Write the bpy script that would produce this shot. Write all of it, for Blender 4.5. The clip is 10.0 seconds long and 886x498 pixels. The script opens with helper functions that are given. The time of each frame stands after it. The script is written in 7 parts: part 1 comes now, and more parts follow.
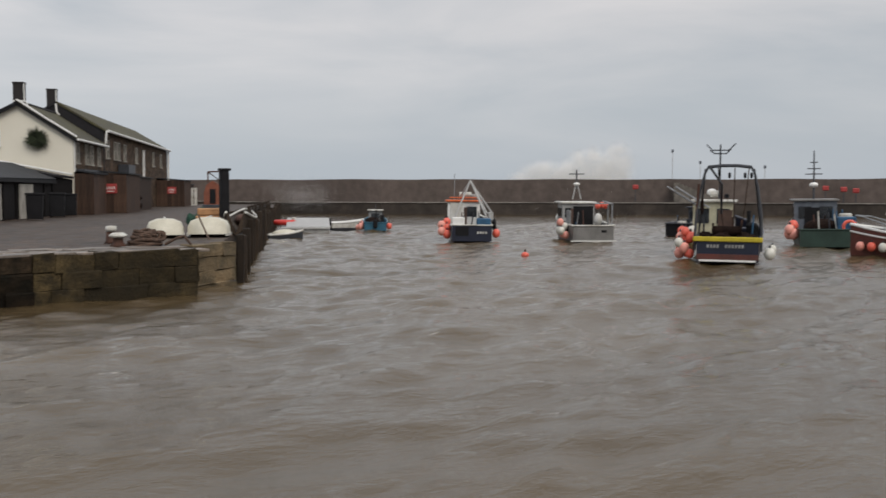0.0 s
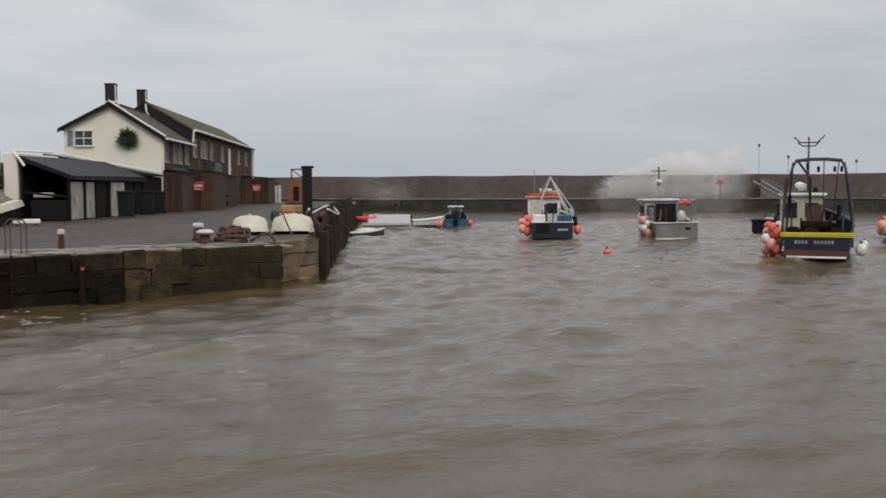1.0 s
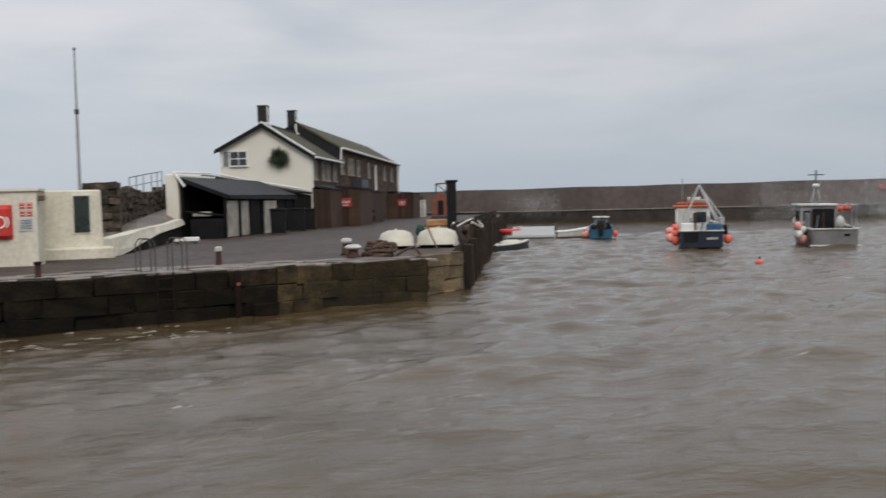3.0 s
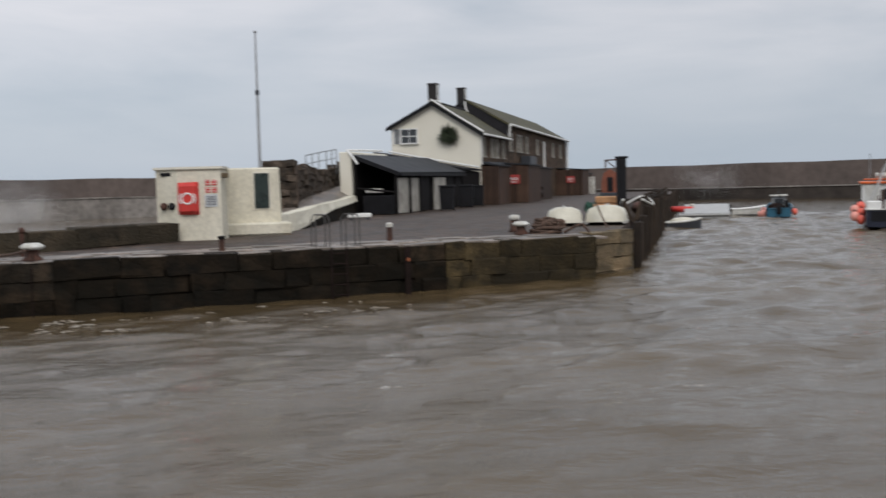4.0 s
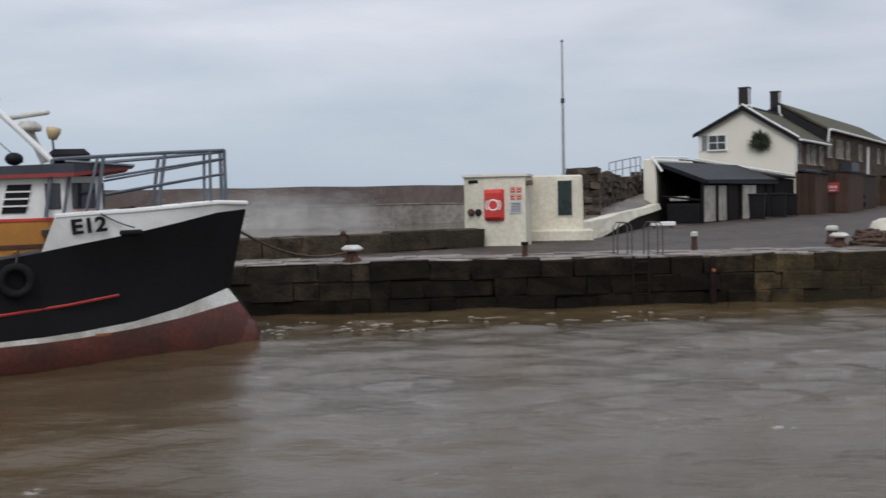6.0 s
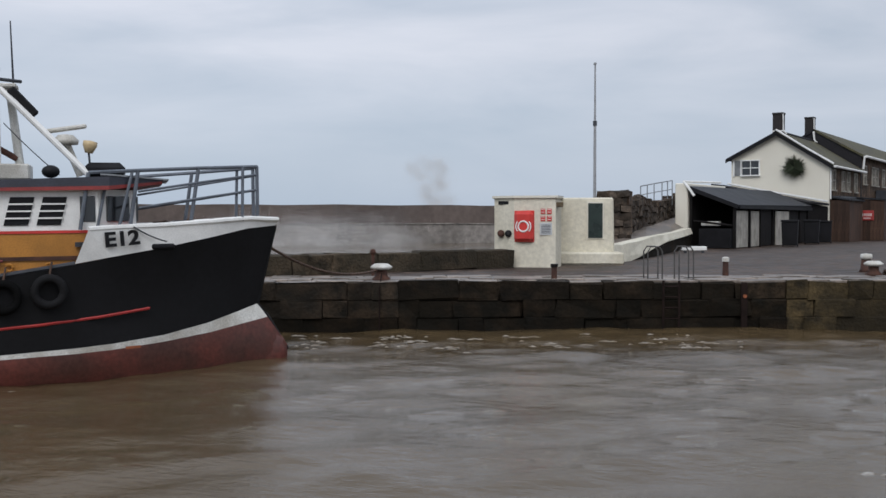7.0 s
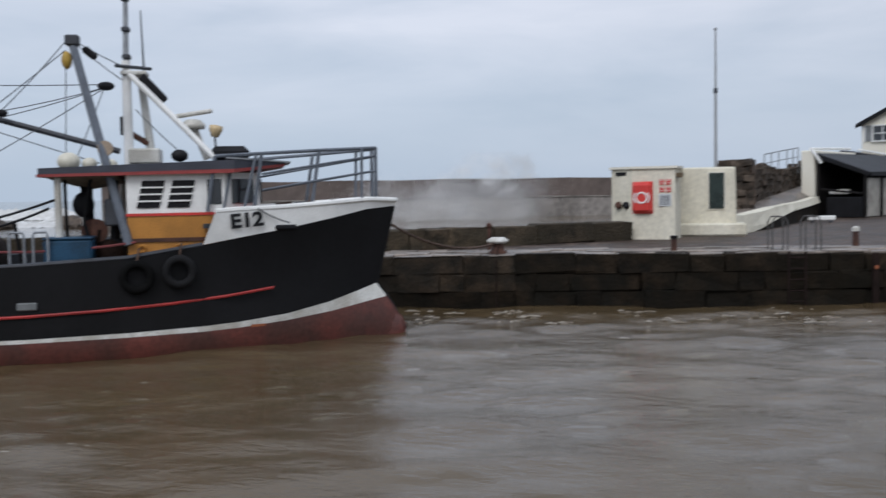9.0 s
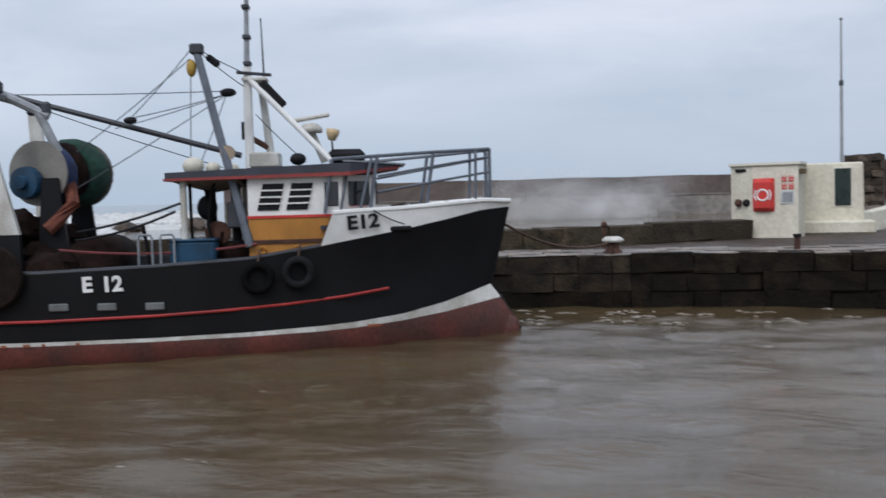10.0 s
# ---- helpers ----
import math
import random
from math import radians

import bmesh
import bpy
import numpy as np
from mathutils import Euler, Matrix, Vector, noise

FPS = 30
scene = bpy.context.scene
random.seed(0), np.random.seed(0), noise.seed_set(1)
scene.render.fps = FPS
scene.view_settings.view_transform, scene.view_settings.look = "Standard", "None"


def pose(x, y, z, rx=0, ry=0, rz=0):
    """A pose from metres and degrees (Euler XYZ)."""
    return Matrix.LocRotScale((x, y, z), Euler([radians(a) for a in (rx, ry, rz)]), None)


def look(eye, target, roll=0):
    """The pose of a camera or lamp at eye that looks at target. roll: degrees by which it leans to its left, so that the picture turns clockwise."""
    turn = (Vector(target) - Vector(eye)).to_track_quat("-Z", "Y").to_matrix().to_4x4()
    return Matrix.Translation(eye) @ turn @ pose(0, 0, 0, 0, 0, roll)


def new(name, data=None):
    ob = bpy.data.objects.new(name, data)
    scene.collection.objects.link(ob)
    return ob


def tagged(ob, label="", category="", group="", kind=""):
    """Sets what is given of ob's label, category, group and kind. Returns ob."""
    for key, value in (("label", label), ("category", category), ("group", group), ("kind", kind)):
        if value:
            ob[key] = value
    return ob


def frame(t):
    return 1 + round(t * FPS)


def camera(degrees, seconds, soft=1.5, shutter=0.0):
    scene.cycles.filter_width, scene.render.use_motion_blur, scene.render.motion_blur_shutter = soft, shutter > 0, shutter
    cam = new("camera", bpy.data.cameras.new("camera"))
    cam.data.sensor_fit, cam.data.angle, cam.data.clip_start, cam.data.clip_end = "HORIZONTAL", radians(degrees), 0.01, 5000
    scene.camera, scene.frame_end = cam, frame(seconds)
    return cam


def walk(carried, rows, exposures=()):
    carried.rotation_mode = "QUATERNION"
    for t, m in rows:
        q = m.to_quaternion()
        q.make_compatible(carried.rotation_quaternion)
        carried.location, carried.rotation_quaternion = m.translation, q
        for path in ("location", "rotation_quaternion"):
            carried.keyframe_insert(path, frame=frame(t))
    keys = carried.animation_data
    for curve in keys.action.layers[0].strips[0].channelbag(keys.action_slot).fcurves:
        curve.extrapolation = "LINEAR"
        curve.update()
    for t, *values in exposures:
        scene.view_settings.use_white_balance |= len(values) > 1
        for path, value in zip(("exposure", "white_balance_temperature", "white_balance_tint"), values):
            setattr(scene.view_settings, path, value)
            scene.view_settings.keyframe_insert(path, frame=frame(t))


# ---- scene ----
# The harbour: water level is z = 0, the quay top is z = QZ, the camera stands on the opposite quay.
QZ = 1.25
EYE = (0.0, 0.0, 2.85)

cam = camera(47.64, 10.0, soft=1.5, shutter=0.6)


def aim(yaw, pitch, roll):
    return pose(*EYE, 0, 0, yaw) @ pose(0, 0, 0, 90 + pitch) @ pose(0, 0, 0, 0, 0, roll)


walk(cam, [
    (0, aim(-35.565, -3.232, 0.056)),
    (0.5, aim(-33.365, -3.682, -0.010)),
    (1, aim(-30.958, -3.427, -0.203)),
    (1.5, aim(-30.218, -2.673, -0.176)),
    (2, aim(-28.047, -1.786, -0.299)),
    (2.2, aim(-26.844, -1.709, -0.520)),
    (3.3, aim(-20.124, -3.109, -1.433)),
    (3.5, aim(-17.851, -3.569, -1.265)),
    (4, aim(-13.129, -3.674, -1.488)),
    (4.5, aim(-8.819, -1.932, -1.664)),
    (5, aim(-4.802, -1.860, -1.357)),
    (5.5, aim(-0.000, -2.516, -1.385)),
    (6, aim(3.973, -2.858, -1.145)),
    (6.2, aim(4.789, -2.440, -0.780)),
    (7.3, aim(5.681, -1.683, -0.051)),
    (7.5, aim(5.419, -1.986, -0.400)),
    (8, aim(5.829, -2.851, -0.288)),
    (8.5, aim(8.365, -2.476, -0.245)),
    (9, aim(12.286, -3.145, -0.979)),
    (9.5, aim(15.956, -3.761, -1.668)),
    (10, aim(18.780, -3.014, -1.559)),
], exposures=[(0, 0.0, 6850, 12), (2.2, 0.0, 6700, 12), (4.5, 0.0, 6420, 12), (7.4, 0.0, 6130, 12), (10, 0.06, 6000, 12)])


# ---- light ----
def build_world():
    w = bpy.data.worlds.new("overcast_sky")
    scene.world = w
    w.use_nodes = True
    nt = w.node_tree
    nt.nodes.clear()
    n = nt.nodes.new
    out, bg = n("ShaderNodeOutputWorld"), n("ShaderNodeBackground")
    sky = n("ShaderNodeTexSky")
    sky.sky_type, sky.sun_disc = "NISHITA", False
    sky.sun_elevation, sky.sun_rotation = radians(38), radians(150)
    sky.air_density, sky.dust_density = 1.0, 3.0
    dim = n("ShaderNodeMix")
    dim.data_type, dim.blend_type = "RGBA", "MULTIPLY"
    dim.inputs["Factor"].default_value = 1.0
    dim.inputs["B"].default_value = (0.085, 0.085, 0.085, 1)
    tc, mp = n("ShaderNodeTexCoord"), n("ShaderNodeMapping")
    mp.inputs["Scale"].default_value = (1.3, 1.3, 6.0)
    mp.inputs["Rotation"].default_value = (0.10, -0.06, 0.4)
    cloud = n("ShaderNodeTexNoise")
    cloud.inputs["Scale"].default_value = 2.1
    cloud.inputs["Detail"].default_value = 6
    cloud.inputs["Roughness"].default_value = 0.52
    cloud.inputs["Distortion"].default_value = 0.35
    ramp = n("ShaderNodeValToRGB")
    ramp.color_ramp.elements[0].position, ramp.color_ramp.elements[1].position = 0.34, 0.66
    ramp.color_ramp.elements[0].color = (0.52, 0.575, 0.635, 1)
    ramp.color_ramp.elements[1].color = (0.735, 0.75, 0.785, 1)
    # the cloud deck is thinner and bluer towards the horizon
    sep = n("ShaderNodeSeparateXYZ")
    hz = n("ShaderNodeMapRange")
    hz.inputs["From Min"].default_value, hz.inputs["From Max"].default_value = -0.02, 0.16
    low = n("ShaderNodeMix")
    low.data_type = "RGBA"
    low.inputs["A"].default_value = (0.47, 0.55, 0.63, 1)
    cover = n("ShaderNodeMix")
    cover.data_type = "RGBA"
    cover.inputs["Factor"].default_value = 0.88
    lk = nt.links.new
    lk(tc.outputs["Generated"], mp.inputs["Vector"])
    lk(mp.outputs["Vector"], cloud.inputs["Vector"])
    lk(cloud.outputs["Fac"], ramp.inputs["Fac"])
    lk(tc.outputs["Generated"], sep.inputs["Vector"])
    lk(sep.outputs["Z"], hz.inputs["Value"])
    lk(hz.outputs["Result"], low.inputs["Factor"])
    lk(ramp.outputs["Color"], low.inputs["B"])
    lk(sky.outputs["Color"], dim.inputs["A"])
    lk(dim.outputs["Result"], cover.inputs["A"])
    lk(low.outputs["Result"], cover.inputs["B"])
    # overcast skies are brighter overhead than near the horizon
    zen = n("ShaderNodeMapRange")
    zen.inputs["From Min"].default_value, zen.inputs["From Max"].default_value = 0.2, 0.85
    zen.inputs["To Min"].default_value, zen.inputs["To Max"].default_value = 1.0, 1.45
    lk(sep.outputs["Z"], zen.inputs["Value"])
    # the cloud is thinner, and so brighter, over the open sea
    side, both = n("ShaderNodeMapRange"), n("ShaderNodeMath")
    side.inputs["From Min"].default_value, side.inputs["From Max"].default_value = -0.25, 0.85
    side.inputs["To Min"].default_value, side.inputs["To Max"].default_value = 1.05, 0.95
    both.operation = "MULTIPLY"
    lk(sep.outputs["X"], side.inputs["Value"])
    lk(zen.outputs["Result"], both.inputs[0])
    lk(side.outputs["Result"], both.inputs[1])
    lk(both.outputs["Value"], bg.inputs["Strength"])
    lk(cover.outputs["Result"], bg.inputs["Color"])
    lk(bg.outputs["Background"], out.inputs["Surface"])
    sun = new("sun", bpy.data.lights.new("sun", "SUN"))
    sun.data.energy, sun.data.angle, sun.data.color = 1.2, radians(25), (1.0, 0.96, 0.9)
    sun.matrix_world = look((0, 0, 0), (0.12, 0.75, -0.78))


build_world()
scene.view_settings.exposure = 0.0


# ---- materials ----
def mat(name, color, rough=0.7, metal=0.0, vary=0.25, scale=3.0, fine=40.0, bump=0.2, tint=None, wet=0.0, rand=0.0, streak=0.0, spec=0.5, depth=0.02, world=0.0, cells=0.0, pos=False):
    """A painted, stone, wood or metal surface: two scales of variation, optional second tint, streaks and per-piece change."""
    m = bpy.data.materials.new(name)
    m.use_nodes = True
    nt = m.node_tree
    b = nt.nodes["Principled BSDF"]
    n, lk = nt.nodes.new, nt.links.new
    tc = n("ShaderNodeTexCoord")
    big, small = n("ShaderNodeTexNoise"), n("ShaderNodeTexNoise")
    big.inputs["Scale"].default_value, big.inputs["Detail"].default_value = scale, 5
    small.inputs["Scale"].default_value, small.inputs["Detail"].default_value = fine, 3
    mp = n("ShaderNodeMapping")
    mp.inputs["Scale"].default_value = (1, 1, 1 - 0.85 * streak)
    where = n("ShaderNodeNewGeometry").outputs["Position"] if pos else tc.outputs["Object"]
    lk(where, mp.inputs["Vector"])
    lk(mp.outputs["Vector"], big.inputs["Vector"])
    lk(where, small.inputs["Vector"])
    t = tint or tuple(c * 0.45 for c in color)
    ramp = n("ShaderNodeValToRGB")
    ramp.color_ramp.elements[0].position, ramp.color_ramp.elements[1].position = 0.36, 0.62
    ramp.color_ramp.elements[0].color = (*[a + (c - a) * (1 - min(1, vary * 2)) for a, c in zip(t, color)], 1)
    ramp.color_ramp.elements[1].color = (*color, 1)
    lk(big.outputs["Fac"], ramp.inputs["Fac"])
    grain = n("ShaderNodeMapRange")
    grain.inputs["From Min"].default_value, grain.inputs["From Max"].default_value = 0.25, 0.75
    grain.inputs["To Min"].default_value, grain.inputs["To Max"].default_value = 1 - vary * 0.8, 1 + vary * 0.5
    lk(small.outputs["Fac"], grain.inputs["Value"])
    mul = n("ShaderNodeMix")
    mul.data_type, mul.blend_type = "RGBA", "MULTIPLY"
    mul.inputs["Factor"].default_value = 1.0
    lk(ramp.outputs["Color"], mul.inputs["A"])
    value = grain.outputs["Result"]
    if rand:
        info, rr, mm = n("ShaderNodeObjectInfo"), n("ShaderNodeMapRange"), n("ShaderNodeMath")
        rr.inputs["To Min"].default_value, rr.inputs["To Max"].default_value = 1 - rand, 1 + rand
        mm.operation = "MULTIPLY"
        lk(info.outputs["Random"], rr.inputs["Value"])
        lk(rr.outputs["Result"], mm.inputs[0])
        lk(value, mm.inputs[1])
        value = mm.outputs["Value"]
    lk(value, mul.inputs["B"])
    if cells:
        # single stones of one surface, each a little lighter or darker
        geo2, vor, cr, sepc, ml = n("ShaderNodeNewGeometry"), n("ShaderNodeTexVoronoi"), n("ShaderNodeMapRange"), n("ShaderNodeSeparateColor"), n("ShaderNodeMath")
        vor.inputs["Scale"].default_value = cells
        cr.inputs["To Min"].default_value, cr.inputs["To Max"].default_value = 0.55, 1.35
        ml.operation = "MULTIPLY"
        lk(geo2.outputs["Position"], vor.inputs["Vector"])
        lk(vor.outputs["Color"], sepc.inputs["Color"])
        lk(sepc.outputs["Red"], cr.inputs["Value"])
        lk(cr.outputs["Result"], ml.inputs[0])
        lk(value, ml.inputs[1])
        lk(ml.outputs["Value"], mul.inputs["B"])
    final = mul.outputs["Result"]
    if world:
        # patches of weed and damp that run across several pieces
        geo, patch, pr, pm = n("ShaderNodeNewGeometry"), n("ShaderNodeTexNoise"), n("ShaderNodeMapRange"), n("ShaderNodeMix")
        patch.inputs["Scale"].default_value, patch.inputs["Detail"].default_value = 0.55, 6
        patch.inputs["Roughness"].default_value = 0.65
        pr.inputs["From Min"].default_value, pr.inputs["From Max"].default_value = 0.40, 0.60
        pm.data_type = "RGBA"
        pm.inputs["B"].default_value = (*t, 1)
        lk(geo.outputs["Position"], patch.inputs["Vector"])
        lk(patch.outputs["Fac"], pr.inputs["Value"])
        pr.inputs["To Max"].default_value = world
        lk(pr.outputs["Result"], pm.inputs["Factor"])
        lk(final, pm.inputs["A"])
        final = pm.outputs["Result"]
    lk(final, b.inputs["Base Color"])
    b.inputs["Metallic"].default_value = metal
    b.inputs["Specular IOR Level"].default_value = spec
    ro = n("ShaderNodeMapRange")
    ro.inputs["To Min"].default_value, ro.inputs["To Max"].default_value = max(0.03, rough - 0.12 - wet), min(1, rough + 0.1)
    lk(big.outputs["Fac"], ro.inputs["Value"])
    lk(ro.outputs["Result"], b.inputs["Roughness"])
    if bump:
        bp, add = n("ShaderNodeBump"), n("ShaderNodeMath")
        add.operation = "ADD"
        lk(big.outputs["Fac"], add.inputs[0])
        lk(small.outputs["Fac"], add.inputs[1])
        bp.inputs["Strength"].default_value, bp.inputs["Distance"].default_value = bump, depth
        lk(add.outputs["Value"], bp.inputs["Height"])
        lk(bp.outputs["Normal"], b.inputs["Normal"])
    return m


def water_mat(name, color, foam):
    m = bpy.data.materials.new(name)
    m.use_nodes = True
    nt = m.node_tree
    b = nt.nodes["Principled BSDF"]
    n, lk = nt.nodes.new, nt.links.new
    tc, mp = n("ShaderNodeTexCoord"), n("ShaderNodeMapping")
    mp.inputs["Scale"].default_value = (0.55, 1.0, 1.0)
    lk(tc.outputs["Object"], mp.inputs["Vector"])
    silt = n("ShaderNodeTexNoise")
    silt.inputs["Scale"].default_value, silt.inputs["Detail"].default_value = 0.16, 5
    ramp = n("ShaderNodeValToRGB")
    ramp.color_ramp.elements[0].position, ramp.color_ramp.elements[1].position = 0.35, 0.65
    ramp.color_ramp.elements[0].color = (*[c * 0.72 for c in color], 1)
    ramp.color_ramp.elements[1].color = (*color, 1)
    lk(mp.outputs["Vector"], silt.inputs["Vector"])
    lk(silt.outputs["Fac"], ramp.inputs["Fac"])
    # flecks of foam
    fl = n("ShaderNodeTexNoise")
    fl.inputs["Scale"].default_value, fl.inputs["Detail"].default_value, fl.inputs["Roughness"].default_value = 0.9, 7, 0.62
    lk(mp.outputs["Vector"], fl.inputs["Vector"])
    fr = n("ShaderNodeMapRange")
    fr.inputs["From Min"].default_value, fr.inputs["From Max"].default_value = foam, foam + 0.05
    fr.inputs["To Max"].default_value = 0.75
    lk(fl.outputs["Fac"], fr.inputs["Value"])
    mix = n("ShaderNodeMix")
    mix.data_type = "RGBA"
    mix.inputs["B"].default_value = (0.62, 0.60, 0.55, 1)
    lk(fr.outputs["Result"], mix.inputs["Factor"])
    lk(ramp.outputs["Color"], mix.inputs["A"])
    lk(mix.outputs["Result"], b.inputs["Base Color"])
    b.inputs["Roughness"].default_value = 0.06
    b.inputs["IOR"].default_value = 1.40
    rip, chop, add, bp = n("ShaderNodeTexNoise"), n("ShaderNodeTexNoise"), n("ShaderNodeMath"), n("ShaderNodeBump")
    rip.inputs["Scale"].default_value, rip.inputs["Detail"].default_value = 3.2, 7
    rip.inputs["Roughness"].default_value = 0.62
    chop.inputs["Scale"].default_value, chop.inputs["Detail"].default_value = 0.55, 3
    chop.inputs["Distortion"].default_value = 0.6
    add.operation = "MULTIPLY_ADD"
    add.inputs[1].default_value = 1.5
    lk(mp.outputs["Vector"], rip.inputs["Vector"])
    lk(mp.outputs["Vector"], chop.inputs["Vector"])
    lk(chop.outputs["Fac"], add.inputs[0])
    lk(rip.outputs["Fac"], add.inputs[2])
    lk(add.outputs["Value"], bp.inputs["Height"])
    bp.inputs["Distance"].default_value = 0.085
    sx, lee = n("ShaderNodeSeparateXYZ"), n("ShaderNodeMapRange")
    lee.inputs["From Min"].default_value, lee.inputs["From Max"].default_value = -2.0, 14.0
    lee.inputs["To Min"].default_value, lee.inputs["To Max"].default_value = 0.45, 0.72
    lk(tc.outputs["Object"], sx.inputs["Vector"])
    lk(sx.outputs["X"], lee.inputs["Value"])
    lk(lee.outputs["Result"], bp.inputs["Strength"])
    lk(bp.outputs["Normal"], b.inputs["Normal"])
    return m


def spray_mat(name, color):
    """Airborne drops: light passes through as well as scattering back."""
    m = bpy.data.materials.new(name)
    m.use_nodes = True
    nt = m.node_tree
    nt.nodes.clear()
    n, lk = nt.nodes.new, nt.links.new
    out, mix, a, b = n("ShaderNodeOutputMaterial"), n("ShaderNodeMixShader"), n("ShaderNodeBsdfDiffuse"), n("ShaderNodeBsdfTranslucent")
    a.inputs["Color"].default_value = b.inputs["Color"].default_value = (*color, 1)
    mix.inputs["Fac"].default_value = 0.5
    lk(a.outputs["BSDF"], mix.inputs[1])
    lk(b.outputs["BSDF"], mix.inputs[2])
    lk(mix.outputs["Shader"], out.inputs["Surface"])
    return m


WATER = water_mat("silty_water", (0.096, 0.067, 0.034), 0.68)
STONE = mat("quay_stone", (0.058, 0.040, 0.025), 0.85, vary=0.5, scale=2.3, fine=13, bump=0.7, tint=(0.011, 0.009, 0.006), rand=0.5, spec=0.22, depth=0.05, world=0.9, pos=True)
STONE_OLIVE = mat("olive_quay_stone", (0.078, 0.056, 0.026), 0.85, vary=0.5, scale=2.3, fine=13, bump=0.7, tint=(0.022, 0.017, 0.009), rand=0.4, spec=0.22, depth=0.05, world=0.8, pos=True)
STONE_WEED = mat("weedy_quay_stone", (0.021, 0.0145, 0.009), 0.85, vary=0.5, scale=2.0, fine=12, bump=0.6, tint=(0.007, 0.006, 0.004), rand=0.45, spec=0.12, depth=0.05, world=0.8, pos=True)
STONE_DAMP = mat("damp_quay_stone", (0.042, 0.029, 0.018), 0.85, vary=0.5, scale=2.3, fine=13, bump=0.6, tint=(0.010, 0.008, 0.005), rand=0.55, spec=0.14, depth=0.05, world=0.85, pos=True)
STONE_WARM = mat("sandstone", (0.27, 0.19, 0.105), 0.8, vary=0.45, scale=2.2, fine=14, bump=0.8, tint=(0.08, 0.062, 0.034), rand=0.3, depth=0.05, world=0.5, pos=True)
JOINT = mat("dark_joint", (0.05, 0.045, 0.035), 0.9, vary=0.4, bump=0.5)
PAVING = mat("wet_paving", (0.112, 0.077, 0.057), 0.75, vary=0.5, scale=1.6, fine=3.2, bump=1.0, tint=(0.028, 0.02, 0.015), wet=0.3, spec=0.28, depth=0.05, world=0.7, cells=2.6)
BREAKWATER = mat("breakwater_stone", (0.130, 0.103, 0.090), 0.8, vary=0.3, scale=0.2, fine=1.1, bump=0.5, streak=0.85, tint=(0.078, 0.062, 0.054), depth=0.15, spec=0.25)
# darker version of the breakwater stone for the lower walkway
BREAKWATER_LOW = mat("darker_breakwater_stone", (0.062, 0.050, 0.042), 0.8, vary=0.45, scale=0.2, fine=1.1, bump=0.5, streak=0.85, tint=(0.03, 0.025, 0.021), depth=0.15, spec=0.25)
# walkway stone with spray haze and wet sheen painted in as a paler colour
HAZED_WALL = mat("hazed_wet_stone", (0.29, 0.265, 0.24), 0.6, vary=0.5, scale=0.3, fine=1.6, bump=0.5, streak=0.75, tint=(0.14, 0.125, 0.11), wet=0.2, depth=0.1)
LEDGE = mat("worn_ledge_stone", (0.36, 0.335, 0.30), 0.7, vary=0.5, scale=0.35, fine=3, bump=0.5, wet=0.2, tint=(0.15, 0.135, 0.12))
CREAM = mat("cream_paint", (0.74, 0.705, 0.6), 0.65, vary=0.07, scale=0.5, fine=20, bump=0.15, tint=(0.55, 0.51, 0.41))
CREAM_WORN = mat("weathered_cream_paint", (0.72, 0.68, 0.56), 0.7, vary=0.2, scale=0.8, fine=9, bump=0.35, streak=0.5, tint=(0.42, 0.38, 0.27))
WHITE = mat("white_paint", (0.84, 0.84, 0.81), 0.45, vary=0.12, scale=2, bump=0.1)
WHITE_DIRTY = mat("stained_white_paint", (0.70, 0.70, 0.66), 0.5, vary=0.35, scale=2.5, bump=0.2, streak=0.5, tint=(0.36, 0.33, 0.27))
SLATE = mat("dark_slate", (0.020, 0.019, 0.022), 0.7, vary=0.35, scale=1.2, fine=8, bump=0.5, spec=0.25)
ROOF_MOSS = mat("mossy_slate", (0.082, 0.076, 0.035), 0.85, vary=0.4, scale=0.8, fine=6, bump=0.6, tint=(0.035, 0.032, 0.025))
ROOF_FELT = mat("grey_roofing_felt", (0.026, 0.028, 0.033), 0.7, vary=0.3, scale=1.0, fine=9, bump=0.3, wet=0.1, spec=0.3)
BLACK = mat("black_paint", (0.011, 0.011, 0.013), 0.6, vary=0.35, scale=2, bump=0.15, spec=0.2)
TAR = mat("tarred_timber", (0.012, 0.010, 0.010), 0.75, vary=0.4, scale=3, fine=25, bump=0.5, streak=0.8, spec=0.18)
RUBBLE = mat("rubble_wall", (0.125, 0.080, 0.051), 0.85, vary=0.5, scale=1.5, fine=6, bump=0.9, tint=(0.04, 0.027, 0.018), depth=0.06, cells=2.4, spec=0.25)
BRICK_DARK = mat("dark_brick", (0.022, 0.018, 0.018), 0.8, vary=0.35, scale=4, bump=0.4)
TIMBER = mat("wet_timber", (0.045, 0.031, 0.021), 0.75, vary=0.45, scale=3, fine=22, bump=0.6, streak=0.8, wet=0.1, rand=0.4, spec=0.25)
BOARD = mat("brown_boarding", (0.075, 0.042, 0.028), 0.75, vary=0.45, scale=2, fine=14, bump=0.4, streak=0.8, rand=0.4, spec=0.3)
RED = mat("red_paint", (0.62, 0.045, 0.035), 0.4, vary=0.12, scale=3, bump=0.08)
GLASS = mat("dark_window_glass", (0.02, 0.023, 0.027), 0.12, vary=0.2, bump=0.0, spec=0.8)
STEEL = mat("galvanised_steel", (0.30, 0.32, 0.34), 0.5, metal=0.2, vary=0.25, scale=5, bump=0.1)
GREY_PAINT = mat("grey_blue_paint", (0.13, 0.15, 0.18), 0.5, vary=0.25, scale=4, bump=0.15)
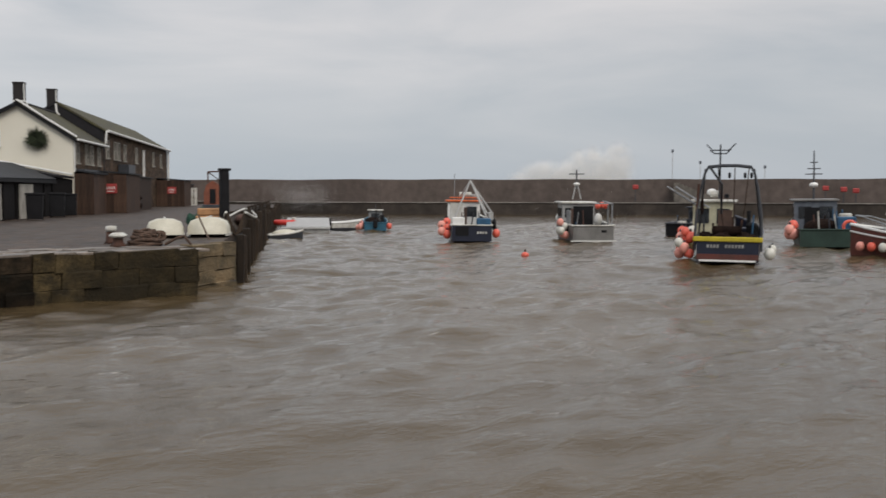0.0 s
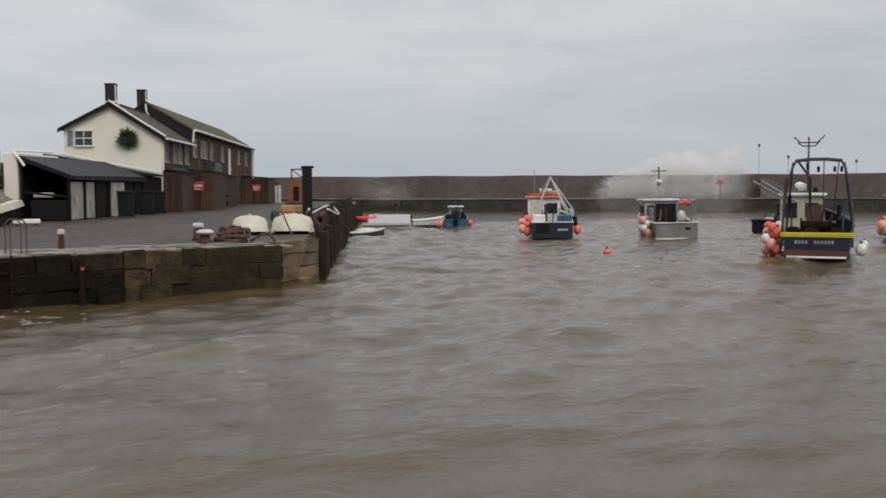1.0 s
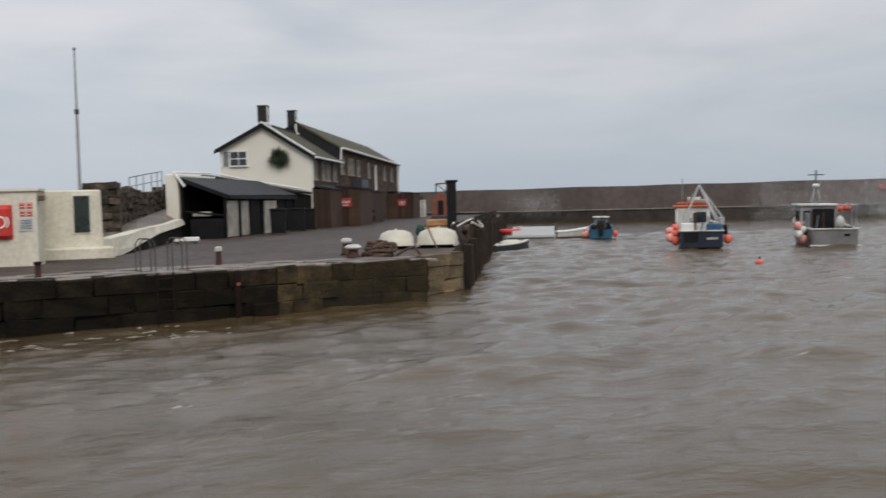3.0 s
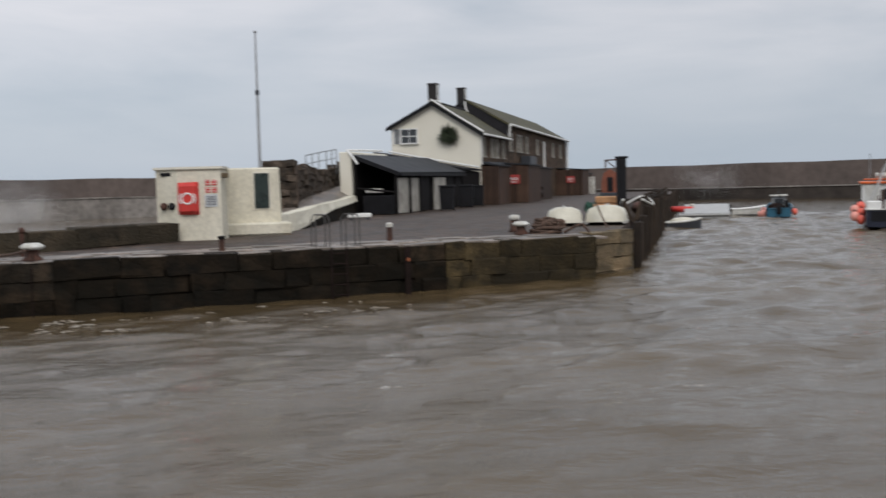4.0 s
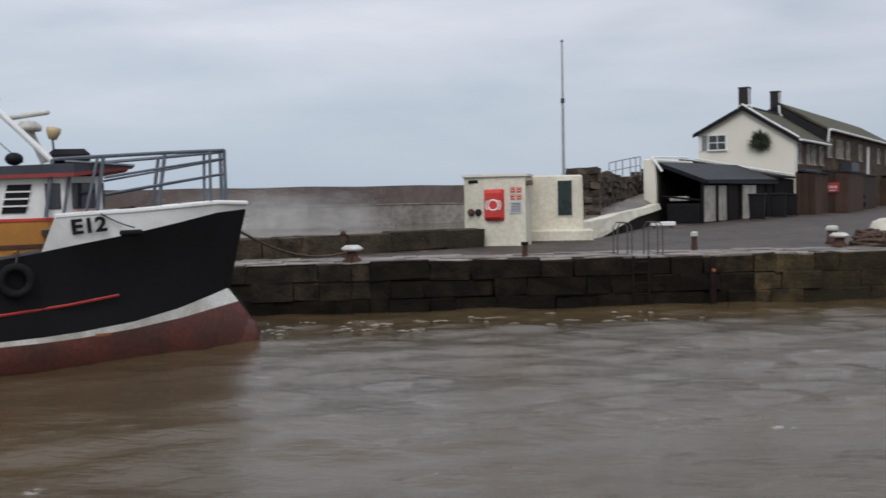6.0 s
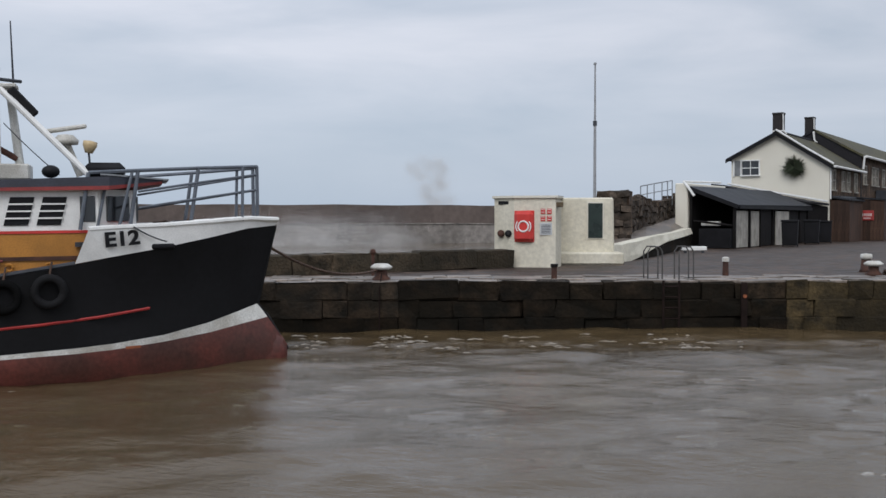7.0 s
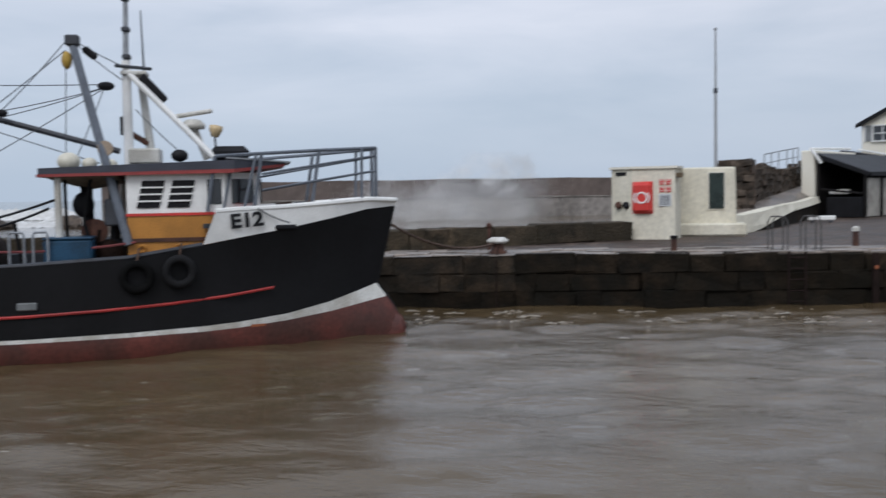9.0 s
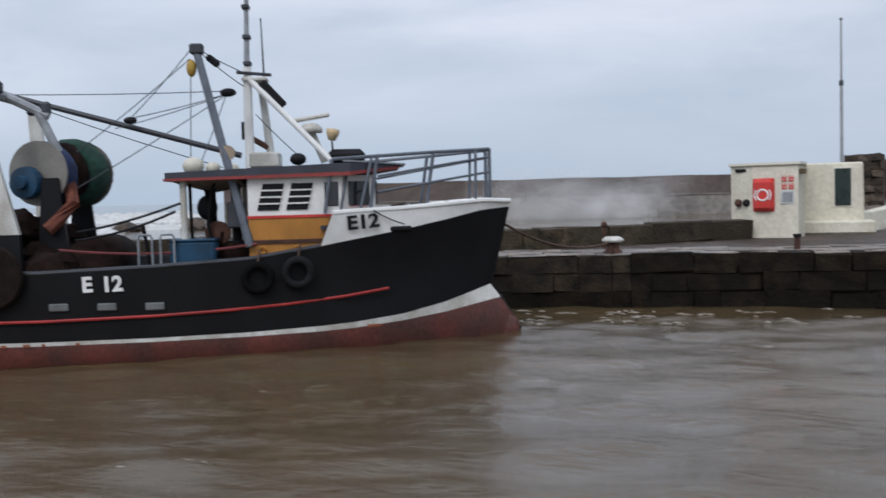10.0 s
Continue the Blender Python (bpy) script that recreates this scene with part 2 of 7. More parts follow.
DARK_GREY = mat("dark_grey_paint", (0.045, 0.05, 0.06), 0.5, vary=0.3, scale=3, bump=0.15)
OXIDE = mat("red_oxide_antifoul", (0.14, 0.038, 0.028), 0.6, vary=0.4, scale=1.2, fine=12, bump=0.25, tint=(0.06, 0.03, 0.024), wet=0.2)
OCHRE = mat("ochre_paint", (0.46, 0.20, 0.03), 0.5, vary=0.22, scale=2, bump=0.12, streak=0.5)
RUST = mat("rusty_iron", (0.09, 0.038, 0.024), 0.85, vary=0.45, scale=4, bump=0.5)
DOOR_RUST = mat("dark_rusty_steel", (0.022, 0.014, 0.012), 0.9, spec=0.12, vary=0.4, scale=3, bump=0.4)
TYRE_OLD = mat("worn_black_rubber", (0.006, 0.006, 0.006), 0.95, vary=0.2, scale=4, bump=0.2, spec=0.08)
RUBBER = mat("black_rubber", (0.010, 0.010, 0.011), 0.85, vary=0.3, scale=4, bump=0.3, spec=0.25)
ROPE = mat("brown_rope", (0.12, 0.072, 0.05), 0.9, vary=0.45, scale=9, fine=60, bump=0.7)
NET_GREEN = mat("green_net", (0.018, 0.07, 0.046), 0.9, vary=0.45, scale=7, fine=45, bump=0.9)
NET_BLUE = mat("blue_net", (0.03, 0.05, 0.13), 0.9, vary=0.45, scale=7, fine=45, bump=0.9)
NET_DARK = mat("dark_brown_net", (0.024, 0.014, 0.011), 0.95, spec=0.1, vary=0.45, scale=5, fine=40, bump=0.9)
BUOY_RED = mat("coral_red_plastic", (0.85, 0.15, 0.10), 0.4, vary=0.12, scale=4, bump=0.05)
BUOY_PINK = mat("faded_pink_plastic", (0.86, 0.36, 0.29), 0.45, vary=0.15, scale=4, bump=0.05)
BUOY_WHITE = mat("off_white_plastic", (0.70, 0.69, 0.62), 0.45, vary=0.15, scale=4, bump=0.05)
BUOY_YELLOW = mat("dull_yellow_plastic", (0.42, 0.36, 0.13), 0.5, vary=0.2, scale=4, bump=0.05)
BLUE = mat("blue_paint", (0.022, 0.12, 0.19), 0.45, vary=0.2, scale=3, bump=0.1)
BLUE_BIN = mat("blue_plastic", (0.02, 0.10, 0.20), 0.5, vary=0.3, scale=3, bump=0.1)
NAVY = mat("navy_paint", (0.012, 0.016, 0.035), 0.4, vary=0.25, scale=2, bump=0.1)
YELLOW = mat("yellow_paint", (0.55, 0.44, 0.03), 0.45, vary=0.18, scale=3, bump=0.1)
GREY_HULL = mat("light_grey_paint", (0.42, 0.42, 0.41), 0.45, vary=0.15, scale=2, bump=0.1)
GREEN_HULL = mat("dark_green_paint", (0.025, 0.055, 0.042), 0.5, vary=0.3, scale=2, bump=0.1)
ORANGE = mat("orange_paint", (0.66, 0.13, 0.03), 0.45, vary=0.15, scale=3, bump=0.1)
CABIN_GREY = mat("mid_grey_paint", (0.22, 0.23, 0.235), 0.55, vary=0.3, scale=2, bump=0.1)
FIR = mat("fir_green", (0.045, 0.06, 0.028), 0.9, vary=0.5, scale=6, bump=0.4)
FOAM = mat("sea_foam", (0.62, 0.62, 0.61), 0.9, vary=0.3, scale=1.5, fine=8, bump=0.5, tint=(0.42, 0.41, 0.38))


# ---- mesh tools ----
def thing(name, label, category, m=None, group="", kind=""):
    ob = new(name)
    ob.empty_display_size = 0.3
    ob.matrix_world = m or Matrix()
    return tagged(ob, label, category, group, kind)


def mesh_of(bm, name, material, smooth=False):
    me = bpy.data.meshes.new(name)
    bmesh.ops.recalc_face_normals(bm, faces=bm.faces)
    bm.to_mesh(me)
    bm.free()
    if smooth:
        for p in me.polygons:
            p.use_smooth = True
    me.materials.append(material)
    return me


def part(name, bm, material, parent=None, label="", smooth=False):
    ob = new(name, mesh_of(bm, name, material, smooth))
    ob.parent = parent
    if label:
        ob["label"] = label
    return ob


def solid(name, bm, material, label, category="", kind="", group="", m=None, smooth=False):
    """A top-level thing or piece of the setting that is one mesh."""
    ob = part(name, bm, material, None, "", smooth)
    if m is not None:
        ob.matrix_world = m
    return tagged(ob, label, category, group, kind)


def box(c, s, m=None, bevel=0.0, bm=None, taper=1.0):
    """A block of size s centred at c, with bevelled edges."""
    one = bmesh.new()
    bmesh.ops.create_cube(one, size=1.0)
    for v in one.verts:
        k = taper if v.co.z > 0 else 1.0
        v.co = Vector((v.co.x * s[0] * k, v.co.y * s[1] * k, v.co.z * s[2]))
    if bevel:
        bmesh.ops.bevel(one, geom=one.edges[:], offset=bevel, segments=1, affect="EDGES")
    shift = Matrix.Translation(c)
    one.transform(m @ shift if m is not None else shift)
    return join(bm, one)


def join(bm, one):
    if bm is None:
        return one
    me = bpy.data.meshes.new("tmp")
    one.to_mesh(me)
    one.free()
    bm.from_mesh(me)
    bpy.data.meshes.remove(me)
    return bm


def rod(p, q, r, r2=None, seg=8, bm=None):
    """A round bar from p to q."""
    p, q = Vector(p), Vector(q)
    bm = bm or bmesh.new()
    r2 = r if r2 is None else r2
    d = (q - p).normalized()
    a = d.orthogonal().normalized()
    b = d.cross(a)
    rings = []
    for c, k in ((p, r), (q, r2)):
        rings.append([bm.verts.new(c + (a * math.cos(i * math.tau / seg) + b * math.sin(i * math.tau / seg)) * k) for i in range(seg)])
    for i in range(seg):
        j = (i + 1) % seg
        bm.faces.new((rings[0][i], rings[0][j], rings[1][j], rings[1][i]))
    bm.faces.new(rings[0][::-1])
    bm.faces.new(rings[1])
    return bm


def tube(points, r, seg=7, bm=None, closed=False):
    """A bent bar or rope along points."""
    bm = bm or bmesh.new()
    pts = [Vector(p) for p in points]
    rings = []
    n = len(pts)
    for i, c in enumerate(pts):
        a, b = pts[i - 1 if i or closed else 0], pts[(i + 1) % n if i < n - 1 or closed else n - 1]
        d = (b - a).normalized()
        u = d.cross(Vector((0.13, 0.21, 0.97))).normalized()
        w = d.cross(u)
        rings.append([bm.verts.new(c + (u * math.cos(k * math.tau / seg) + w * math.sin(k * math.tau / seg)) * r) for k in range(seg)])
    for i in range(n if closed else n - 1):
        A, B = rings[i], rings[(i + 1) % n]
        for k in range(seg):
            j = (k + 1) % seg
            bm.faces.new((A[k], A[j], B[j], B[k]))
    if not closed:
        bm.faces.new(rings[0][::-1])
        bm.faces.new(rings[-1])
    return bm


def sag(p, q, drop, n=10):
    p, q = Vector(p), Vector(q)
    return [p.lerp(q, i / n) - Vector((0, 0, drop * 4 * (i / n) * (1 - i / n))) for i in range(n + 1)]


def ball(c, r, sx=1, sy=1, sz=1, seg=12, bm=None):
    bm2 = bmesh.new()
    bmesh.ops.create_uvsphere(bm2, u_segments=seg, v_segments=max(6, seg * 2 // 3), radius=r)
    for v in bm2.verts:
        v.co = Vector((v.co.x * sx, v.co.y * sy, v.co.z * sz)) + Vector(c)
    return join(bm, bm2)


def spin(profile, seg=16, bm=None, m=None):
    """A turned shape: profile of (radius, height) about z."""
    one = bmesh.new()
    rings = [[one.verts.new((r * math.cos(i * math.tau / seg), r * math.sin(i * math.tau / seg), z)) for i in range(seg)] for r, z in profile]
    for A, B in zip(rings, rings[1:]):
        for i in range(seg):
            j = (i + 1) % seg
            one.faces.new((A[i], A[j], B[j], B[i]))
    one.faces.new(rings[0][::-1])
    one.faces.new(rings[-1])
    if m is not None:
        one.transform(m)
    return join(bm, one)


def prism(pts, z0, z1, bm=None):
    """An upright prism over a plan polygon; z0, z1 may be lists."""
    bm = bm or bmesh.new()
    n = len(pts)
    lo = z0 if isinstance(z0, (list, tuple)) else [z0] * n
    hi = z1 if isinstance(z1, (list, tuple)) else [z1] * n
    a = [bm.verts.new((x, y, z)) for (x, y), z in zip(pts, lo)]
    b = [bm.verts.new((x, y, z)) for (x, y), z in zip(pts, hi)]
    for i in range(n):
        j = (i + 1) % n
        bm.faces.new((a[i], a[j], b[j], b[i]))
    bm.faces.new(a[::-1])
    bm.faces.new(b)
    return bm


def slab(quad, thick, bm=None):
    """A plate of that thickness under four corner points."""
    bm = bm or bmesh.new()
    q = [Vector(p) for p in quad]
    nrm = (q[1] - q[0]).cross(q[3] - q[0]).normalized()
    a = [bm.verts.new(p) for p in q]
    b = [bm.verts.new(p - nrm * thick) for p in q]
    n = len(q)
    for i in range(n):
        j = (i + 1) % n
        bm.faces.new((a[i], a[j], b[j], b[i]))
    bm.faces.new(a)
    bm.faces.new(b[::-1])
    return bm


def loft(rings, bm=None, close_ends=False, ring_closed=False):
    bm = bm or bmesh.new()
    rows = [[bm.verts.new(p) for p in r] for r in rings]
    n = len(rows[0])
    for A, B in zip(rows, rows[1:]):
        for i in range(n if ring_closed else n - 1):
            j = (i + 1) % n
            try:
                bm.faces.new((A[i], A[j], B[j], B[i]))
            except ValueError:
                pass
    if close_ends:
        bm.faces.new(rows[0][::-1])
        bm.faces.new(rows[-1])
    return bm


def writing(text, size, material, parent, m, name="lettering"):
    """Raised letters in the built-in font, turned into a mesh."""
    cu = bpy.data.curves.new(name, "FONT")
    cu.body, cu.size, cu.extrude, cu.align_x, cu.align_y = text, size, 0.006, "CENTER", "CENTER"
    cu.offset = size * 0.035
    tmp = bpy.data.objects.new("tmp", cu)
    scene.collection.objects.link(tmp)
    me = bpy.data.meshes.new_from_object(tmp.evaluated_get(bpy.context.evaluated_depsgraph_get()))
    bpy.data.objects.remove(tmp)
    me.materials.clear()
    me.materials.append(material)
    ob = new(name, me)
    ob.parent = parent
    ob.matrix_local = m
    return ob


def turned(x, y, z, ux, uy):
    """The pose of a thing at (x, y, z) whose own x axis points along (ux, uy)."""
    return pose(x, y, z, 0, 0, math.degrees(math.atan2(uy, ux)))


# ---- water ----
def spaced(lo, hi, fine, far):
    xs = list(np.arange(lo, hi, fine))
    step, x = fine, hi
    while x < far:
        xs.append(x)
        step *= 1.12
        x += step
    step, x = fine * 1.12, lo - fine
    while x > -far:
        xs.insert(0, x)
        step *= 1.12
        x -= step
    return np.array(xs)


def build_water():
    rng = np.random.RandomState(4)
    xs, ys = spaced(-24, 62, 0.2, 3800), spaced(6, 64, 0.16, 3800)
    X, Y = np.meshgrid(xs, ys)
    gx, gy = np.meshgrid(np.gradient(xs), np.gradient(ys))
    cell = np.maximum(gx, gy)
    Z = np.zeros_like(X)
    for k in range(64):
        length = 0.65 * 1.05 ** k
        a = radians(-78 + rng.normal(0, 30))
        amp = 0.0058 * length ** 0.62 * (1.25 if length < 2.8 else 0.72)
        ph = rng.uniform(0, math.tau)
        q = math.tau / length * (X * math.cos(a) + Y * math.sin(a)) + ph + 0.7 * np.sin(X * 0.21 + k) + 0.5 * np.sin(Y * 0.17 + 2 * k)
        fade = np.clip((length / (cell * 3.0)) - 0.6, 0, 1)
        Z += amp * fade * (np.sin(q) + 0.35 * np.cos(2 * q) * np.clip(fade * 2 - 1, 0, 1))
    # the inner basin lies calmer than the open harbour
    Z *= 0.5 + 0.5 / (1 + np.exp(-(X - 6 + 0.15 * (Y - 20)) / 3.0))
    verts = np.stack([X.ravel(), Y.ravel(), Z.ravel()], 1)
    ny, nx = X.shape
    i = np.arange(ny * nx).reshape(ny, nx)
    faces = np.stack([i[:-1, :-1], i[:-1, 1:], i[1:, 1:], i[1:, :-1]], -1).reshape(-1, 4)
    me = bpy.data.meshes.new("water")
    me.from_pydata(verts.tolist(), [], faces.tolist())
    me.polygons.foreach_set("use_smooth", [True] * len(faces))
    me.materials.append(WATER)
    return tagged(new("water", me), "choppy silty brown harbour water under an overcast sky", "water", kind="structure")


water = build_water()


# ---- quay ----
# The front edge runs from EDGE_A to EDGE_B, the side edge along ROW.
EDGE_A, EDGE_B = Vector((-44.0, 19.75)), Vector((10.7, 26.9))
ROW = Vector((0.46, 0.888))
SIDE_A = Vector((13.0, 29.5))
SIDE_B = SIDE_A + ROW * 104


def build_quay():
    back, side = Vector((-0.03, 0.28)), Vector((-0.25, 0.13))
    outline = [EDGE_A + back, EDGE_B + back + side, Vector((11.2, 28.4)) + back + side, SIDE_A + back + side, SIDE_B + side, (40, 133), (14, 118), (-1, 60), (-2.6, 37.0), (-4.2, 31.2), (-7.2, 28.6), (-44, 24.2)]
    outline = [tuple(p) for p in outline]
    # core set back behind the facing stones
    solid("quay", prism(outline, -1.2, QZ), PAVING, "wet grey stone quay paving with puddles", "quay", kind="structure")


build_quay()


def build_near_quay():
    """The plain quay on which the camera stands: unseen, added also to block some skylight."""
    solid("unseen_near_quay", box((0, -13.9, 0.0), (140, 30.2, 2 * QZ), bevel=0.05), PAVING, "unseen plain stone quay added under the camera, blocking some skylight", "quay", kind="structure")


build_near_quay()


# ---- breakwater ----
def arc(az, dist):
    return Vector((math.sin(radians(az)) * dist, math.cos(radians(az)) * dist))


def build_breakwater():
    """The long curved sea wall with a lower walkway in front of its upper face."""
    rows_face, rows_ledge, rows_cap = [], [], []
    for i in range(61):
        az = -31 + i * (66 + 31) / 60
        k = min(1, max(0, (az + 5) / 30))
        d = 114 + (138 - 114) * min(1, max(0, (az + 12) / 30)) - 9 * min(1, max(0, (az - 22) / 10))
        led = 2.3 + (1.5 - 2.3) * k
        top = 4.55 + 0.05 * math.sin(i * 1.7)
        p = lambda o, z: (*arc(az, d + o), z)
        rows_face.append([p(3.2, -1), p(3.2, led), p(3.4, top), p(6.0, top), p(6.4, -1)])
        rows_ledge.append([p(0, -1), p(0.15, led), p(3.18, led), p(3.18, -1)])
        rows_cap.append([p(0.02, led + 0.004), p(0.02, led + 0.10), p(0.62, led + 0.10), p(0.62, led + 0.004)])
    solid("breakwater_wall", loft(rows_face, close_ends=True, ring_closed=True), BREAKWATER, "long dark stone breakwater wall, wet and streaked", "breakwater", kind="structure")
    # left stretch takes the paler copy, haze and sheen painted into its colour
    solid("walkway", loft(rows_ledge[:25], close_ends=True, ring_closed=True), HAZED_WALL, "wet stone walkway face below the breakwater, paled by painted haze and sheen", "walkway", kind="structure")
    solid("walkway", loft(rows_ledge[24:], close_ends=True, ring_closed=True), BREAKWATER_LOW, "lower stone walkway at the foot of the breakwater", "walkway", kind="structure")
    solid("walkway_edge", loft(rows_cap, close_ends=True, ring_closed=True), LEDGE, "pale worn stone edging of the breakwater walkway", "edging", kind="structure")


build_breakwater()


# ---- stone facing of the quay ----
rng = random.Random(7)


def block_meshes(name, material, w, h, d, count=6, rough=0.03):
    """A few differently worn stones of one nominal size."""
    out = []
    for k in range(count):
        bm = box((0, 0, 0), (w, d, h), bevel=min(w, h) * 0.05)
        for v in bm.verts:
            v.co += Vector((rng.uniform(-rough, rough), rng.uniform(-rough, rough) * 1.4, rng.uniform(-rough, rough)))
        out.append(mesh_of(bm, name, material))
    return out


def stone_face(a, b, courses, material, parent, z_top, height, name="stone", width=1.0, depth=0.5, proud=0.06, low=None, weed_from=2):
    """Courses of separate blocks along the line a to b; the outer side is to the right of it."""
    a, b = Vector(a), Vector(b)
    along = (b - a).normalized()
    right = Vector((along.y, -along.x))
    ang = math.degrees(math.atan2(along.y, along.x))
    upper = block_meshes(name, material, 1, height, depth, 8, 0.028)
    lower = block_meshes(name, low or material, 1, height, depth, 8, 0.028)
    length = (b - a).length
    for c in range(courses):
        x = -rng.uniform(0, 0.35) * width
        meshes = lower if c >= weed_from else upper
        while x < length - 0.05:
            w = width * rng.choice((0.6, 0.8, 1.0, 1.2, 1.45, 1.7))
            if length - (x + w) < 0.4:
                w = length - x
            x0, x1 = max(0, x), min(length, x + w)
            x += w
            if x1 - x0 < 0.15:
                continue
            p = a + along * (x0 + x1) / 2 + right * (rng.uniform(-0.04, 0.035) + proud - depth / 2)
            ob = new(name, rng.choice(meshes))
            ob.parent = parent
            ob.matrix_local = pose(p.x, p.y, z_top - height * (c + 0.5) + (rng.uniform(-0.035, 0.02) if c == 0 else 0), rng.uniform(-1.2, 1.2), rng.uniform(-0.7, 0.7), ang + rng.uniform(-1.2, 1.2)) @ Matrix.Diagonal((x1 - x0 + 0.004, 1, 1.0 + rng.uniform(-0.03, 0.03), 1))


def build_quay_faces():
    wall = thing("quay_wall", "dark wet stone quay wall with green weed and rust stains", "quay wall", kind="structure")
    mid = EDGE_A.lerp(EDGE_B, (6.2 + 44) / 54.7)
    stone_face(mid, EDGE_B, 4, STONE_OLIVE, wall, QZ + 0.02, 0.46, width=1.05, low=STONE, weed_from=3)
    damp = EDGE_A.lerp(EDGE_B, (-3.6 + 44) / 54.7)
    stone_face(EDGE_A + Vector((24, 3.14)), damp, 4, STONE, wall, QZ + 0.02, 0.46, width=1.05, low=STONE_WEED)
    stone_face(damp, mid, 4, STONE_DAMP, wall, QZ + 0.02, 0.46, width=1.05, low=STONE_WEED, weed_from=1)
    stone_face(EDGE_B, (11.2, 28.4), 4, STONE_OLIVE, wall, QZ + 0.02, 0.46, width=0.9, low=STONE)
    wall = thing("steps_wall", "warm brown sandstone wall of coursed blocks below the dinghies", "quay wall", kind="structure")
    stone_face((11.2, 28.4), SIDE_A, 5, STONE_WARM, wall, QZ + 0.02, 0.40, width=1.0)
    # timber-faced side of the quay
    side = thing("timber_fendering", "weathered dark timber piles and rails along the quay side", "fender", kind="structure")
    normal = Vector((ROW.y, -ROW.x))
    n = 30
    pile = mesh_of(box((0, 0, 0.1), (0.26, 0.26, 3.2), bevel=0.03), "pile", TIMBER)
    for i in range(n):
        p = SIDE_A + ROW * (0.2 + i * 2.3 + rng.uniform(-0.3, 0.3)) + normal * 0.16
        ob = new("pile", pile)
        ob.parent = side
        ob.matrix_local = pose(p.x, p.y, rng.uniform(-0.4, 0.1) + (0.2 if i > 2 else 0), rng.uniform(-1, 1), rng.uniform(-1, 1), 62.6)
    for z in (0.95, 0.25):
        p = SIDE_A + ROW * 35 + normal * 0.08
        ob = new("rail", mesh_of(box((0, 0, 0), (68, 0.14, 0.22), bevel=0.02), "rail", TIMBER))
        ob.parent = side
        ob.matrix_local = pose(p.x, p.y, z, 0, 0, 62.6)
    # low timber fence and clutter line along the far side edge
    fence = thing("edge_fence", "low broken timber fence along the quay edge", "fence", kind="structure")
    bm = mesh_of(box((0, 0, 0.5), (0.14, 0.14, 1.0), bevel=0.02), "post", TIMBER)
    for i in range(14):
        p = SIDE_A + ROW * (12 + i * 2.4) - normal * 0.1
        ob = new("post", bm)
        ob.parent = fence
        ob.matrix_local = pose(p.x, p.y, QZ, rng.uniform(-3, 3), rng.uniform(-3, 3), 62.6)
    for k, (s, l, z) in enumerate(((17, 9, 0.8), (29, 11, 0.75), (38, 10, 0.8), (22, 18, 0.4))):
        p = SIDE_A + ROW * s - normal * 0.1
        ob = new("rail", mesh_of(box((0, 0, 0), (l, 0.07, 0.2), bevel=0.01), "rail", TIMBER))
        ob.parent = fence
        ob.matrix_local = pose(p.x, p.y, QZ + z, 0, 0, 62.6)


# Flagstones on the quay top, their wet sky sheen painted as a paler colour
def build_flagstones():
    floor = thing("flagstones", "wet uneven grey flagstones of the quay edge", "paving", kind="structure")
    meshes = [mesh_of(box((0, 0, 0), (1, 1, 0.08), bevel=0.02), "flagstone", PAVING_SHEEN) for _ in range(2)]
    along = (EDGE_B - EDGE_A).normalized()
    inward = Vector((-along.y, along.x))
    ang = math.degrees(math.atan2(along.y, along.x))
    a = EDGE_A + along * 30
    for r in range(4):
        x = rng.uniform(0, 0.6)
        while x < 25:
            w = rng.uniform(0.6, 1.25)
            p = a + along * (x + w / 2) + inward * (0.35 + r * 0.62)
            x += w
            ob = new("flagstone", rng.choice(meshes))
            ob.parent = floor
            ob.matrix_local = pose(p.x, p.y, QZ - 0.015 + rng.uniform(-0.02, 0.03), rng.uniform(-1.6, 1.6), rng.uniform(-1.6, 1.6), ang + rng.uniform(-2, 2)) @ Matrix.Diagonal((w - 0.02, 0.6, 1, 1))


# base colour raised to carry the sky's reflection on wet stone
PAVING_SHEEN = mat("sheen_flagstone", (0.30, 0.25, 0.21), 0.6, vary=0.5, scale=1.6, fine=9, bump=0.6, tint=(0.085, 0.07, 0.056), wet=0.3, rand=0.35, spec=0.4, world=0.55, pos=True)


def heap(parent, name, spots, material, label=""):
    """A heap of lumpy bundles, each its own part."""
    for c, r in spots:
        bm = ball(c, r, 1.15, 1, 0.75, 10)
        for v in bm.verts:
            v.co += Vector((noise.noise(v.co * 4), noise.noise(v.co * 4 + Vector((5, 2, 1))), noise.noise(v.co * 5))) * 0.13
        part(name, bm, material, parent, label)


# ---- parapet, kiosk and ramp ----
def build_parapet():
    wall = thing("parapet", "low parapet of rough brown stone blocks on the quay", "parapet", kind="structure")
    a, b = Vector((-19.5, 22.6)), Vector((-6.6, 28.1))
    c = Vector((-0.95, 33.2))
    core = bmesh.new()
    for p, q in ((a, b), (b, c)):
        d = (q - p).normalized()
        nrm = Vector((-d.y, d.x))
        prism([tuple(p + nrm * 0.10), tuple(q + nrm * 0.10), tuple(q + nrm * 0.6), tuple(p + nrm * 0.6)], -0.6, QZ + 0.48, core)
    part("core", core, JOINT, wall)
    for p, q in ((a, b), (b, c)):
        stone_face(p, q, 1, STONE_WARM_DARK, wall, QZ + 0.60, 0.62, width=1.3, depth=0.62)


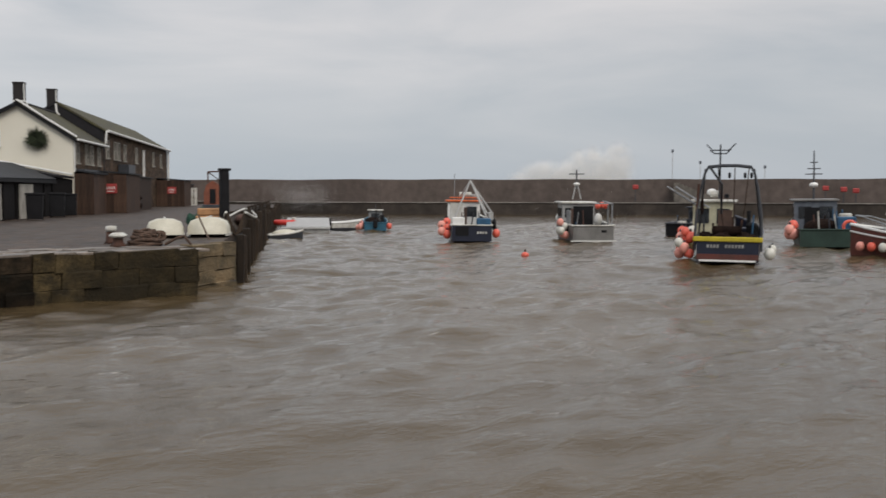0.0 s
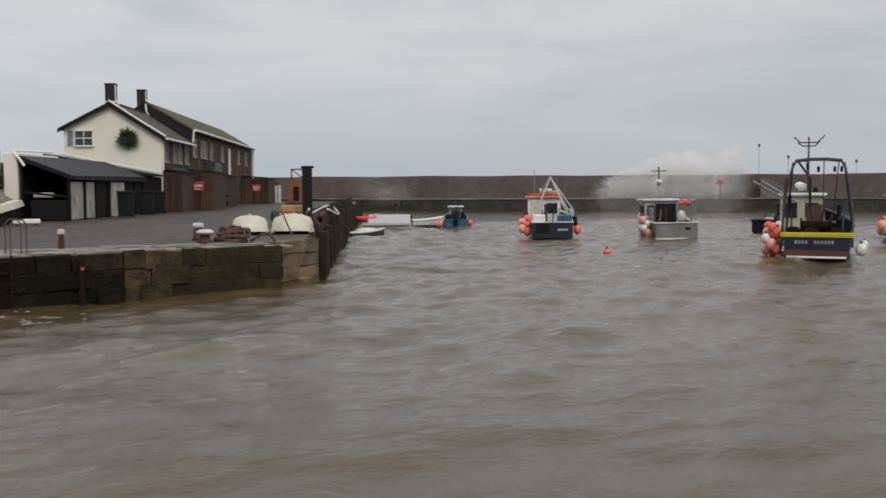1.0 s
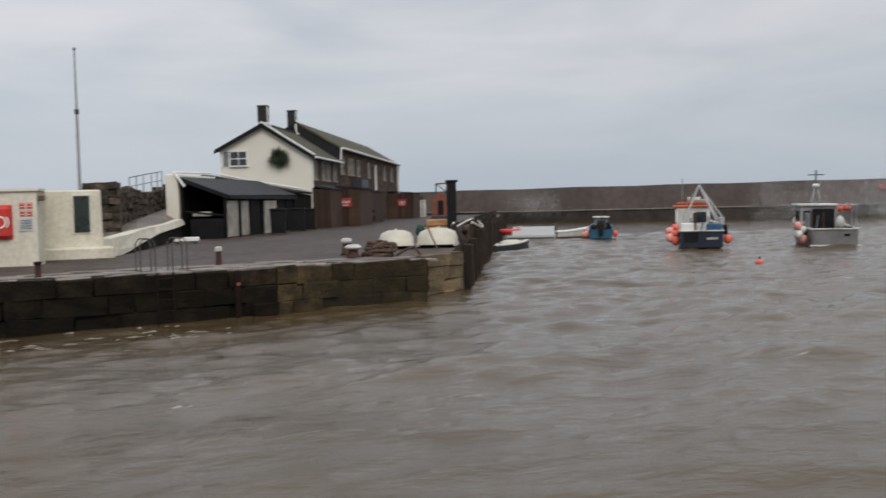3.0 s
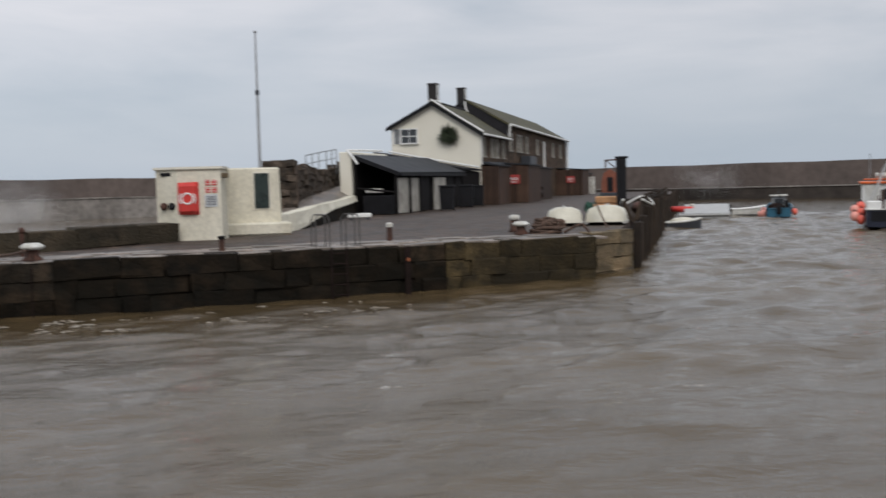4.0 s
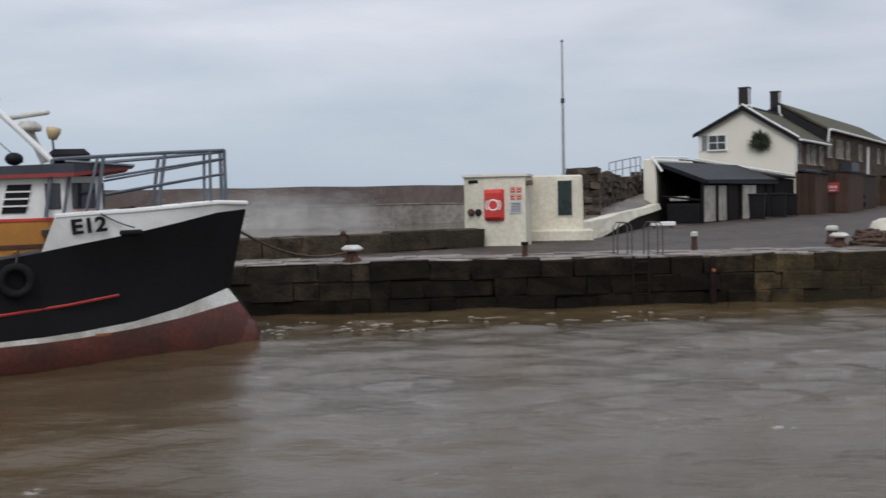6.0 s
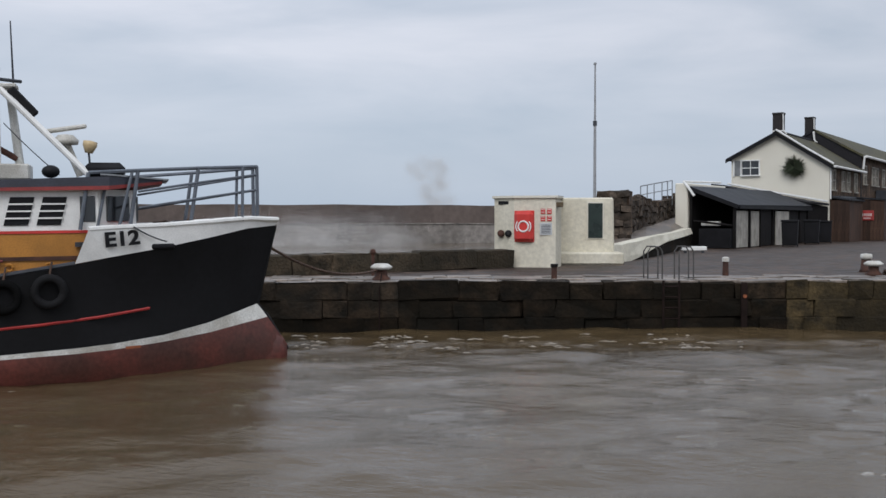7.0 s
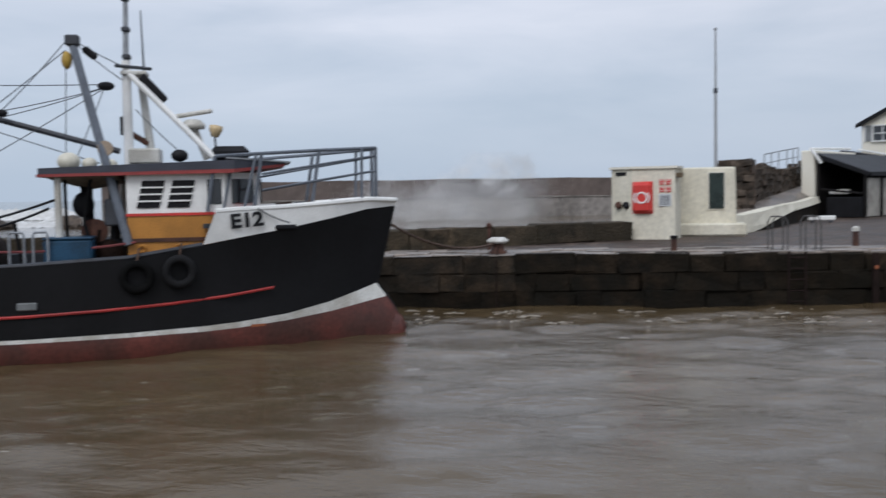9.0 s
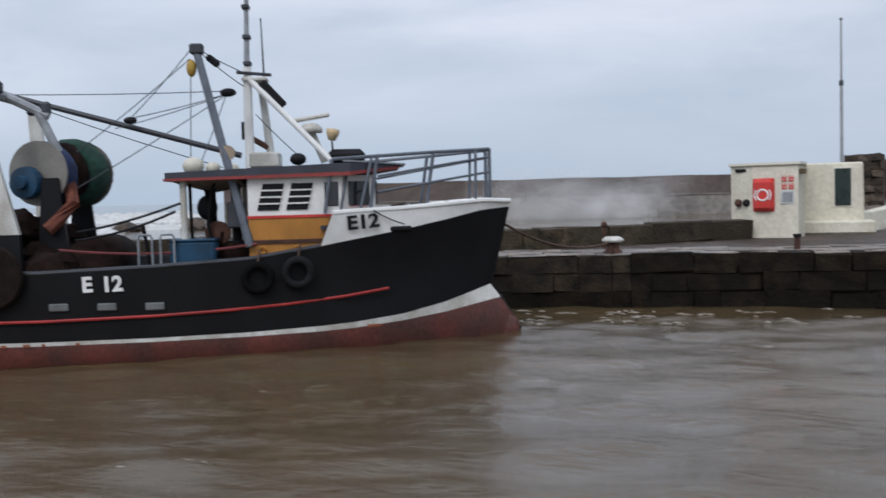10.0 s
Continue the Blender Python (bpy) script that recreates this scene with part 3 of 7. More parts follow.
STONE_WARM_DARK = mat("brown_parapet_stone", (0.095, 0.070, 0.045), 0.85, vary=0.5, scale=2.2, fine=13, bump=0.8, tint=(0.026, 0.022, 0.014), rand=0.35, depth=0.05, world=0.8, spec=0.25, pos=True)


def build_kiosk():
    """Cream harbour kiosk: a flat front block with the rescue box, and a battered block with a dark window."""
    k = thing("kiosk", "cream painted harbour kiosk with flat roof, weathered walls", "kiosk", pose(-0.75, 33.5, QZ, 0, 0, 0))
    # front block: left wing, angled front corner
    part("front_block", prism([(-0.85, 0.45), (-0.18, -0.05), (1.2, -0.20), (1.4, 0.9), (1.4, 2.6), (-0.85, 2.6)], 0, 2.3), CREAM_WORN, k)
    part("roof_slab", prism([(-0.93, 0.40), (-0.22, -0.12), (1.26, -0.28), (1.48, 0.88), (1.48, 2.66), (-0.93, 2.66)], 2.304, 2.38), CREAM, k)
    # solid black block stands in for the shade in a small opening
    part("opening_shade", box((-0.5, 0.235, 2.15), (0.42, 0.12, 0.11), Matrix.Translation((-0.5, 0.235, 0)) @ Matrix.Rotation(radians(-30), 4, "Z") @ Matrix.Translation((0.5, -0.235, 0))), BLACK, k)
    part("back_block", box((2.22, 3.2, 1.18), (2.15, 1.9, 2.36), bevel=0.05, taper=0.96), CREAM_WORN, k)
    part("plinth", box((2.15, 2.6, 0.22), (2.9, 1.5, 0.44), bevel=0.06), CREAM_WORN, k)
    w = part("window", box((2.62, 2.235, 1.55), (0.5, 0.06, 1.22)), GREEN_GLASS, k, "dark green window panel")
    part("frame", box((2.62, 2.26, 1.55), (0.6, 0.05, 1.32)), CREAM, w)
    part("lintel", box((1.3, 0.1, 2.08), (0.3, 0.4, 0.16), bevel=0.02), STONE_WARM, k, "small brown bracket under the roof")
    # notices
    for i, (x, z, s, m) in enumerate(((0.78, 1.86, (0.15, 0.17), RED), (0.99, 1.86, (0.15, 0.17), RED), (0.78, 1.62, (0.15, 0.17), RED), (0.99, 1.62, (0.15, 0.17), RED), (0.88, 1.28, (0.40, 0.40), NOTICE))):
        sign = part("notice", box((x, -0.068 - 0.109 * (x + 0.18), z), (s[0], 0.02, s[1])), m, k, "red warning notice" if m is RED else "white notice with fine print")
        for j in range(2 if m is RED else 6):
            part("line", box((x, -0.083 - 0.109 * (x + 0.18), z + s[1] * (0.32 - j * (0.5 if m is RED else 0.13))), (s[0] * 0.75, 0.008, 0.018)), WHITE if m is RED else DARK_GREY, sign)
    for x, m, lab in ((-0.62, RUST, "rusty round hose coupling"), (-0.36, BLACK, "black round hose coupling")):
        part("coupling", spin([(0.0, -0.12), (0.10, -0.12), (0.13, -0.05), (0.11, 0.1), (0.0, 0.1)], 14, m=pose(x, 0.12 - (x + 0.4) * 0.5, 1.12, 90)), m, k, lab, True)
    # rescue box on the front
    r = thing("lifebuoy_box", "red plastic lifebuoy housing on the kiosk wall", "lifebuoy box", pose(-0.60, 33.33, QZ + 1.36, 0, 0, -8))
    bm = box((0, 0, 0), (0.64, 0.26, 1.02), bevel=0.11)
    part("case", bm, RED, r)
    part("rim", box((0, 0.09, 0), (0.68, 0.06, 1.06), bevel=0.028), RED, r)
    ring = [(0.17 * math.cos(a), -0.128, 0.17 * math.sin(a)) for a in [i * math.tau / 18 for i in range(18)]]
    part("ring_emblem", tube(ring, 0.03, 6, closed=True), WHITE, r, "white ring emblem")
    for s in (-1, 1):
        arcp = [(s * 0.25 * math.cos(a), -0.126, 0.25 * math.sin(a)) for a in [-0.7 + i * 0.2 for i in range(8)]]
        part("arc_emblem", tube(arcp, 0.022, 6), WHITE, r)


NOTICE = mat("pale_notice_board", (0.55, 0.57, 0.58), 0.5, vary=0.1, bump=0.05)
HOOP_STEEL = mat("dark_galvanised_steel", (0.10, 0.095, 0.09), 0.6, metal=0.2, vary=0.35, scale=5, bump=0.15)
RED_SIGN = mat("faded_red_sign_paint", (0.42, 0.05, 0.045), 0.5, vary=0.2, scale=3, bump=0.08)
PANEL = mat("dull_white_panel", (0.46, 0.435, 0.38), 0.6, vary=0.35, scale=2.5, bump=0.2, streak=0.5, tint=(0.16, 0.145, 0.12))
GREEN_GLASS = mat("dark_green_panel", (0.02, 0.035, 0.03), 0.3, vary=0.3, bump=0.05)


def build_ramp():
    kerb = [(2.33, 37.2, 1.84), (2.99, 38.6, 1.91), (4.38, 43.0, 2.08), (6.12, 49.5, 2.18), (7.87, 55.8, 2.34)]
    foot = [1.15, 1.2, 1.62, 1.86, 2.06]
    back = [(2.1, 40.4, 1.72), (3.0, 43.0, 1.98), (3.95, 46.9, 2.24), (5.3, 52.0, 2.58), (7.75, 60.4, 3.06)]
    bm = bmesh.new()
    loft([[(f[0], f[1], 0.9), (f[0], f[1], f[2] - 0.14), (g[0], g[1], g[2]), (g[0], g[1], 0.9)] for f, g in zip(kerb, back)], bm, True, True)
    # the ramp's wet shine is painted in with the same pale colour
    solid("ramp", bm, PAVING_SHEEN, "wet stone ramp rising beside the shelter", "ramp", kind="structure")

    def strip(name, rows, material, label):
        bm = bmesh.new()
        loft(rows, bm, True, True)
        bmesh.ops.subdivide_edges(bm, edges=bm.edges[:], cuts=2)
        for v in bm.verts:
            v.co += Vector((noise.noise(v.co * 1.7) * 0.05, 0, noise.noise(v.co * 1.3 + Vector((3, 1, 2))) * 0.07))
        solid(name, bm, material, label, "kerb", kind="structure")
    strip("ramp_kerb", [[(x - 0.28, y + 0.1, z0), (x - 0.24, y + 0.1, z), (x + 0.2, y - 0.06, z), (x + 0.3, y - 0.1, z0)] for (x, y, z), z0 in zip(kerb, foot)], CREAM_WORN, "uneven whitewashed kerb wall along the ramp")
    # near-black strip fills the gap under the kerb, in the quay's darkest stone
    strip("ramp_footing", [[(x - 0.24, y + 0.1, 0.9), (x - 0.24, y + 0.1, z0 + 0.06), (x + 0.2, y - 0.06, z0 + 0.06), (x + 0.24, y - 0.08, 0.9)] for (x, y, z), z0 in zip(kerb[1:], foot[1:])], STONE_WEED, "dark strip below the whitewashed kerb")
    # rubble wall behind the ramp: a high end, then a lower stepped run
    wall = thing("rubble_wall", "old brown rubble stone wall with stepped broken top", "wall", kind="structure")
    part("high_end", prism([(2.42, 43.6), (3.7, 43.6), (4.1, 46.4), (2.5, 46.4)], 0.8, [3.95, 4.08, 4.1, 4.0]), RUBBLE, wall)
    line = [(3.05, 43.4, 3.62), (3.95, 46.9, 3.66), (4.8, 50.2, 3.78), (5.3, 52.0, 3.74), (6.6, 56.5, 3.74), (7.75, 60.4, 4.02)]
    part("core", loft([[(x - 0.1, y, 0.8), (x - 0.1, y, z - 0.05), (x - 2.3, y + 0.6, z - 0.05), (x - 2.3, y + 0.6, 0.8)] for x, y, z in line], close_ends=True, ring_closed=True), RUBBLE, wall)
    meshes = block_meshes("stone", STONE_DARK, 1.0, 0.34, 0.4, 7, 0.05)

    def stone(x, y, z, w, h, turn):
        ob = new("stone", rng.choice(meshes))
        ob.parent = wall
        ob.matrix_local = pose(x, y, z, rng.uniform(-3, 3), rng.uniform(-4, 4), turn + rng.uniform(-4, 4)) @ Matrix.Diagonal((w, 1, h, 1))
    for row in range(8):
        x = 2.40 + rng.uniform(-0.1, 0.1)
        while x < 3.6:
            w = min(rng.uniform(0.26, 0.62), 3.78 - x)
            stone(x + w / 2, 43.52, 1.72 + row * 0.31 + rng.uniform(-0.03, 0.03), w, rng.uniform(0.82, 0.98), 0)
            x += w
    for (x0, y0, z0), (x1, y1, z1) in zip(line[1:], line[2:]):
        run = math.hypot(x1 - x0, y1 - y0)
        turn = math.degrees(math.atan2(y1 - y0, x1 - x0))
        for row in range(7):
            s = rng.uniform(-0.2, 0.1)
            while s < run:
                w = rng.uniform(0.45, 1.0)
                t = (s + w / 2) / run
                top = z0 + (z1 - z0) * t
                stone(x0 + (x1 - x0) * t - 0.02, y0 + (y1 - y0) * t, top - 0.08 - row * 0.3 + rng.uniform(-0.05, 0.05), w, rng.uniform(0.8, 1.0), turn)
                s += w
    for i in range(11):
        t = i / 10 * 4.6
        k = int(min(3, t))
        p, q = Vector(line[1 + k]), Vector(line[2 + k])
        c = p.lerp(q, t - k)
        if rng.random() < 0.75:
            stone(c.x - 0.25, c.y, c.z + rng.uniform(0.02, 0.14), rng.uniform(0.4, 0.8), rng.uniform(0.6, 1.0), 76)
    # hand rail on the wall at the top of the ramp
    rail = thing("ramp_railing", "thin grey metal railing on the wall above the ramp", "railing")
    top = [(5.58, 58.0, 4.72), (6.5, 58.3, 4.90), (7.42, 58.6, 5.06)]
    part("top_rail", tube(top, 0.032), STEEL, rail)
    part("mid_rail", tube([(x, y, z - 0.5) for x, y, z in top], 0.026), STEEL, rail)
    for t in (0.0, 0.42, 0.85, 1.35, 1.7, 2.0):
        k = int(min(1, t))
        p = Vector(top[k]).lerp(Vector(top[k + 1]), t - k)
        part("post", rod((p.x, p.y, 3.65), p, 0.03), STEEL, rail)
    pole = thing("flagpole", "tall thin grey flagpole with a small truck", "flagpole", pose(2.3, 44.6, 0.9))
    part("lower_mast", rod((0, 0, 0), (0, 0, 6.2), 0.075, 0.06, 10), POLE_GREY, pole)
    part("upper_mast", rod((0, 0, 6.1), (0, 0, 8.75), 0.05, 0.035, 10), POLE_GREY, pole)
    part("truck", spin([(0.0, 8.7), (0.07, 8.72), (0.07, 8.79), (0.0, 8.82)], 10), POLE_GREY, pole, "", True)
    part("collar", spin([(0.0, 6.05), (0.09, 6.05), (0.09, 6.25), (0.0, 6.25)], 10), DARK_GREY, pole)


POLE_GREY = mat("weathered_pole_paint", (0.36, 0.37, 0.38), 0.6, vary=0.2, scale=2, bump=0.1)
STONE_DARK = mat("dark_rubble_stone", (0.10, 0.076, 0.057), 0.85, vary=0.5, scale=2.4, fine=10, bump=0.8, tint=(0.035, 0.028, 0.022), rand=0.35, depth=0.05, spec=0.25, pos=True)


# ---- the row of houses; own x runs along the row, y away from the harbour side ----
HOUSE = turned(19.9, 72.3, QZ, ROW.x, ROW.y)


def window(parent, x, y, z, w, h, axis, paint=None, bars=1):
    """A white-framed sash window set in a wall; axis 'x': wall along x, 'y': wall along y."""
    def b(cx, cz, sx, sz, d, off):
        c = (x + cx, y - off, z + cz) if axis == "x" else (x - off, y + cx, z + cz)
        s = (sx, d, sz) if axis == "x" else (d, sx, sz)
        return box(c, s)
    f = part("window", b(0, h / 2, w + 0.16, 0.08, 0.10, 0.03), paint or WHITE, parent, "white framed sash window")
    f2 = b(0, -h / 2, w + 0.24, 0.09, 0.18, 0.07)
    part("sill", f2, paint or WHITE, f)
    for s in (-1, 1):
        part("jamb", b(s * (w / 2 + 0.04), 0, 0.08, h, 0.1, 0.03), paint or WHITE, f)
    part("pane", b(0, 0, w, h, 0.03, 0.0), GLASS, f)
    part("mid_rail", b(0, 0, w, 0.06, 0.06, 0.03), paint or WHITE, f)
    for i in range(bars):
        part("glazing_bar", b(w * ((i + 1) / (bars + 1) - 0.5), 0, 0.045, h, 0.05, 0.03), paint or WHITE, f)
    return f


def chimney(parent, x, y, z0, z1, w, pots=0):
    c = part("chimney", box((x, y, (z0 + z1) / 2), (w, w * 1.15, z1 - z0), bevel=0.02), BRICK_DARK, parent, "dark brick chimney stack")
    part("cap", box((x, y, z1 + 0.05), (w + 0.07, w * 1.15 + 0.07, 0.14), bevel=0.02), BRICK_DARK, c)
    part("flashing", box((x, y, z0 + 0.45), (w + 0.06, w * 1.15 + 0.06, 0.1)), WHITE, c)
    part("corner_cable", tube([(x - w / 2 - 0.03, y - w * 0.575 - 0.03, z1), (x - w / 2 - 0.03, y - w * 0.575 - 0.05, z0 + 0.5), (x - w / 2 - 0.05, y - w * 0.575 - 0.3, z0 + 0.2)], 0.045, 5), WHITE, c, "white cable down the stack corner")


def edge_string(points, parent, name="edge_string"):
    part(name, tube(points, 0.075, 5), WHITE, parent, "white tube along the edge, for weatherproof cable, lamps and a lit wall top")


def build_houses():
    h = thing("house", "cream rendered gable house with slate roof and dark brick side", "house", HOUSE)
    ev, rd, wl, dp = 5.45, 7.75, 11.2, 6.85
    evl, top = 6.1, 3.6
    gable = [(0.0, 0.0), (0.0, ev), (top, rd), (dp, evl), (dp, 0.0)]
    bm = bmesh.new()
    a = [bm.verts.new((0, y, z)) for y, z in gable]
    b = [bm.verts.new((0.3, y, z)) for y, z in gable]
    for i in range(5):
        j = (i + 1) % 5
        bm.faces.new((a[i], a[j], b[j], b[i]))
    bm.faces.new(a)
    bm.faces.new(b[::-1])
    part("gable_wall", bm, CREAM, h, "cream rendered gable")
    part("front_wall", box((wl / 2 + 0.16, 0.18, ev / 2), (wl - 0.3, 0.3, ev)), RUBBLE, h, "dark stone front wall")
    part("rear_wall", box((wl / 2 + 0.16, dp - 0.18, ev / 2), (wl - 0.3, 0.3, ev)), RUBBLE, h)
    part("party_wall", prism([(wl - 0.3, 0.2), (wl, 0.2), (wl, dp - 0.2), (wl - 0.3, dp - 0.2)], 0, rd - 2), RUBBLE, h)
    o = 0.35
    part("roof_slope", slab([(-0.25, -o, ev - 0.12), (wl, -o, ev - 0.12), (wl, top, rd + 0.12), (-0.25, top, rd + 0.12)], 0.16), ROOF_MOSS, h, "mossy slate roof slope")
    part("roof_slope", slab([(-0.25, top, rd + 0.12), (wl, top, rd + 0.12), (wl, dp + o, evl - 0.1), (-0.25, dp + o, evl - 0.1)], 0.16), SLATE, h)
    part("ridge", rod((-0.25, top, rd + 0.12), (wl, top, rd + 0.12), 0.11), SLATE, h)
    for y0, z0, y1, z1 in ((-o, ev - 0.2, top, rd + 0.03), (dp + o, evl - 0.18, top, rd + 0.03)):
        part("bargeboard", slab([(-0.30, y0, z0), (-0.30, y1, z1), (-0.30, y1, z1 - 0.24), (-0.30, y0, z0 - 0.24)], 0.06), BLACK, h, "dark bargeboard")
    part("gutter", rod((-0.25, -o - 0.05, ev - 0.2), (wl, -o - 0.05, ev - 0.2), 0.09), WHITE, h, "white gutter")
    part("downpipe", rod((0.1, -0.08, 3.0), (0.1, -0.08, ev - 0.3), 0.05), WHITE, h)
    edge_string([(-0.32, -o, ev - 0.02), (-0.32, dp / 4, (ev + rd) / 2 + 0.12), (-0.32, top, rd + 0.22)], h)
    chimney(h, 0.45, top, rd - 0.3, rd + 1.35, 0.62)
    win = window(h, -0.02, 5.45, 5.3, 1.2, 1.1, "y", bars=1)
    part("side_light", box((-0.03, 6.4, 5.3), (0.04, 0.42, 1.1), bevel=0.01), CABIN_GREY, h, "lighter grey pane in the narrow side light")
    part("frame_post", box((-0.05, 6.66, 5.3), (0.1, 0.1, 1.2)), WHITE, win)
    part("frame_post", box((-0.05, 6.12, 5.3), (0.1, 0.12, 1.2)), WHITE, win)
    for x in (1.4, 4.6, 6.4, 9.2):
        window(h, x, 0.02, 4.35, 0.85, 1.45, "x", PANEL, bars=1)
    part("balcony_ledge", box((4.6, -0.35, 3.15), (8.5, 0.7, 0.12)), DARK_GREY, h)
    # fir wreath on the gable
    w = thing("wreath", "dark green fir wreath hanging on the cream gable", "wreath", HOUSE @ pose(-0.12, 2.35, 5.25))
    bm = bmesh.new()
    for i in range(900):
        a, r = rng.uniform(0, math.tau), 0.46 * rng.random() ** 0.6
        p = Vector((rng.uniform(-0.2, 0.05), r * math.cos(a), r * math.sin(a) * 0.95))
        d = Vector((rng.uniform(-0.6, 0.1), math.cos(a) + rng.uniform(-0.5, 0.5), math.sin(a) + rng.uniform(-0.5, 0.5))).normalized() * rng.choice((0.14, 0.2, 0.3, 0.42, 0.62))
        s = d.orthogonal().normalized() * 0.04
        bm.faces.new([bm.verts.new(q) for q in (p - s, p + s, p + d)])
    part("needles", bm, FIR, w)
    part("frame", tube([(0, 0.2 * math.cos(i * math.tau / 14), 0.2 * math.sin(i * math.tau / 14)) for i in range(14)], 0.09, 6, closed=True), FIR, w)
    part("tip", rod((-0.05, 0, 0.5), (-0.05, 0.03, 0.95), 0.09, 0.01, 7), FIR, w)

    # the taller, longer house
    h = thing("terrace_house", "long dark stone terrace with mossy slate roof and white windows", "house", HOUSE @ pose(11.25, 0, 0))
    ev, rd, wl, dp = 6.67, 8.75, 39.5, 7.2
    a = [(0.0, 0.0), (0.0, ev), (dp / 2, rd), (dp, ev), (dp, 0.0)]
    for x in (0, wl - 0.3):
        bm = bmesh.new()
        A = [bm.verts.new((x, y, z)) for y, z in a]
        B = [bm.verts.new((x + 0.3, y, z)) for y, z in a]
        for i in range(5):
            j = (i + 1) % 5
            bm.faces.new((A[i], A[j], B[j], B[i]))
        bm.faces.new(A)
        bm.faces.new(B[::-1])
        part("gable_wall", bm, SLATE if x == 0 else RUBBLE, h, "slate hung gable wall" if x == 0 else "")
    part("front_wall", box((wl / 2, 0.18, ev / 2), (wl - 0.62, 0.3, ev)), RUBBLE, h)
    part("rear_wall", box((wl / 2, dp - 0.18, ev / 2), (wl - 0.62, 0.3, ev)), RUBBLE, h)
    part("roof_slope", slab([(-0.1, -o, ev - 0.12), (wl + 0.1, -o, ev - 0.12), (wl + 0.1, dp / 2, rd + 0.12), (-0.1, dp / 2, rd + 0.12)], 0.16), ROOF_MOSS, h, "mossy slate roof slope")
    part("roof_slope", slab([(-0.1, dp / 2, rd + 0.12), (wl + 0.1, dp / 2, rd + 0.12), (wl + 0.1, dp + o, ev - 0.12), (-0.1, dp + o, ev - 0.12)], 0.16), SLATE, h)
    part("gutter", rod((-0.15, -o - 0.06, ev - 0.16), (wl + 0.2, -o - 0.06, ev - 0.16), 0.11), WHITE, h, "white gutter")
    part("end_pipe", rod((wl + 0.02, -0.15, 2.9), (wl + 0.02, -0.15, ev - 0.2), 0.12), WHITE, h)
    edge_string([(-0.2, -0.3, ev - 0.1), (-0.2, -0.2, ev - 1.15)], h)
    edge_string([(-0.2, 2.5, ev + 0.2), (-0.2, 3.4, ev + 0.1), (-0.2, 3.6, rd - 0.1)], h)
    chimney(h, 0.35, 4.0, ev + 0.9, rd + 1.0, 0.62)
    for x in (1.6, 5.2, 6.8, 10.0, 16.5, 28.0, 34.0):
        window(h, x, 0.02, 5.1, 1.0, 1.5, "x", PANEL, bars=1)
    part("drain", box((20.5, -0.1, 4.3), (0.5, 0.16, 3.0)), WHITE, h, "white boxed drainpipe")
    part("balcony", box((8.0, -0.5, 3.55), (3.6, 0.9, 0.9)), DARK_GREY, h, "dark iron balcony box")

    # timber sheds at the foot of the houses
    def shed(x, y, wx, wy, z, sign, label, wood=BOARD):
        s = thing("shed", label, "shed", HOUSE @ pose(x, y, 0), group="sheds below the houses")
        part("body", box((wx / 2, wy / 2, z / 2), (wx, wy, z)), wood, s)
        part("roof", slab([(-0.12, -0.15, z + 0.06), (wx + 0.1, -0.15, z + 0.06), (wx + 0.1, wy + 0.1, z + 0.3), (-0.12, wy + 0.1, z + 0.3)], 0.1), ROOF_FELT, s)
        n = int(wy / 0.22)
        pm = mesh_of(box((0, 0, 0), (0.03, wy / n - 0.015, z - 0.05)), "plank", wood)
        for i in range(n):
            ob = new("plank", pm)
            ob.parent = s
            ob.matrix_local = pose(-0.012, (i + 0.5) * wy / n, z / 2)
        if sign:
            g = part("sign", box((-0.07, wy * 0.45, z * 0.62), (0.05, 0.95, 0.74), bevel=0.02), RED_SIGN, s, "red sign with white lettering too small to read")
            for k in range(5):
                part("bar", box((-0.10, wy * 0.45 + 0.28 - k * 0.14, z * 0.62 + 0.05), (0.02, 0.07, 0.2)), WHITE, g)
            part("bar", box((-0.10, wy * 0.45, z * 0.62 - 0.2), (0.02, 0.5, 0.06)), WHITE, g)
        return s
    shed(6.0, -2.6, 6.5, 2.6, 3.0, True, "brown boarded shed with a red sign")
    shed(0.4, -1.3, 4.6, 1.3, 2.9, False, "brown boarded lean-to against the stone house")
    shed(15.0, -1.9, 9.0, 1.9, 2.9, False, "low brown boarded store below the terrace")
    shed(41.5, -3.0, 7.0, 3.0, 2.9, True, "brown boarded shed with a red sign beside the far wall")
    shed(50.5, -2.6, 5.0, 2.4, 2.5, False, "low dark store at the end of the row")
    f = thing("white_boards", "leaning white boards beside the last shed", "boards", HOUSE @ pose(50.2, -2.9, 0))
    for i in range(2):
        part("board", box((0, -0.45 * i, 1.05), (0.06, 0.36, 2.1)), WHITE_DIRTY, f)
    # heap of nets
    n = thing("net_heap", "dark heap of nets and gear against the wall", "net heap", HOUSE @ pose(13.8, -1.9, 0))
    heap(n, "net_lump", [((rng.uniform(-0.4, 0.4), rng.uniform(-0.5, 0.5), 0.3 + 0.13 * i), 0.42 - 0.02 * i) for i in range(9)], NET_DARK)


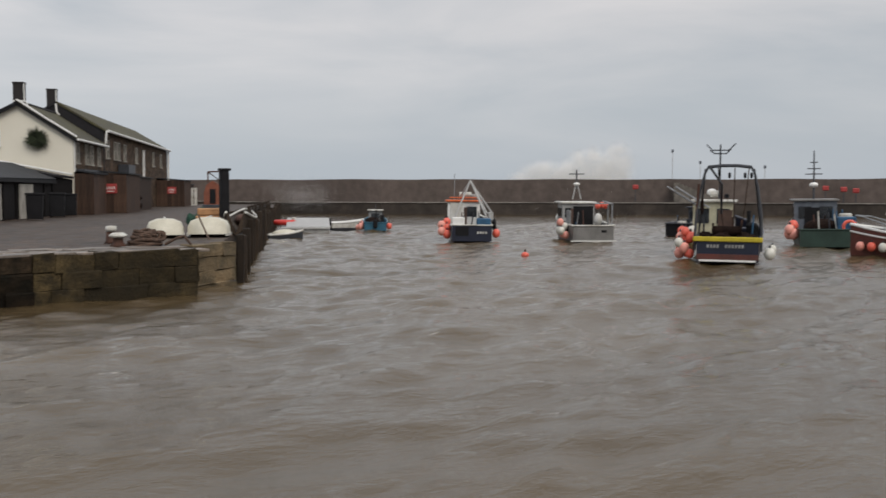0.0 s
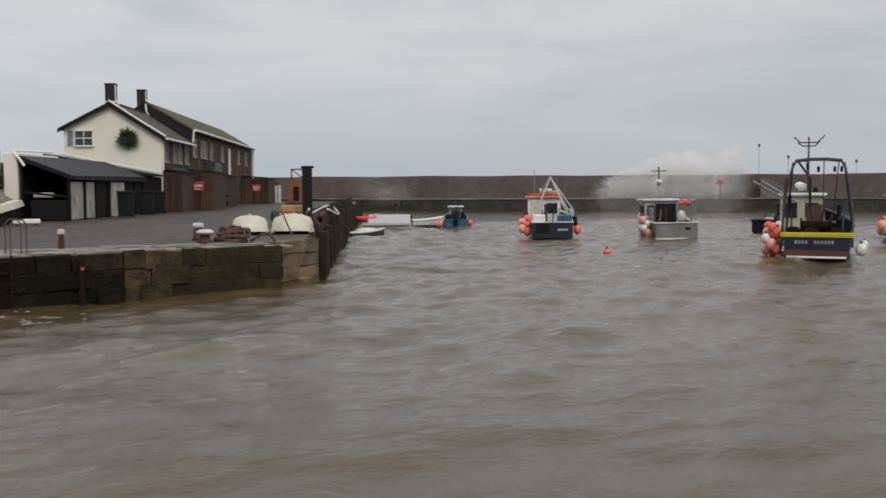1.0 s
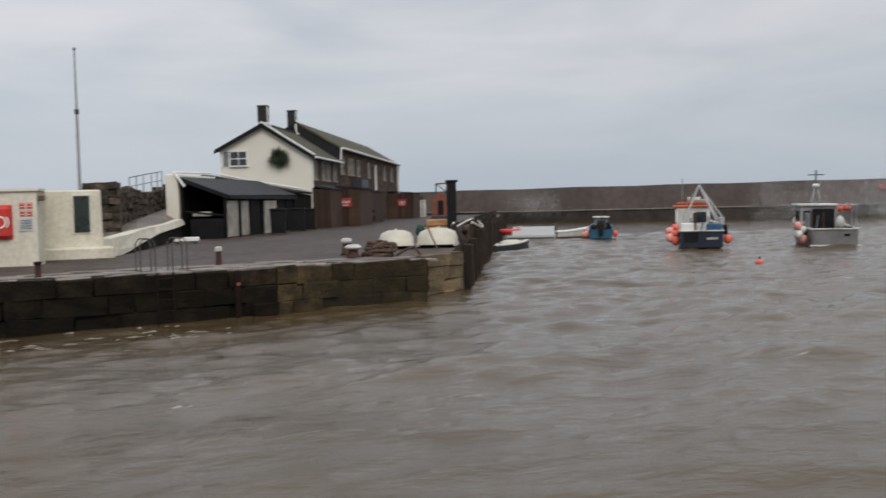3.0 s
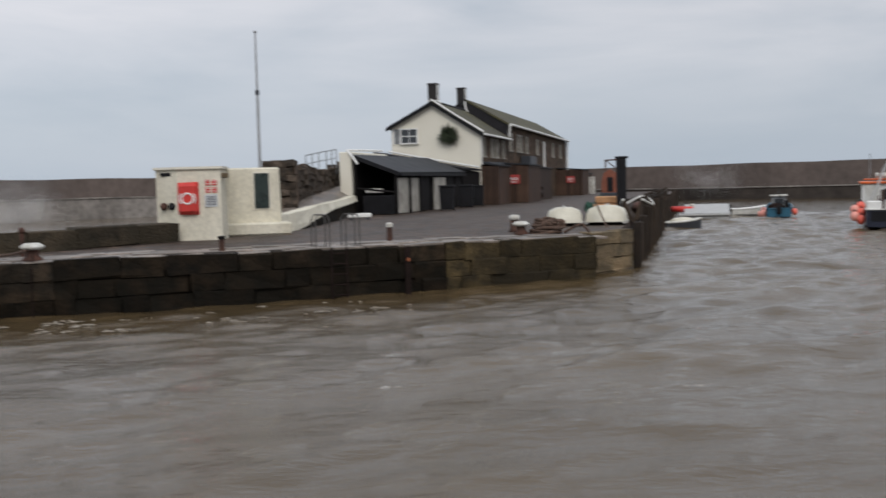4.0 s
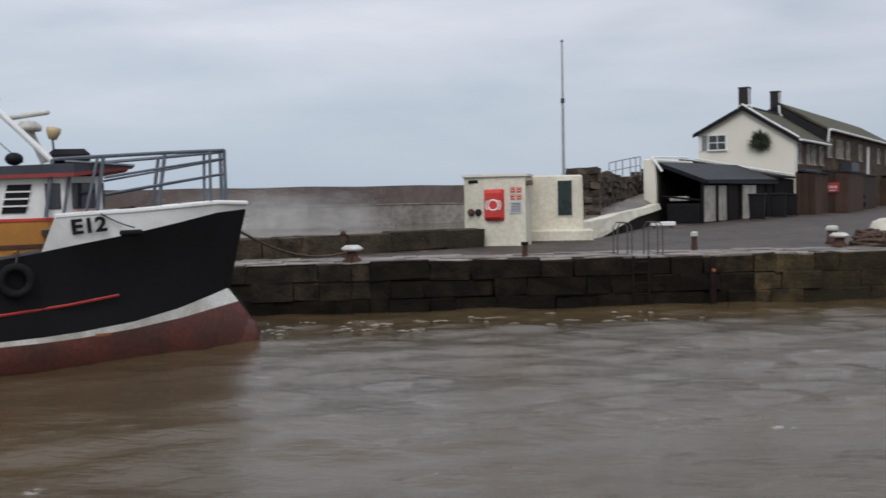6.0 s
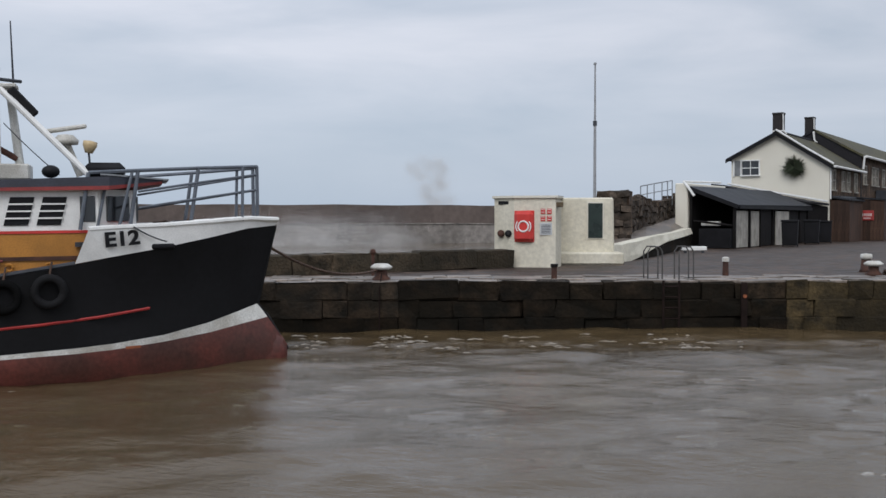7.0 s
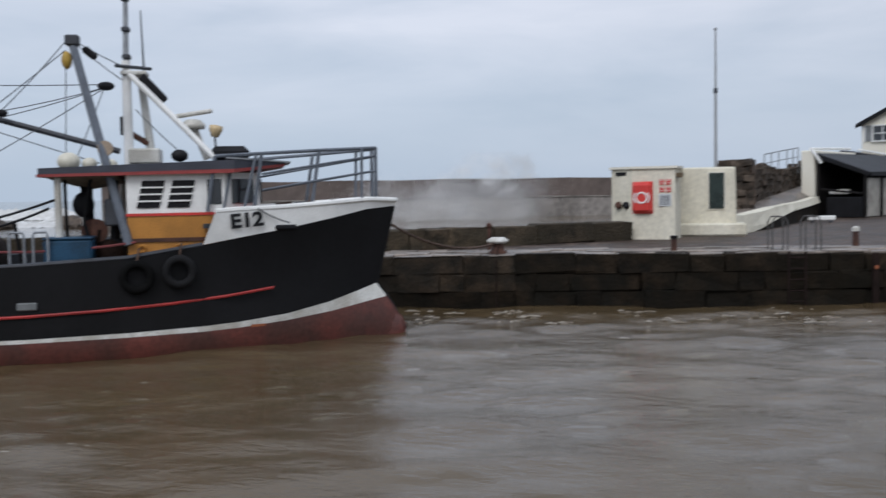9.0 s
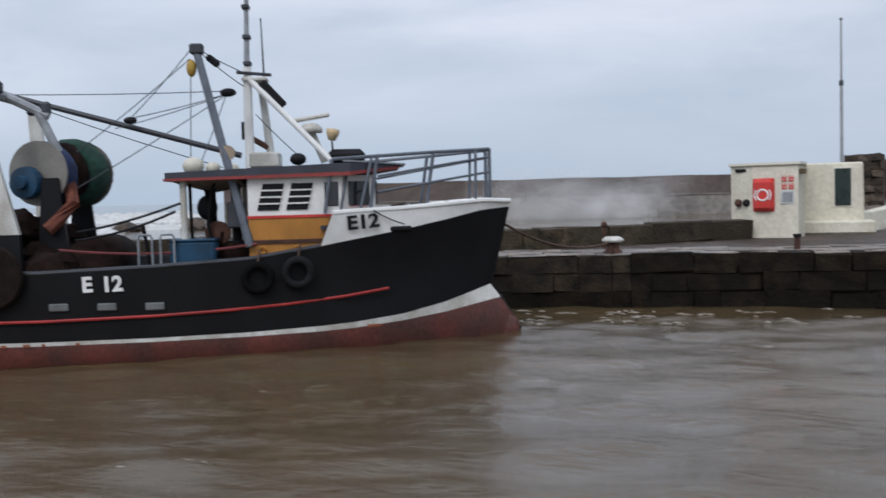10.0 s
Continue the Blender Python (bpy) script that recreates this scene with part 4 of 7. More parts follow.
def build_shelter():
    """Open lean-to shelter with a felt roof, dark inside, white panels on the harbour side."""
    s = thing("shelter", "open dark timber shelter with grey felt roof and white panels", "shelter", HOUSE @ pose(-19.55, 0.68, 0))
    wd, ln, hi, lo = 2.5, 16.4, 3.42, 2.36
    part("roof", slab([(-0.2, -0.25, lo), (ln, -0.25, lo + 0.12), (ln, wd, hi + 0.12), (-0.2, wd, hi)], 0.12), ROOF_FELT, s, "grey felt roof")
    part("fascia", box((ln / 2, -0.27, lo - 0.1), (ln, 0.05, 0.2)), BLACK, s)
    part("verge_board", slab([(-0.24, -0.25, lo + 0.01), (-0.24, wd, hi + 0.01), (-0.24, wd, hi - 0.22), (-0.24, -0.25, lo - 0.22)], 0.05), BLACK, s)
    part("back_wall", box((ln / 2, wd - 0.08, hi / 2 - 0.1), (ln, 0.12, hi - 0.2)), TAR, s)
    part("end_wall", box((ln - 0.1, wd / 2 - 0.05, 1.15), (0.12, wd - 0.3, 2.3)), TAR, s)
    for x in (0.0, 2.72, 4.85, 7.5, 11.0, 14.0, 16.2):
        part("post", box((x, 0, (lo - 0.1) / 2), (0.16, 0.16, lo - 0.1), bevel=0.015), TAR, s)
    part("door_panel", box((1.3, 0.02, 1.05), (2.3, 0.06, 2.0)), PANEL, s, "white painted panel")
    part("door_panel", box((3.85, 0.02, 1.05), (1.6, 0.06, 2.0)), PANEL, s)
    part("door_panel", box((9.3, -0.12, 1.05), (3.0, 0.06, 2.05)), PANEL, s, "leaning white panel")
    part("dark_infill", box((6.2, 0.05, 1.1), (2.6, 0.05, 2.1)), TAR, s)
    part("dark_infill", box((13.8, 0.05, 1.1), (4.6, 0.05, 2.1)), TAR, s)
    part("counter", box((-0.1, 0.95, 0.55), (0.7, 1.75, 1.05), bevel=0.02), BLACK, s, "tarred counter front")
    part("shelf", box((0.35, 1.4, 1.35), (0.5, 0.95, 0.25), bevel=0.02), WHITE_DIRTY, s)
    part("strut", rod((-0.1, 2.2, 1.5), (-0.1, 0.1, 1.25), 0.06), TAR, s)
    # white tube traces the brightly lit top edge of the wall behind
    edge_string([(-0.28, wd - 0.35, hi - 0.55), (-0.28, wd, hi - 0.05), (-0.1, wd + 0.3, hi + 0.24), (2.5, wd + 0.3, hi + 0.3), (6.5, wd + 0.35, hi + 0.38)], s)
    # whitewashed wall behind
    w = solid("white_wall", box((3.2, wd + 0.42, 1.7), (6.8, 0.72, 3.75), bevel=0.05), CREAM, "cream rendered wall end beside the shelter", "wall", kind="structure", m=HOUSE @ pose(-19.5, 0.68, 0))
    # outbuilding whose roof meets the gable
    ob = thing("outbuilding", "dark low outbuilding against the cream gable", "outbuilding", HOUSE)
    part("body", prism([(-3.0, 0.9), (-0.32, 0.0), (-0.32, 7.2), (-3.0, 7.2)], 0, [2.55, 2.45, 3.9, 3.9]), TAR, ob)
    part("roof", slab([(-3.2, 0.6, 2.75), (-0.31, -0.1, 2.66), (-0.31, 7.3, 4.1), (-3.2, 7.3, 4.1)], 0.14), SLATE, ob)
    edge_string([(-0.4, 0.0, 2.82), (-0.4, 3.6, 3.5), (-0.4, 7.0, 4.2)], ob)
    # bins and things in front
    def bin_at(x, y, sc, m, label):
        b = thing("wheelie_bin", label, "bin", HOUSE @ pose(x, y, 0, 0, 0, 10), group="bins by the shelter")
        part("body", box((0, 0, 0.55 * sc), (0.6 * sc, 0.6 * sc, 1.0 * sc), bevel=0.04, taper=1.12), m, b)
        part("lid", box((0, 0, 1.1 * sc), (0.72 * sc, 0.72 * sc, 0.1 * sc), bevel=0.03), m, b)
        for s2 in (-1, 1):
            part("wheel", spin([(0, -0.03), (0.1, -0.03), (0.1, 0.03), (0, 0.03)], 12, m=pose(0.2 * sc, s2 * 0.3 * sc, 0.1, 90)), RUBBER, b)
    bin_at(-13.6, -0.75, 1.35, BLACK, "black wheelie bin beside the shelter")
    bin_at(-7.6, -0.6, 1.35, BLACK, "black wheelie bin by the shelter")
    bin_at(-4.5, -0.7, 1.3, BLACK, "black wheelie bin by the outbuilding")
    t = thing("white_trough", "low white trough on the quay before the shelter", "trough", pose(7.1, 48.0, QZ, 0, 0, -5))
    part("box", box((0, 0, 0.22), (1.15, 0.4, 0.2), bevel=0.03), WHITE, t)
    for s2 in (-1, 1):
        part("foot", box((s2 * 0.4, 0, 0.07), (0.12, 0.34, 0.14)), DARK_GREY, t)


# ---- small things on the quay ----
def build_quay_things():
    def bollard(x, y, sc, group="white capped bollards"):
        b = thing("bollard", "iron mooring bollard with rusty body and white top", "bollard", pose(x, y, QZ), group=group)
        part("body", spin([(0.0, 0), (0.30 * sc, 0), (0.27 * sc, 0.08 * sc), (0.19 * sc, 0.16 * sc), (0.17 * sc, 0.34 * sc), (0, 0.34 * sc)], 16), RUST, b, "", True)
        part("cap", spin([(0.0, 0.34 * sc), (0.22 * sc, 0.34 * sc), (0.33 * sc, 0.39 * sc), (0.33 * sc, 0.44 * sc), (0.2 * sc, 0.52 * sc), (0, 0.53 * sc)], 16), WHITE_DIRTY, b, "white painted cap", True)
        return b
    bollard(-4.15, 25.75, 0.86)
    bollard(9.3, 29.3, 0.8)
    p = thing("mooring_post", "stout dark mooring post with a white painted top", "post", pose(9.75, 31.4, QZ))
    part("shaft", spin([(0, 0), (0.22, 0), (0.17, 0.08), (0.14, 0.38), (0, 0.38)], 14), RUST, p, "", True)
    part("top", spin([(0, 0.38), (0.16, 0.38), (0.18, 0.45), (0.16, 0.54), (0, 0.56)], 14), WHITE_DIRTY, p, "white painted top", True)
    p = thing("mooring_post", "short iron mooring post with white top", "post", pose(5.08, 28.5, QZ))
    part("shaft", rod((0, 0, 0), (0, 0, 0.42), 0.09, 0.075, 12), RUST, p)
    part("top", spin([(0, 0.42), (0.10, 0.42), (0.10, 0.52), (0.05, 0.55), (0, 0.55)], 12), WHITE_DIRTY, p)
    p = thing("mooring_post", "short dark iron post at the quay edge", "post", pose(0.32, 26.4, QZ))
    part("shaft", rod((0, 0, 0), (0, 0, 0.40), 0.08, 0.075, 12), RUST, p)
    part("collar", rod((0, 0, 0.35), (0, 0, 0.43), 0.10, 0.10, 12), TAR, p)
    p = thing("signal_post", "small rusty post with a round head", "post", pose(-4.75, 28.0, QZ))
    part("shaft", rod((0, 0, 0), (0, 0, 0.62), 0.05), RUST, p)
    part("head", ball((0, 0, 0.68), 0.09), RUST, p, "", True)
    for x in (2.75, 3.55):
        hoop = thing("ladder_hoop", "galvanised ladder hand hoop at the quay edge", "ladder hoop", pose(x, 26.55, QZ, 0, 0, 8), group="ladder hoops")
        for s2 in (0, 0.45):
            part("bar", tube([(0, s2, 0), (0, s2, 0.75), (0.08, s2, 0.88), (0.3, s2, 0.88), (0.38, s2, 0.75), (0.38, s2, 0)], 0.019), HOOP_STEEL, hoop)
    lad = thing("wall_ladder", "rusty iron ladder fixed to the quay wall", "ladder", pose(3.25, 25.72, 0, 0, 0, 7.4))
    for s2 in (-0.2, 0.2):
        part("stile", rod((s2, 0, -0.4), (s2, 0, 1.3), 0.03), DOOR_RUST, lad)
    for i in range(6):
        part("rung", rod((-0.2, 0, -0.2 + i * 0.27), (0.2, 0, -0.2 + i * 0.27), 0.02), DOOR_RUST, lad)
    rp = thing("rubbing_post", "rust stained iron rubbing post on the quay wall", "rubbing post", pose(5.1, 26.0, 0, 0, 0, 7.4))
    part("plate", box((0, 0, 0.45), (0.16, 0.08, 1.6), bevel=0.02), DOOR_RUST, rp)
    part("bolt", rod((0, -0.02, 0.9), (0, -0.08, 0.9), 0.05), RUST_ORANGE, rp)
    # mooring chain and stains below the near bollard
    ch = thing("mooring_chain", "rusty chain hanging down the quay wall", "chain")
    part("chain", tube(sag((-4.1, 25.5, QZ + 0.2), (-4.05, 24.82, QZ - 0.1), 0.02, 4) + [Vector((-4.05, 24.80, -0.2))], 0.018, 6), DOOR_RUST, ch)
    # rope coil by the second bollard
    co = thing("rope_coil", "heap of brown mooring rope coiled on the quay", "rope", pose(10.05, 29.2, QZ))
    for k in range(7):
        r, z = 0.46 - 0.035 * k, 0.05 + 0.065 * k
        ph = rng.uniform(0, 6)
        part("turn", tube([(r * math.cos(a) + 0.05 * math.sin(3 * a + ph), r * 0.8 * math.sin(a), z + 0.03 * math.sin(2 * a + ph)) for a in [i * math.tau / 22 for i in range(22)]], 0.045, 6, closed=True), ROPE, co)
    for k in range(6):
        r, lean = rng.uniform(0.2, 0.3), rng.uniform(35, 80)
        m = pose(rng.uniform(-0.2, 0.4), rng.uniform(-0.3, 0.1), 0.3, lean, 0, rng.uniform(-60, 60))
        part("loop", tube([m @ Vector((r * math.cos(a), r * 0.85 * math.sin(a), 0.04 * math.sin(3 * a))) for a in [i * math.tau / 18 for i in range(18)]], 0.045, 6, closed=True), ROPE, co)
    part("loose_end", tube([(0.5, -0.3, 0.05), (0.8, -0.5, 0.25), (1.0, -0.55, 0.3), (1.15, -0.7, 0.05)], 0.04), ROPE, co)
    # two upturned white dinghies
    def dinghy(m, ln, wd, ht, label):
        d = thing("upturned_dinghy", label, "dinghy", m, group="upturned dinghies on the quay")
        rings = []
        for i in range(13):
            t = i / 12
            k = (1 - abs(2 * t - 0.85) ** 2.6 * 0.62) if t > 0.425 else (1 - (1 - t / 0.425) ** 2 * 0.12)
            k = max(0.1, k)
            x = (t - 0.5) * ln
            rings.append([(x * (1 - 0.06 * z), sgn * wd / 2 * k * w, 0.12 + z * ht * (0.72 + 0.28 * k)) for sgn, w, z in ((-1, 1, 0), (-1, 0.97, 0.45), (-1, 0.84, 0.78), (-1, 0.45, 0.97), (1, 0.0, 1.0), (1, 0.45, 0.97), (1, 0.84, 0.78), (1, 0.97, 0.45), (1, 1, 0))])
        part("hull", loft(rings, close_ends=True), WHITE_CREAM, d, "", True)
        part("gunwale", loft([[(p[0], p[1] * 1.04, 0.06), (p[0], p[1] * 1.04, 0.15), (p[0], p[1] * 0.96, 0.15), (p[0], p[1] * 0.96, 0.06)] for p in [r[0] for r in rings]], ring_closed=True, close_ends=True), WHITE_DIRTY, d)
        part("gunwale", loft([[(p[0], p[1] * 1.04, 0.06), (p[0], p[1] * 1.04, 0.15), (p[0], p[1] * 0.96, 0.15), (p[0], p[1] * 0.96, 0.06)] for p in [r[-1] for r in rings]], ring_closed=True, close_ends=True), WHITE_DIRTY, d)
        part("keel", box((0, 0, 0.12 + ht), (ln * 0.8, 0.05, 0.06)), WHITE_DIRTY, d)
        for sx in (-0.3, 0.3):
            part("chock", box((sx * ln, 0, 0.05), (0.14, wd * 0.8, 0.12)), TIMBER, d)
    dinghy(pose(12.75, 34.9, QZ, 0, 0, 71), 2.7, 1.3, 0.55, "upturned cream white dinghy on the quay")
    dinghy(pose(14.35, 34.7, QZ, 0, 0, 64), 2.8, 1.5, 0.58, "upturned cream white dinghy beside the quay edge")
    part_rope = thing("mooring_rope", "slack rope running over the quay edge", "rope")
    part("rope", tube(sag((13.4, 33.4, QZ + 0.8), (12.9, 29.35, 0.1), 0.15), 0.03), ROPE, part_rope)
    # davit post
    d = thing("davit_crane", "dark iron davit post with a short bracket arm", "davit", pose(16.95, 39.4, QZ))
    part("column", box((0, 0, 1.27), (0.34, 0.34, 2.54), bevel=0.03), BLACK, d)
    part("head", box((0.02, 0, 2.54), (0.44, 0.4, 0.1), bevel=0.02), BLACK, d)
    part("arm", rod((0, 0, 2.46), (-0.6, 0.25, 2.44), 0.03), RUST, d)
    part("hanger", rod((-0.6, 0.25, 2.46), (-0.6, 0.25, 2.0), 0.03), RUST, d)
    part("brace", rod((0, 0, 1.95), (-0.58, 0.24, 2.42), 0.02), RUST, d)
    part("foot", box((0, 0, 0.06), (0.5, 0.5, 0.12), bevel=0.02), RUST, d)
    # orange winch hut behind
    b = thing("winch_cover", "orange domed winch cover with dark opening", "winch cover", pose(19.3, 46.2, QZ, 0, 0, -25))
    part("stand", box((0, 0, 0.5), (1.0, 0.8, 1.0), bevel=0.03), DARK_GREY, b)
    bm = bmesh.new()
    prof = [(-0.42, 1.0), (-0.42, 1.55), (-0.3, 1.95), (0, 2.15), (0.3, 1.95), (0.42, 1.55), (0.42, 1.0)]
    loft([[(x, y, z) for x, z in prof] for y in (-0.35, 0.35)], bm, True, True)
    part("hood", bm, ORANGE_DULL, b)
    part("opening", box((0, -0.36, 1.4), (0.28, 0.04, 0.7), bevel=0.01), BLACK, b)
    c = thing("fish_box", "stacked pale orange fish boxes beside the davit", "fish boxes", pose(17.0, 40.9, QZ, 0, 0, -20))
    part("lower_box", box((0, 0, 0.3), (1.3, 0.8, 0.58), bevel=0.04), ORANGE_PALE, c)
    part("upper_box", box((0.02, 0, 0.76), (1.2, 0.75, 0.3), bevel=0.04), ORANGE_PALE, c)
    n = thing("green_net_pile", "pile of green nets on the quay", "net pile", pose(17.2, 44.5, QZ))
    heap(n, "net_lump", [((0.75 + rng.uniform(-0.6, 0.6) * (1 - 0.06 * i), rng.uniform(-0.4, 0.4), 0.16 + 0.045 * i), 0.33) for i in range(11)], NET_GREEN)
    # wooden boat hull lying along the quay edge
    k = thing("wooden_skiff", "old timber skiff lying along the quay edge", "skiff", turned(17.35, 38.6, QZ - 0.05, ROW.x, ROW.y))
    rings = []
    for i in range(11):
        t = i / 10
        w = 0.55 * math.sin(math.pi * min(1, 0.12 + t * 0.88)) ** 0.6 + 0.03
        x = (t - 0.5) * 7.5
        up = 0.28 * (2 * t - 1) ** 2
        rings.append([(x, -w, 0.62 + up), (x, -w * 0.75, 0.2), (x, 0, 0.02), (x, w * 0.75, 0.2), (x, w, 0.62 + up), (x, w - 0.05, 0.6 + up), (x, 0, 0.1), (x, 0.05 - w, 0.6 + up)])
    part("hull", loft(rings, close_ends=True, ring_closed=True), TIMBER, k)
    part("gunwale", tube([(r[0][0], r[0][1] - 0.02, r[0][2]) for r in rings], 0.05), WHITE_DIRTY, k)
    part("gunwale", tube([(r[4][0], r[4][1] + 0.02, r[4][2]) for r in rings], 0.05), WHITE_DIRTY, k)
    part("gear", ball((0.8, 0, 0.5), 0.4, 2.2, 0.8, 0.6), RUST, k, "rust-brown gear in the skiff")
    # lobster pots and gear along the edge further on
    for i in range(7):
        q = SIDE_A + ROW * (15 + i * 2.6) - Vector((ROW.y, -ROW.x)) * (1.0 + 0.4 * (i % 2))
        pot = thing("lobster_pot", "dark netted lobster pot stacked by the quay edge", "lobster pot", turned(q.x, q.y, QZ, ROW.x, ROW.y), group="lobster pots")
        prof = [(-0.35, 0), (-0.35, 0.3), (-0.2, 0.5), (0.2, 0.5), (0.35, 0.3), (0.35, 0)]
        part("net", loft([[(x, y, z) for y, z in prof] for x in (-0.5, 0.5)], close_ends=True, ring_closed=True), NET_DARK, pot)
        for x in (-0.5, 0, 0.5):
            part("hoop", tube([(x, y * 1.05, z * 1.05 + 0.02) for y, z in prof], 0.03), TIMBER, pot)


RUST_ORANGE = mat("orange_rust", (0.32, 0.10, 0.04), 0.8, vary=0.3, bump=0.3)
ORANGE_DULL = mat("dull_orange_paint", (0.24, 0.07, 0.035), 0.6, vary=0.3, scale=3, bump=0.2)
ORANGE_PALE = mat("pale_orange_plastic", (0.52, 0.27, 0.12), 0.6, vary=0.2, scale=3, bump=0.1)
WHITE_CREAM = mat("cream_fibreglass", (0.66, 0.63, 0.52), 0.45, vary=0.2, scale=1.5, bump=0.1, tint=(0.4, 0.37, 0.28))

build_kiosk()
build_ramp()
build_houses()
build_shelter()
build_quay_things()


# ---- the moored trawler; own x points to the bow (bow tip near 0), y to port, z up ----
TRAWLER = turned(-5.2, 20.2, 0, math.cos(radians(23)), math.sin(radians(23)))


def build_trawler():
    T = thing("trawler", "black hulled steel trawler with ochre and white wheelhouse, moored", "fishing boat", TRAWLER)
    #      x     deck  water  black-top  bulwark-top stripe-top stripe-foot
    st = [(0.0, 0.04, 0.06, 2.60, 2.71, 1.02, 0.74),
          (-0.7, 0.50, 0.36, 2.55, 2.74, 0.90, 0.66),
          (-1.5, 0.95, 0.76, 2.40, 2.69, 0.75, 0.56),
          (-2.5, 1.38, 1.26, 2.22, 2.63, 0.60, 0.47),
          (-3.4, 1.68, 1.64, 2.08, 2.60, 0.52, 0.41),
          (-4.0, 1.85, 1.83, 1.98, 2.58, 0.49, 0.39),
          (-5.3, 2.08, 2.06, 1.79, 1.79, 0.45, 0.37),
          (-7.0, 2.2, 2.16, 1.71, 1.71, 0.42, 0.35),
          (-9.0, 2.2, 2.16, 1.65, 1.65, 0.41, 0.34),
          (-11.0, 2.16, 2.08, 1.68, 1.68, 0.42, 0.35),
          (-12.8, 2.0, 1.8, 1.75, 1.75, 0.46, 0.37)]
    bow = {"keel": -0.9, "water": -0.02, "foot": -0.42, "stripe": -0.62, "deck": -0.22, "top": -0.18}

    def line(row):
        out = []
        for i, (x, hd, hw, zb, zt, zs, zf) in enumerate(st):
            k = max(0, 1 - i / 3) ** 1.3
            xx = x + bow[row] * k + (0.24 if row == "top" and i == 5 else 0)
            mid = hw + (hd - hw) * 0.30
            out.append({"keel": (xx, 0.05 if i < 2 else hw * 0.55, -0.9), "water": (xx, hw, 0.0 if i else 0.15), "foot": (xx, hw + (hd - hw) * 0.12 if i else 0.05, zf),
                        "stripe": (xx, mid if i else 0.04, zs), "deck": (xx, hd, zb), "top": (xx, hd * 1.015 + 0.01, zt)}[row])
        return out

    def skin(name, rows, material, label="", shrink=0.0, first=0, last=None):
        for s in (-1, 1):
            ls = [line(r)[first:last] for r in rows]
            rings = [[(p[0], s * (p[1] - shrink), p[2]) for p in col] for col in zip(*ls)]
            bm = loft(rings)
            part(name, bm, material, T, label, True)
    # bottom with a rounded bulb forward
    skin("bottom", ("keel", "water", "foot"), OXIDE, "red oxide bottom paint")
    skin("boot_stripe", ("foot", "stripe"), WHITE_DIRTY, "white boot stripe with rust runs")
    # topsides: an extra row keeps the flare hollow
    for s in (-1, 1):
        rings = []
        for a, b in zip(line("stripe"), line("deck")):
            ring = []
            for k in range(6):
                t = k / 5
                hollow = 0.10 * math.sin(math.pi * t) * (1 if a[0] > -3.5 else 0.0)
                ring.append((a[0] + (b[0] - a[0]) * t, s * max(0.03, a[1] + (b[1] - a[1]) * t - hollow * min(1, a[1])), a[2] + (b[2] - a[2]) * t))
            rings.append(ring)
        part("side_plating", loft(rings), HULL_BLACK, T, "", True)
        dk, tp = line("deck"), line("top")
        part("bow_bulwark", loft([[(d[0], s * d[1], d[2] + 0.003), (t[0], s * t[1], t[2]), (t[0], s * max(0.01, t[1] - 0.07), t[2]), (d[0], s * max(0.005, d[1] - 0.07), d[2])] for d, t in zip(dk[:6], tp[:6])], close_ends=True, ring_closed=True), WHITE, T, "white bow bulwark")
        part("bulwark_inside", loft([[(d[0], s * (d[1] - 0.06), d[2]), (d[0], s * (d[1] - 0.06), 1.0)] for d in dk[5:]]), DARK_GREY, T)
        part("gunwale", tube([(d[0], s * (d[1] - 0.02), d[2] + 0.01) for d in dk[5:]], 0.04), DARK_GREY, T)
        part("bow_cap", tube([(t[0], s * t[1] * 0.98, t[2] + 0.01) for t in tp[:6]], 0.05), WHITE, T)
        # dark notch where the fairlead cuts the bulwark
        part("fairlead", box((-2.46, s * 1.42, 2.25), (0.44, 0.10, 0.10), Matrix.Translation((-2.62, s * 1.46, 2.33)) @ Matrix.Rotation(radians(20 * -s), 4, "Z") @ Matrix.Translation((2.62, -s * 1.46, -2.33)), 0.03), BLACK, T)
        pts = [(-2.75, 1.42, 1.12), (-3.6, 1.73, 1.02), (-4.6, 1.95, 0.935), (-5.8, 2.13, 0.87), (-7.0, 2.2, 0.825), (-9.0, 2.22, 0.79), (-11, 2.16, 0.80)]
        part("rubbing_strip", tube([(x, s * y, z) for x, y, z in pts], 0.028, 6), RED_STRIP, T, "red painted rubbing strip")
    part("bulb", ball((-0.55, 0, 0.02), 0.52, 1.05, 0.42, 1.0, 14), OXIDE, T, "rounded red oxide bulb at the stem", True)
    part("stem_bar", tube([(-0.02, 0, 0.05), (-0.42, 0, 0.74), (-0.62, 0, 1.02), (-0.24, 0, 2.60)], 0.05), HULL_BLACK, T)
    part("transom", prism([(-12.8, -2.0), (-12.8, 2.0), (-12.9, 2.0), (-12.9, -2.0)], -0.5, 1.75), HULL_BLACK, T)
    part("foredeck", prism([(-0.45, 0), (-1.5, -0.85), (-2.5, -1.28), (-4.0, -1.72), (-4.0, 1.72), (-2.5, 1.28), (-1.5, 0.85)], 2.28, 2.36), DARK_GREY, T)
    part("main_deck", prism([(-3.9, -1.75), (-3.9, 1.75), (-7, 2.1), (-12.78, 1.92), (-12.78, -1.92), (-7, -2.1)], 0.95, 1.0), DARK_GREY, T)
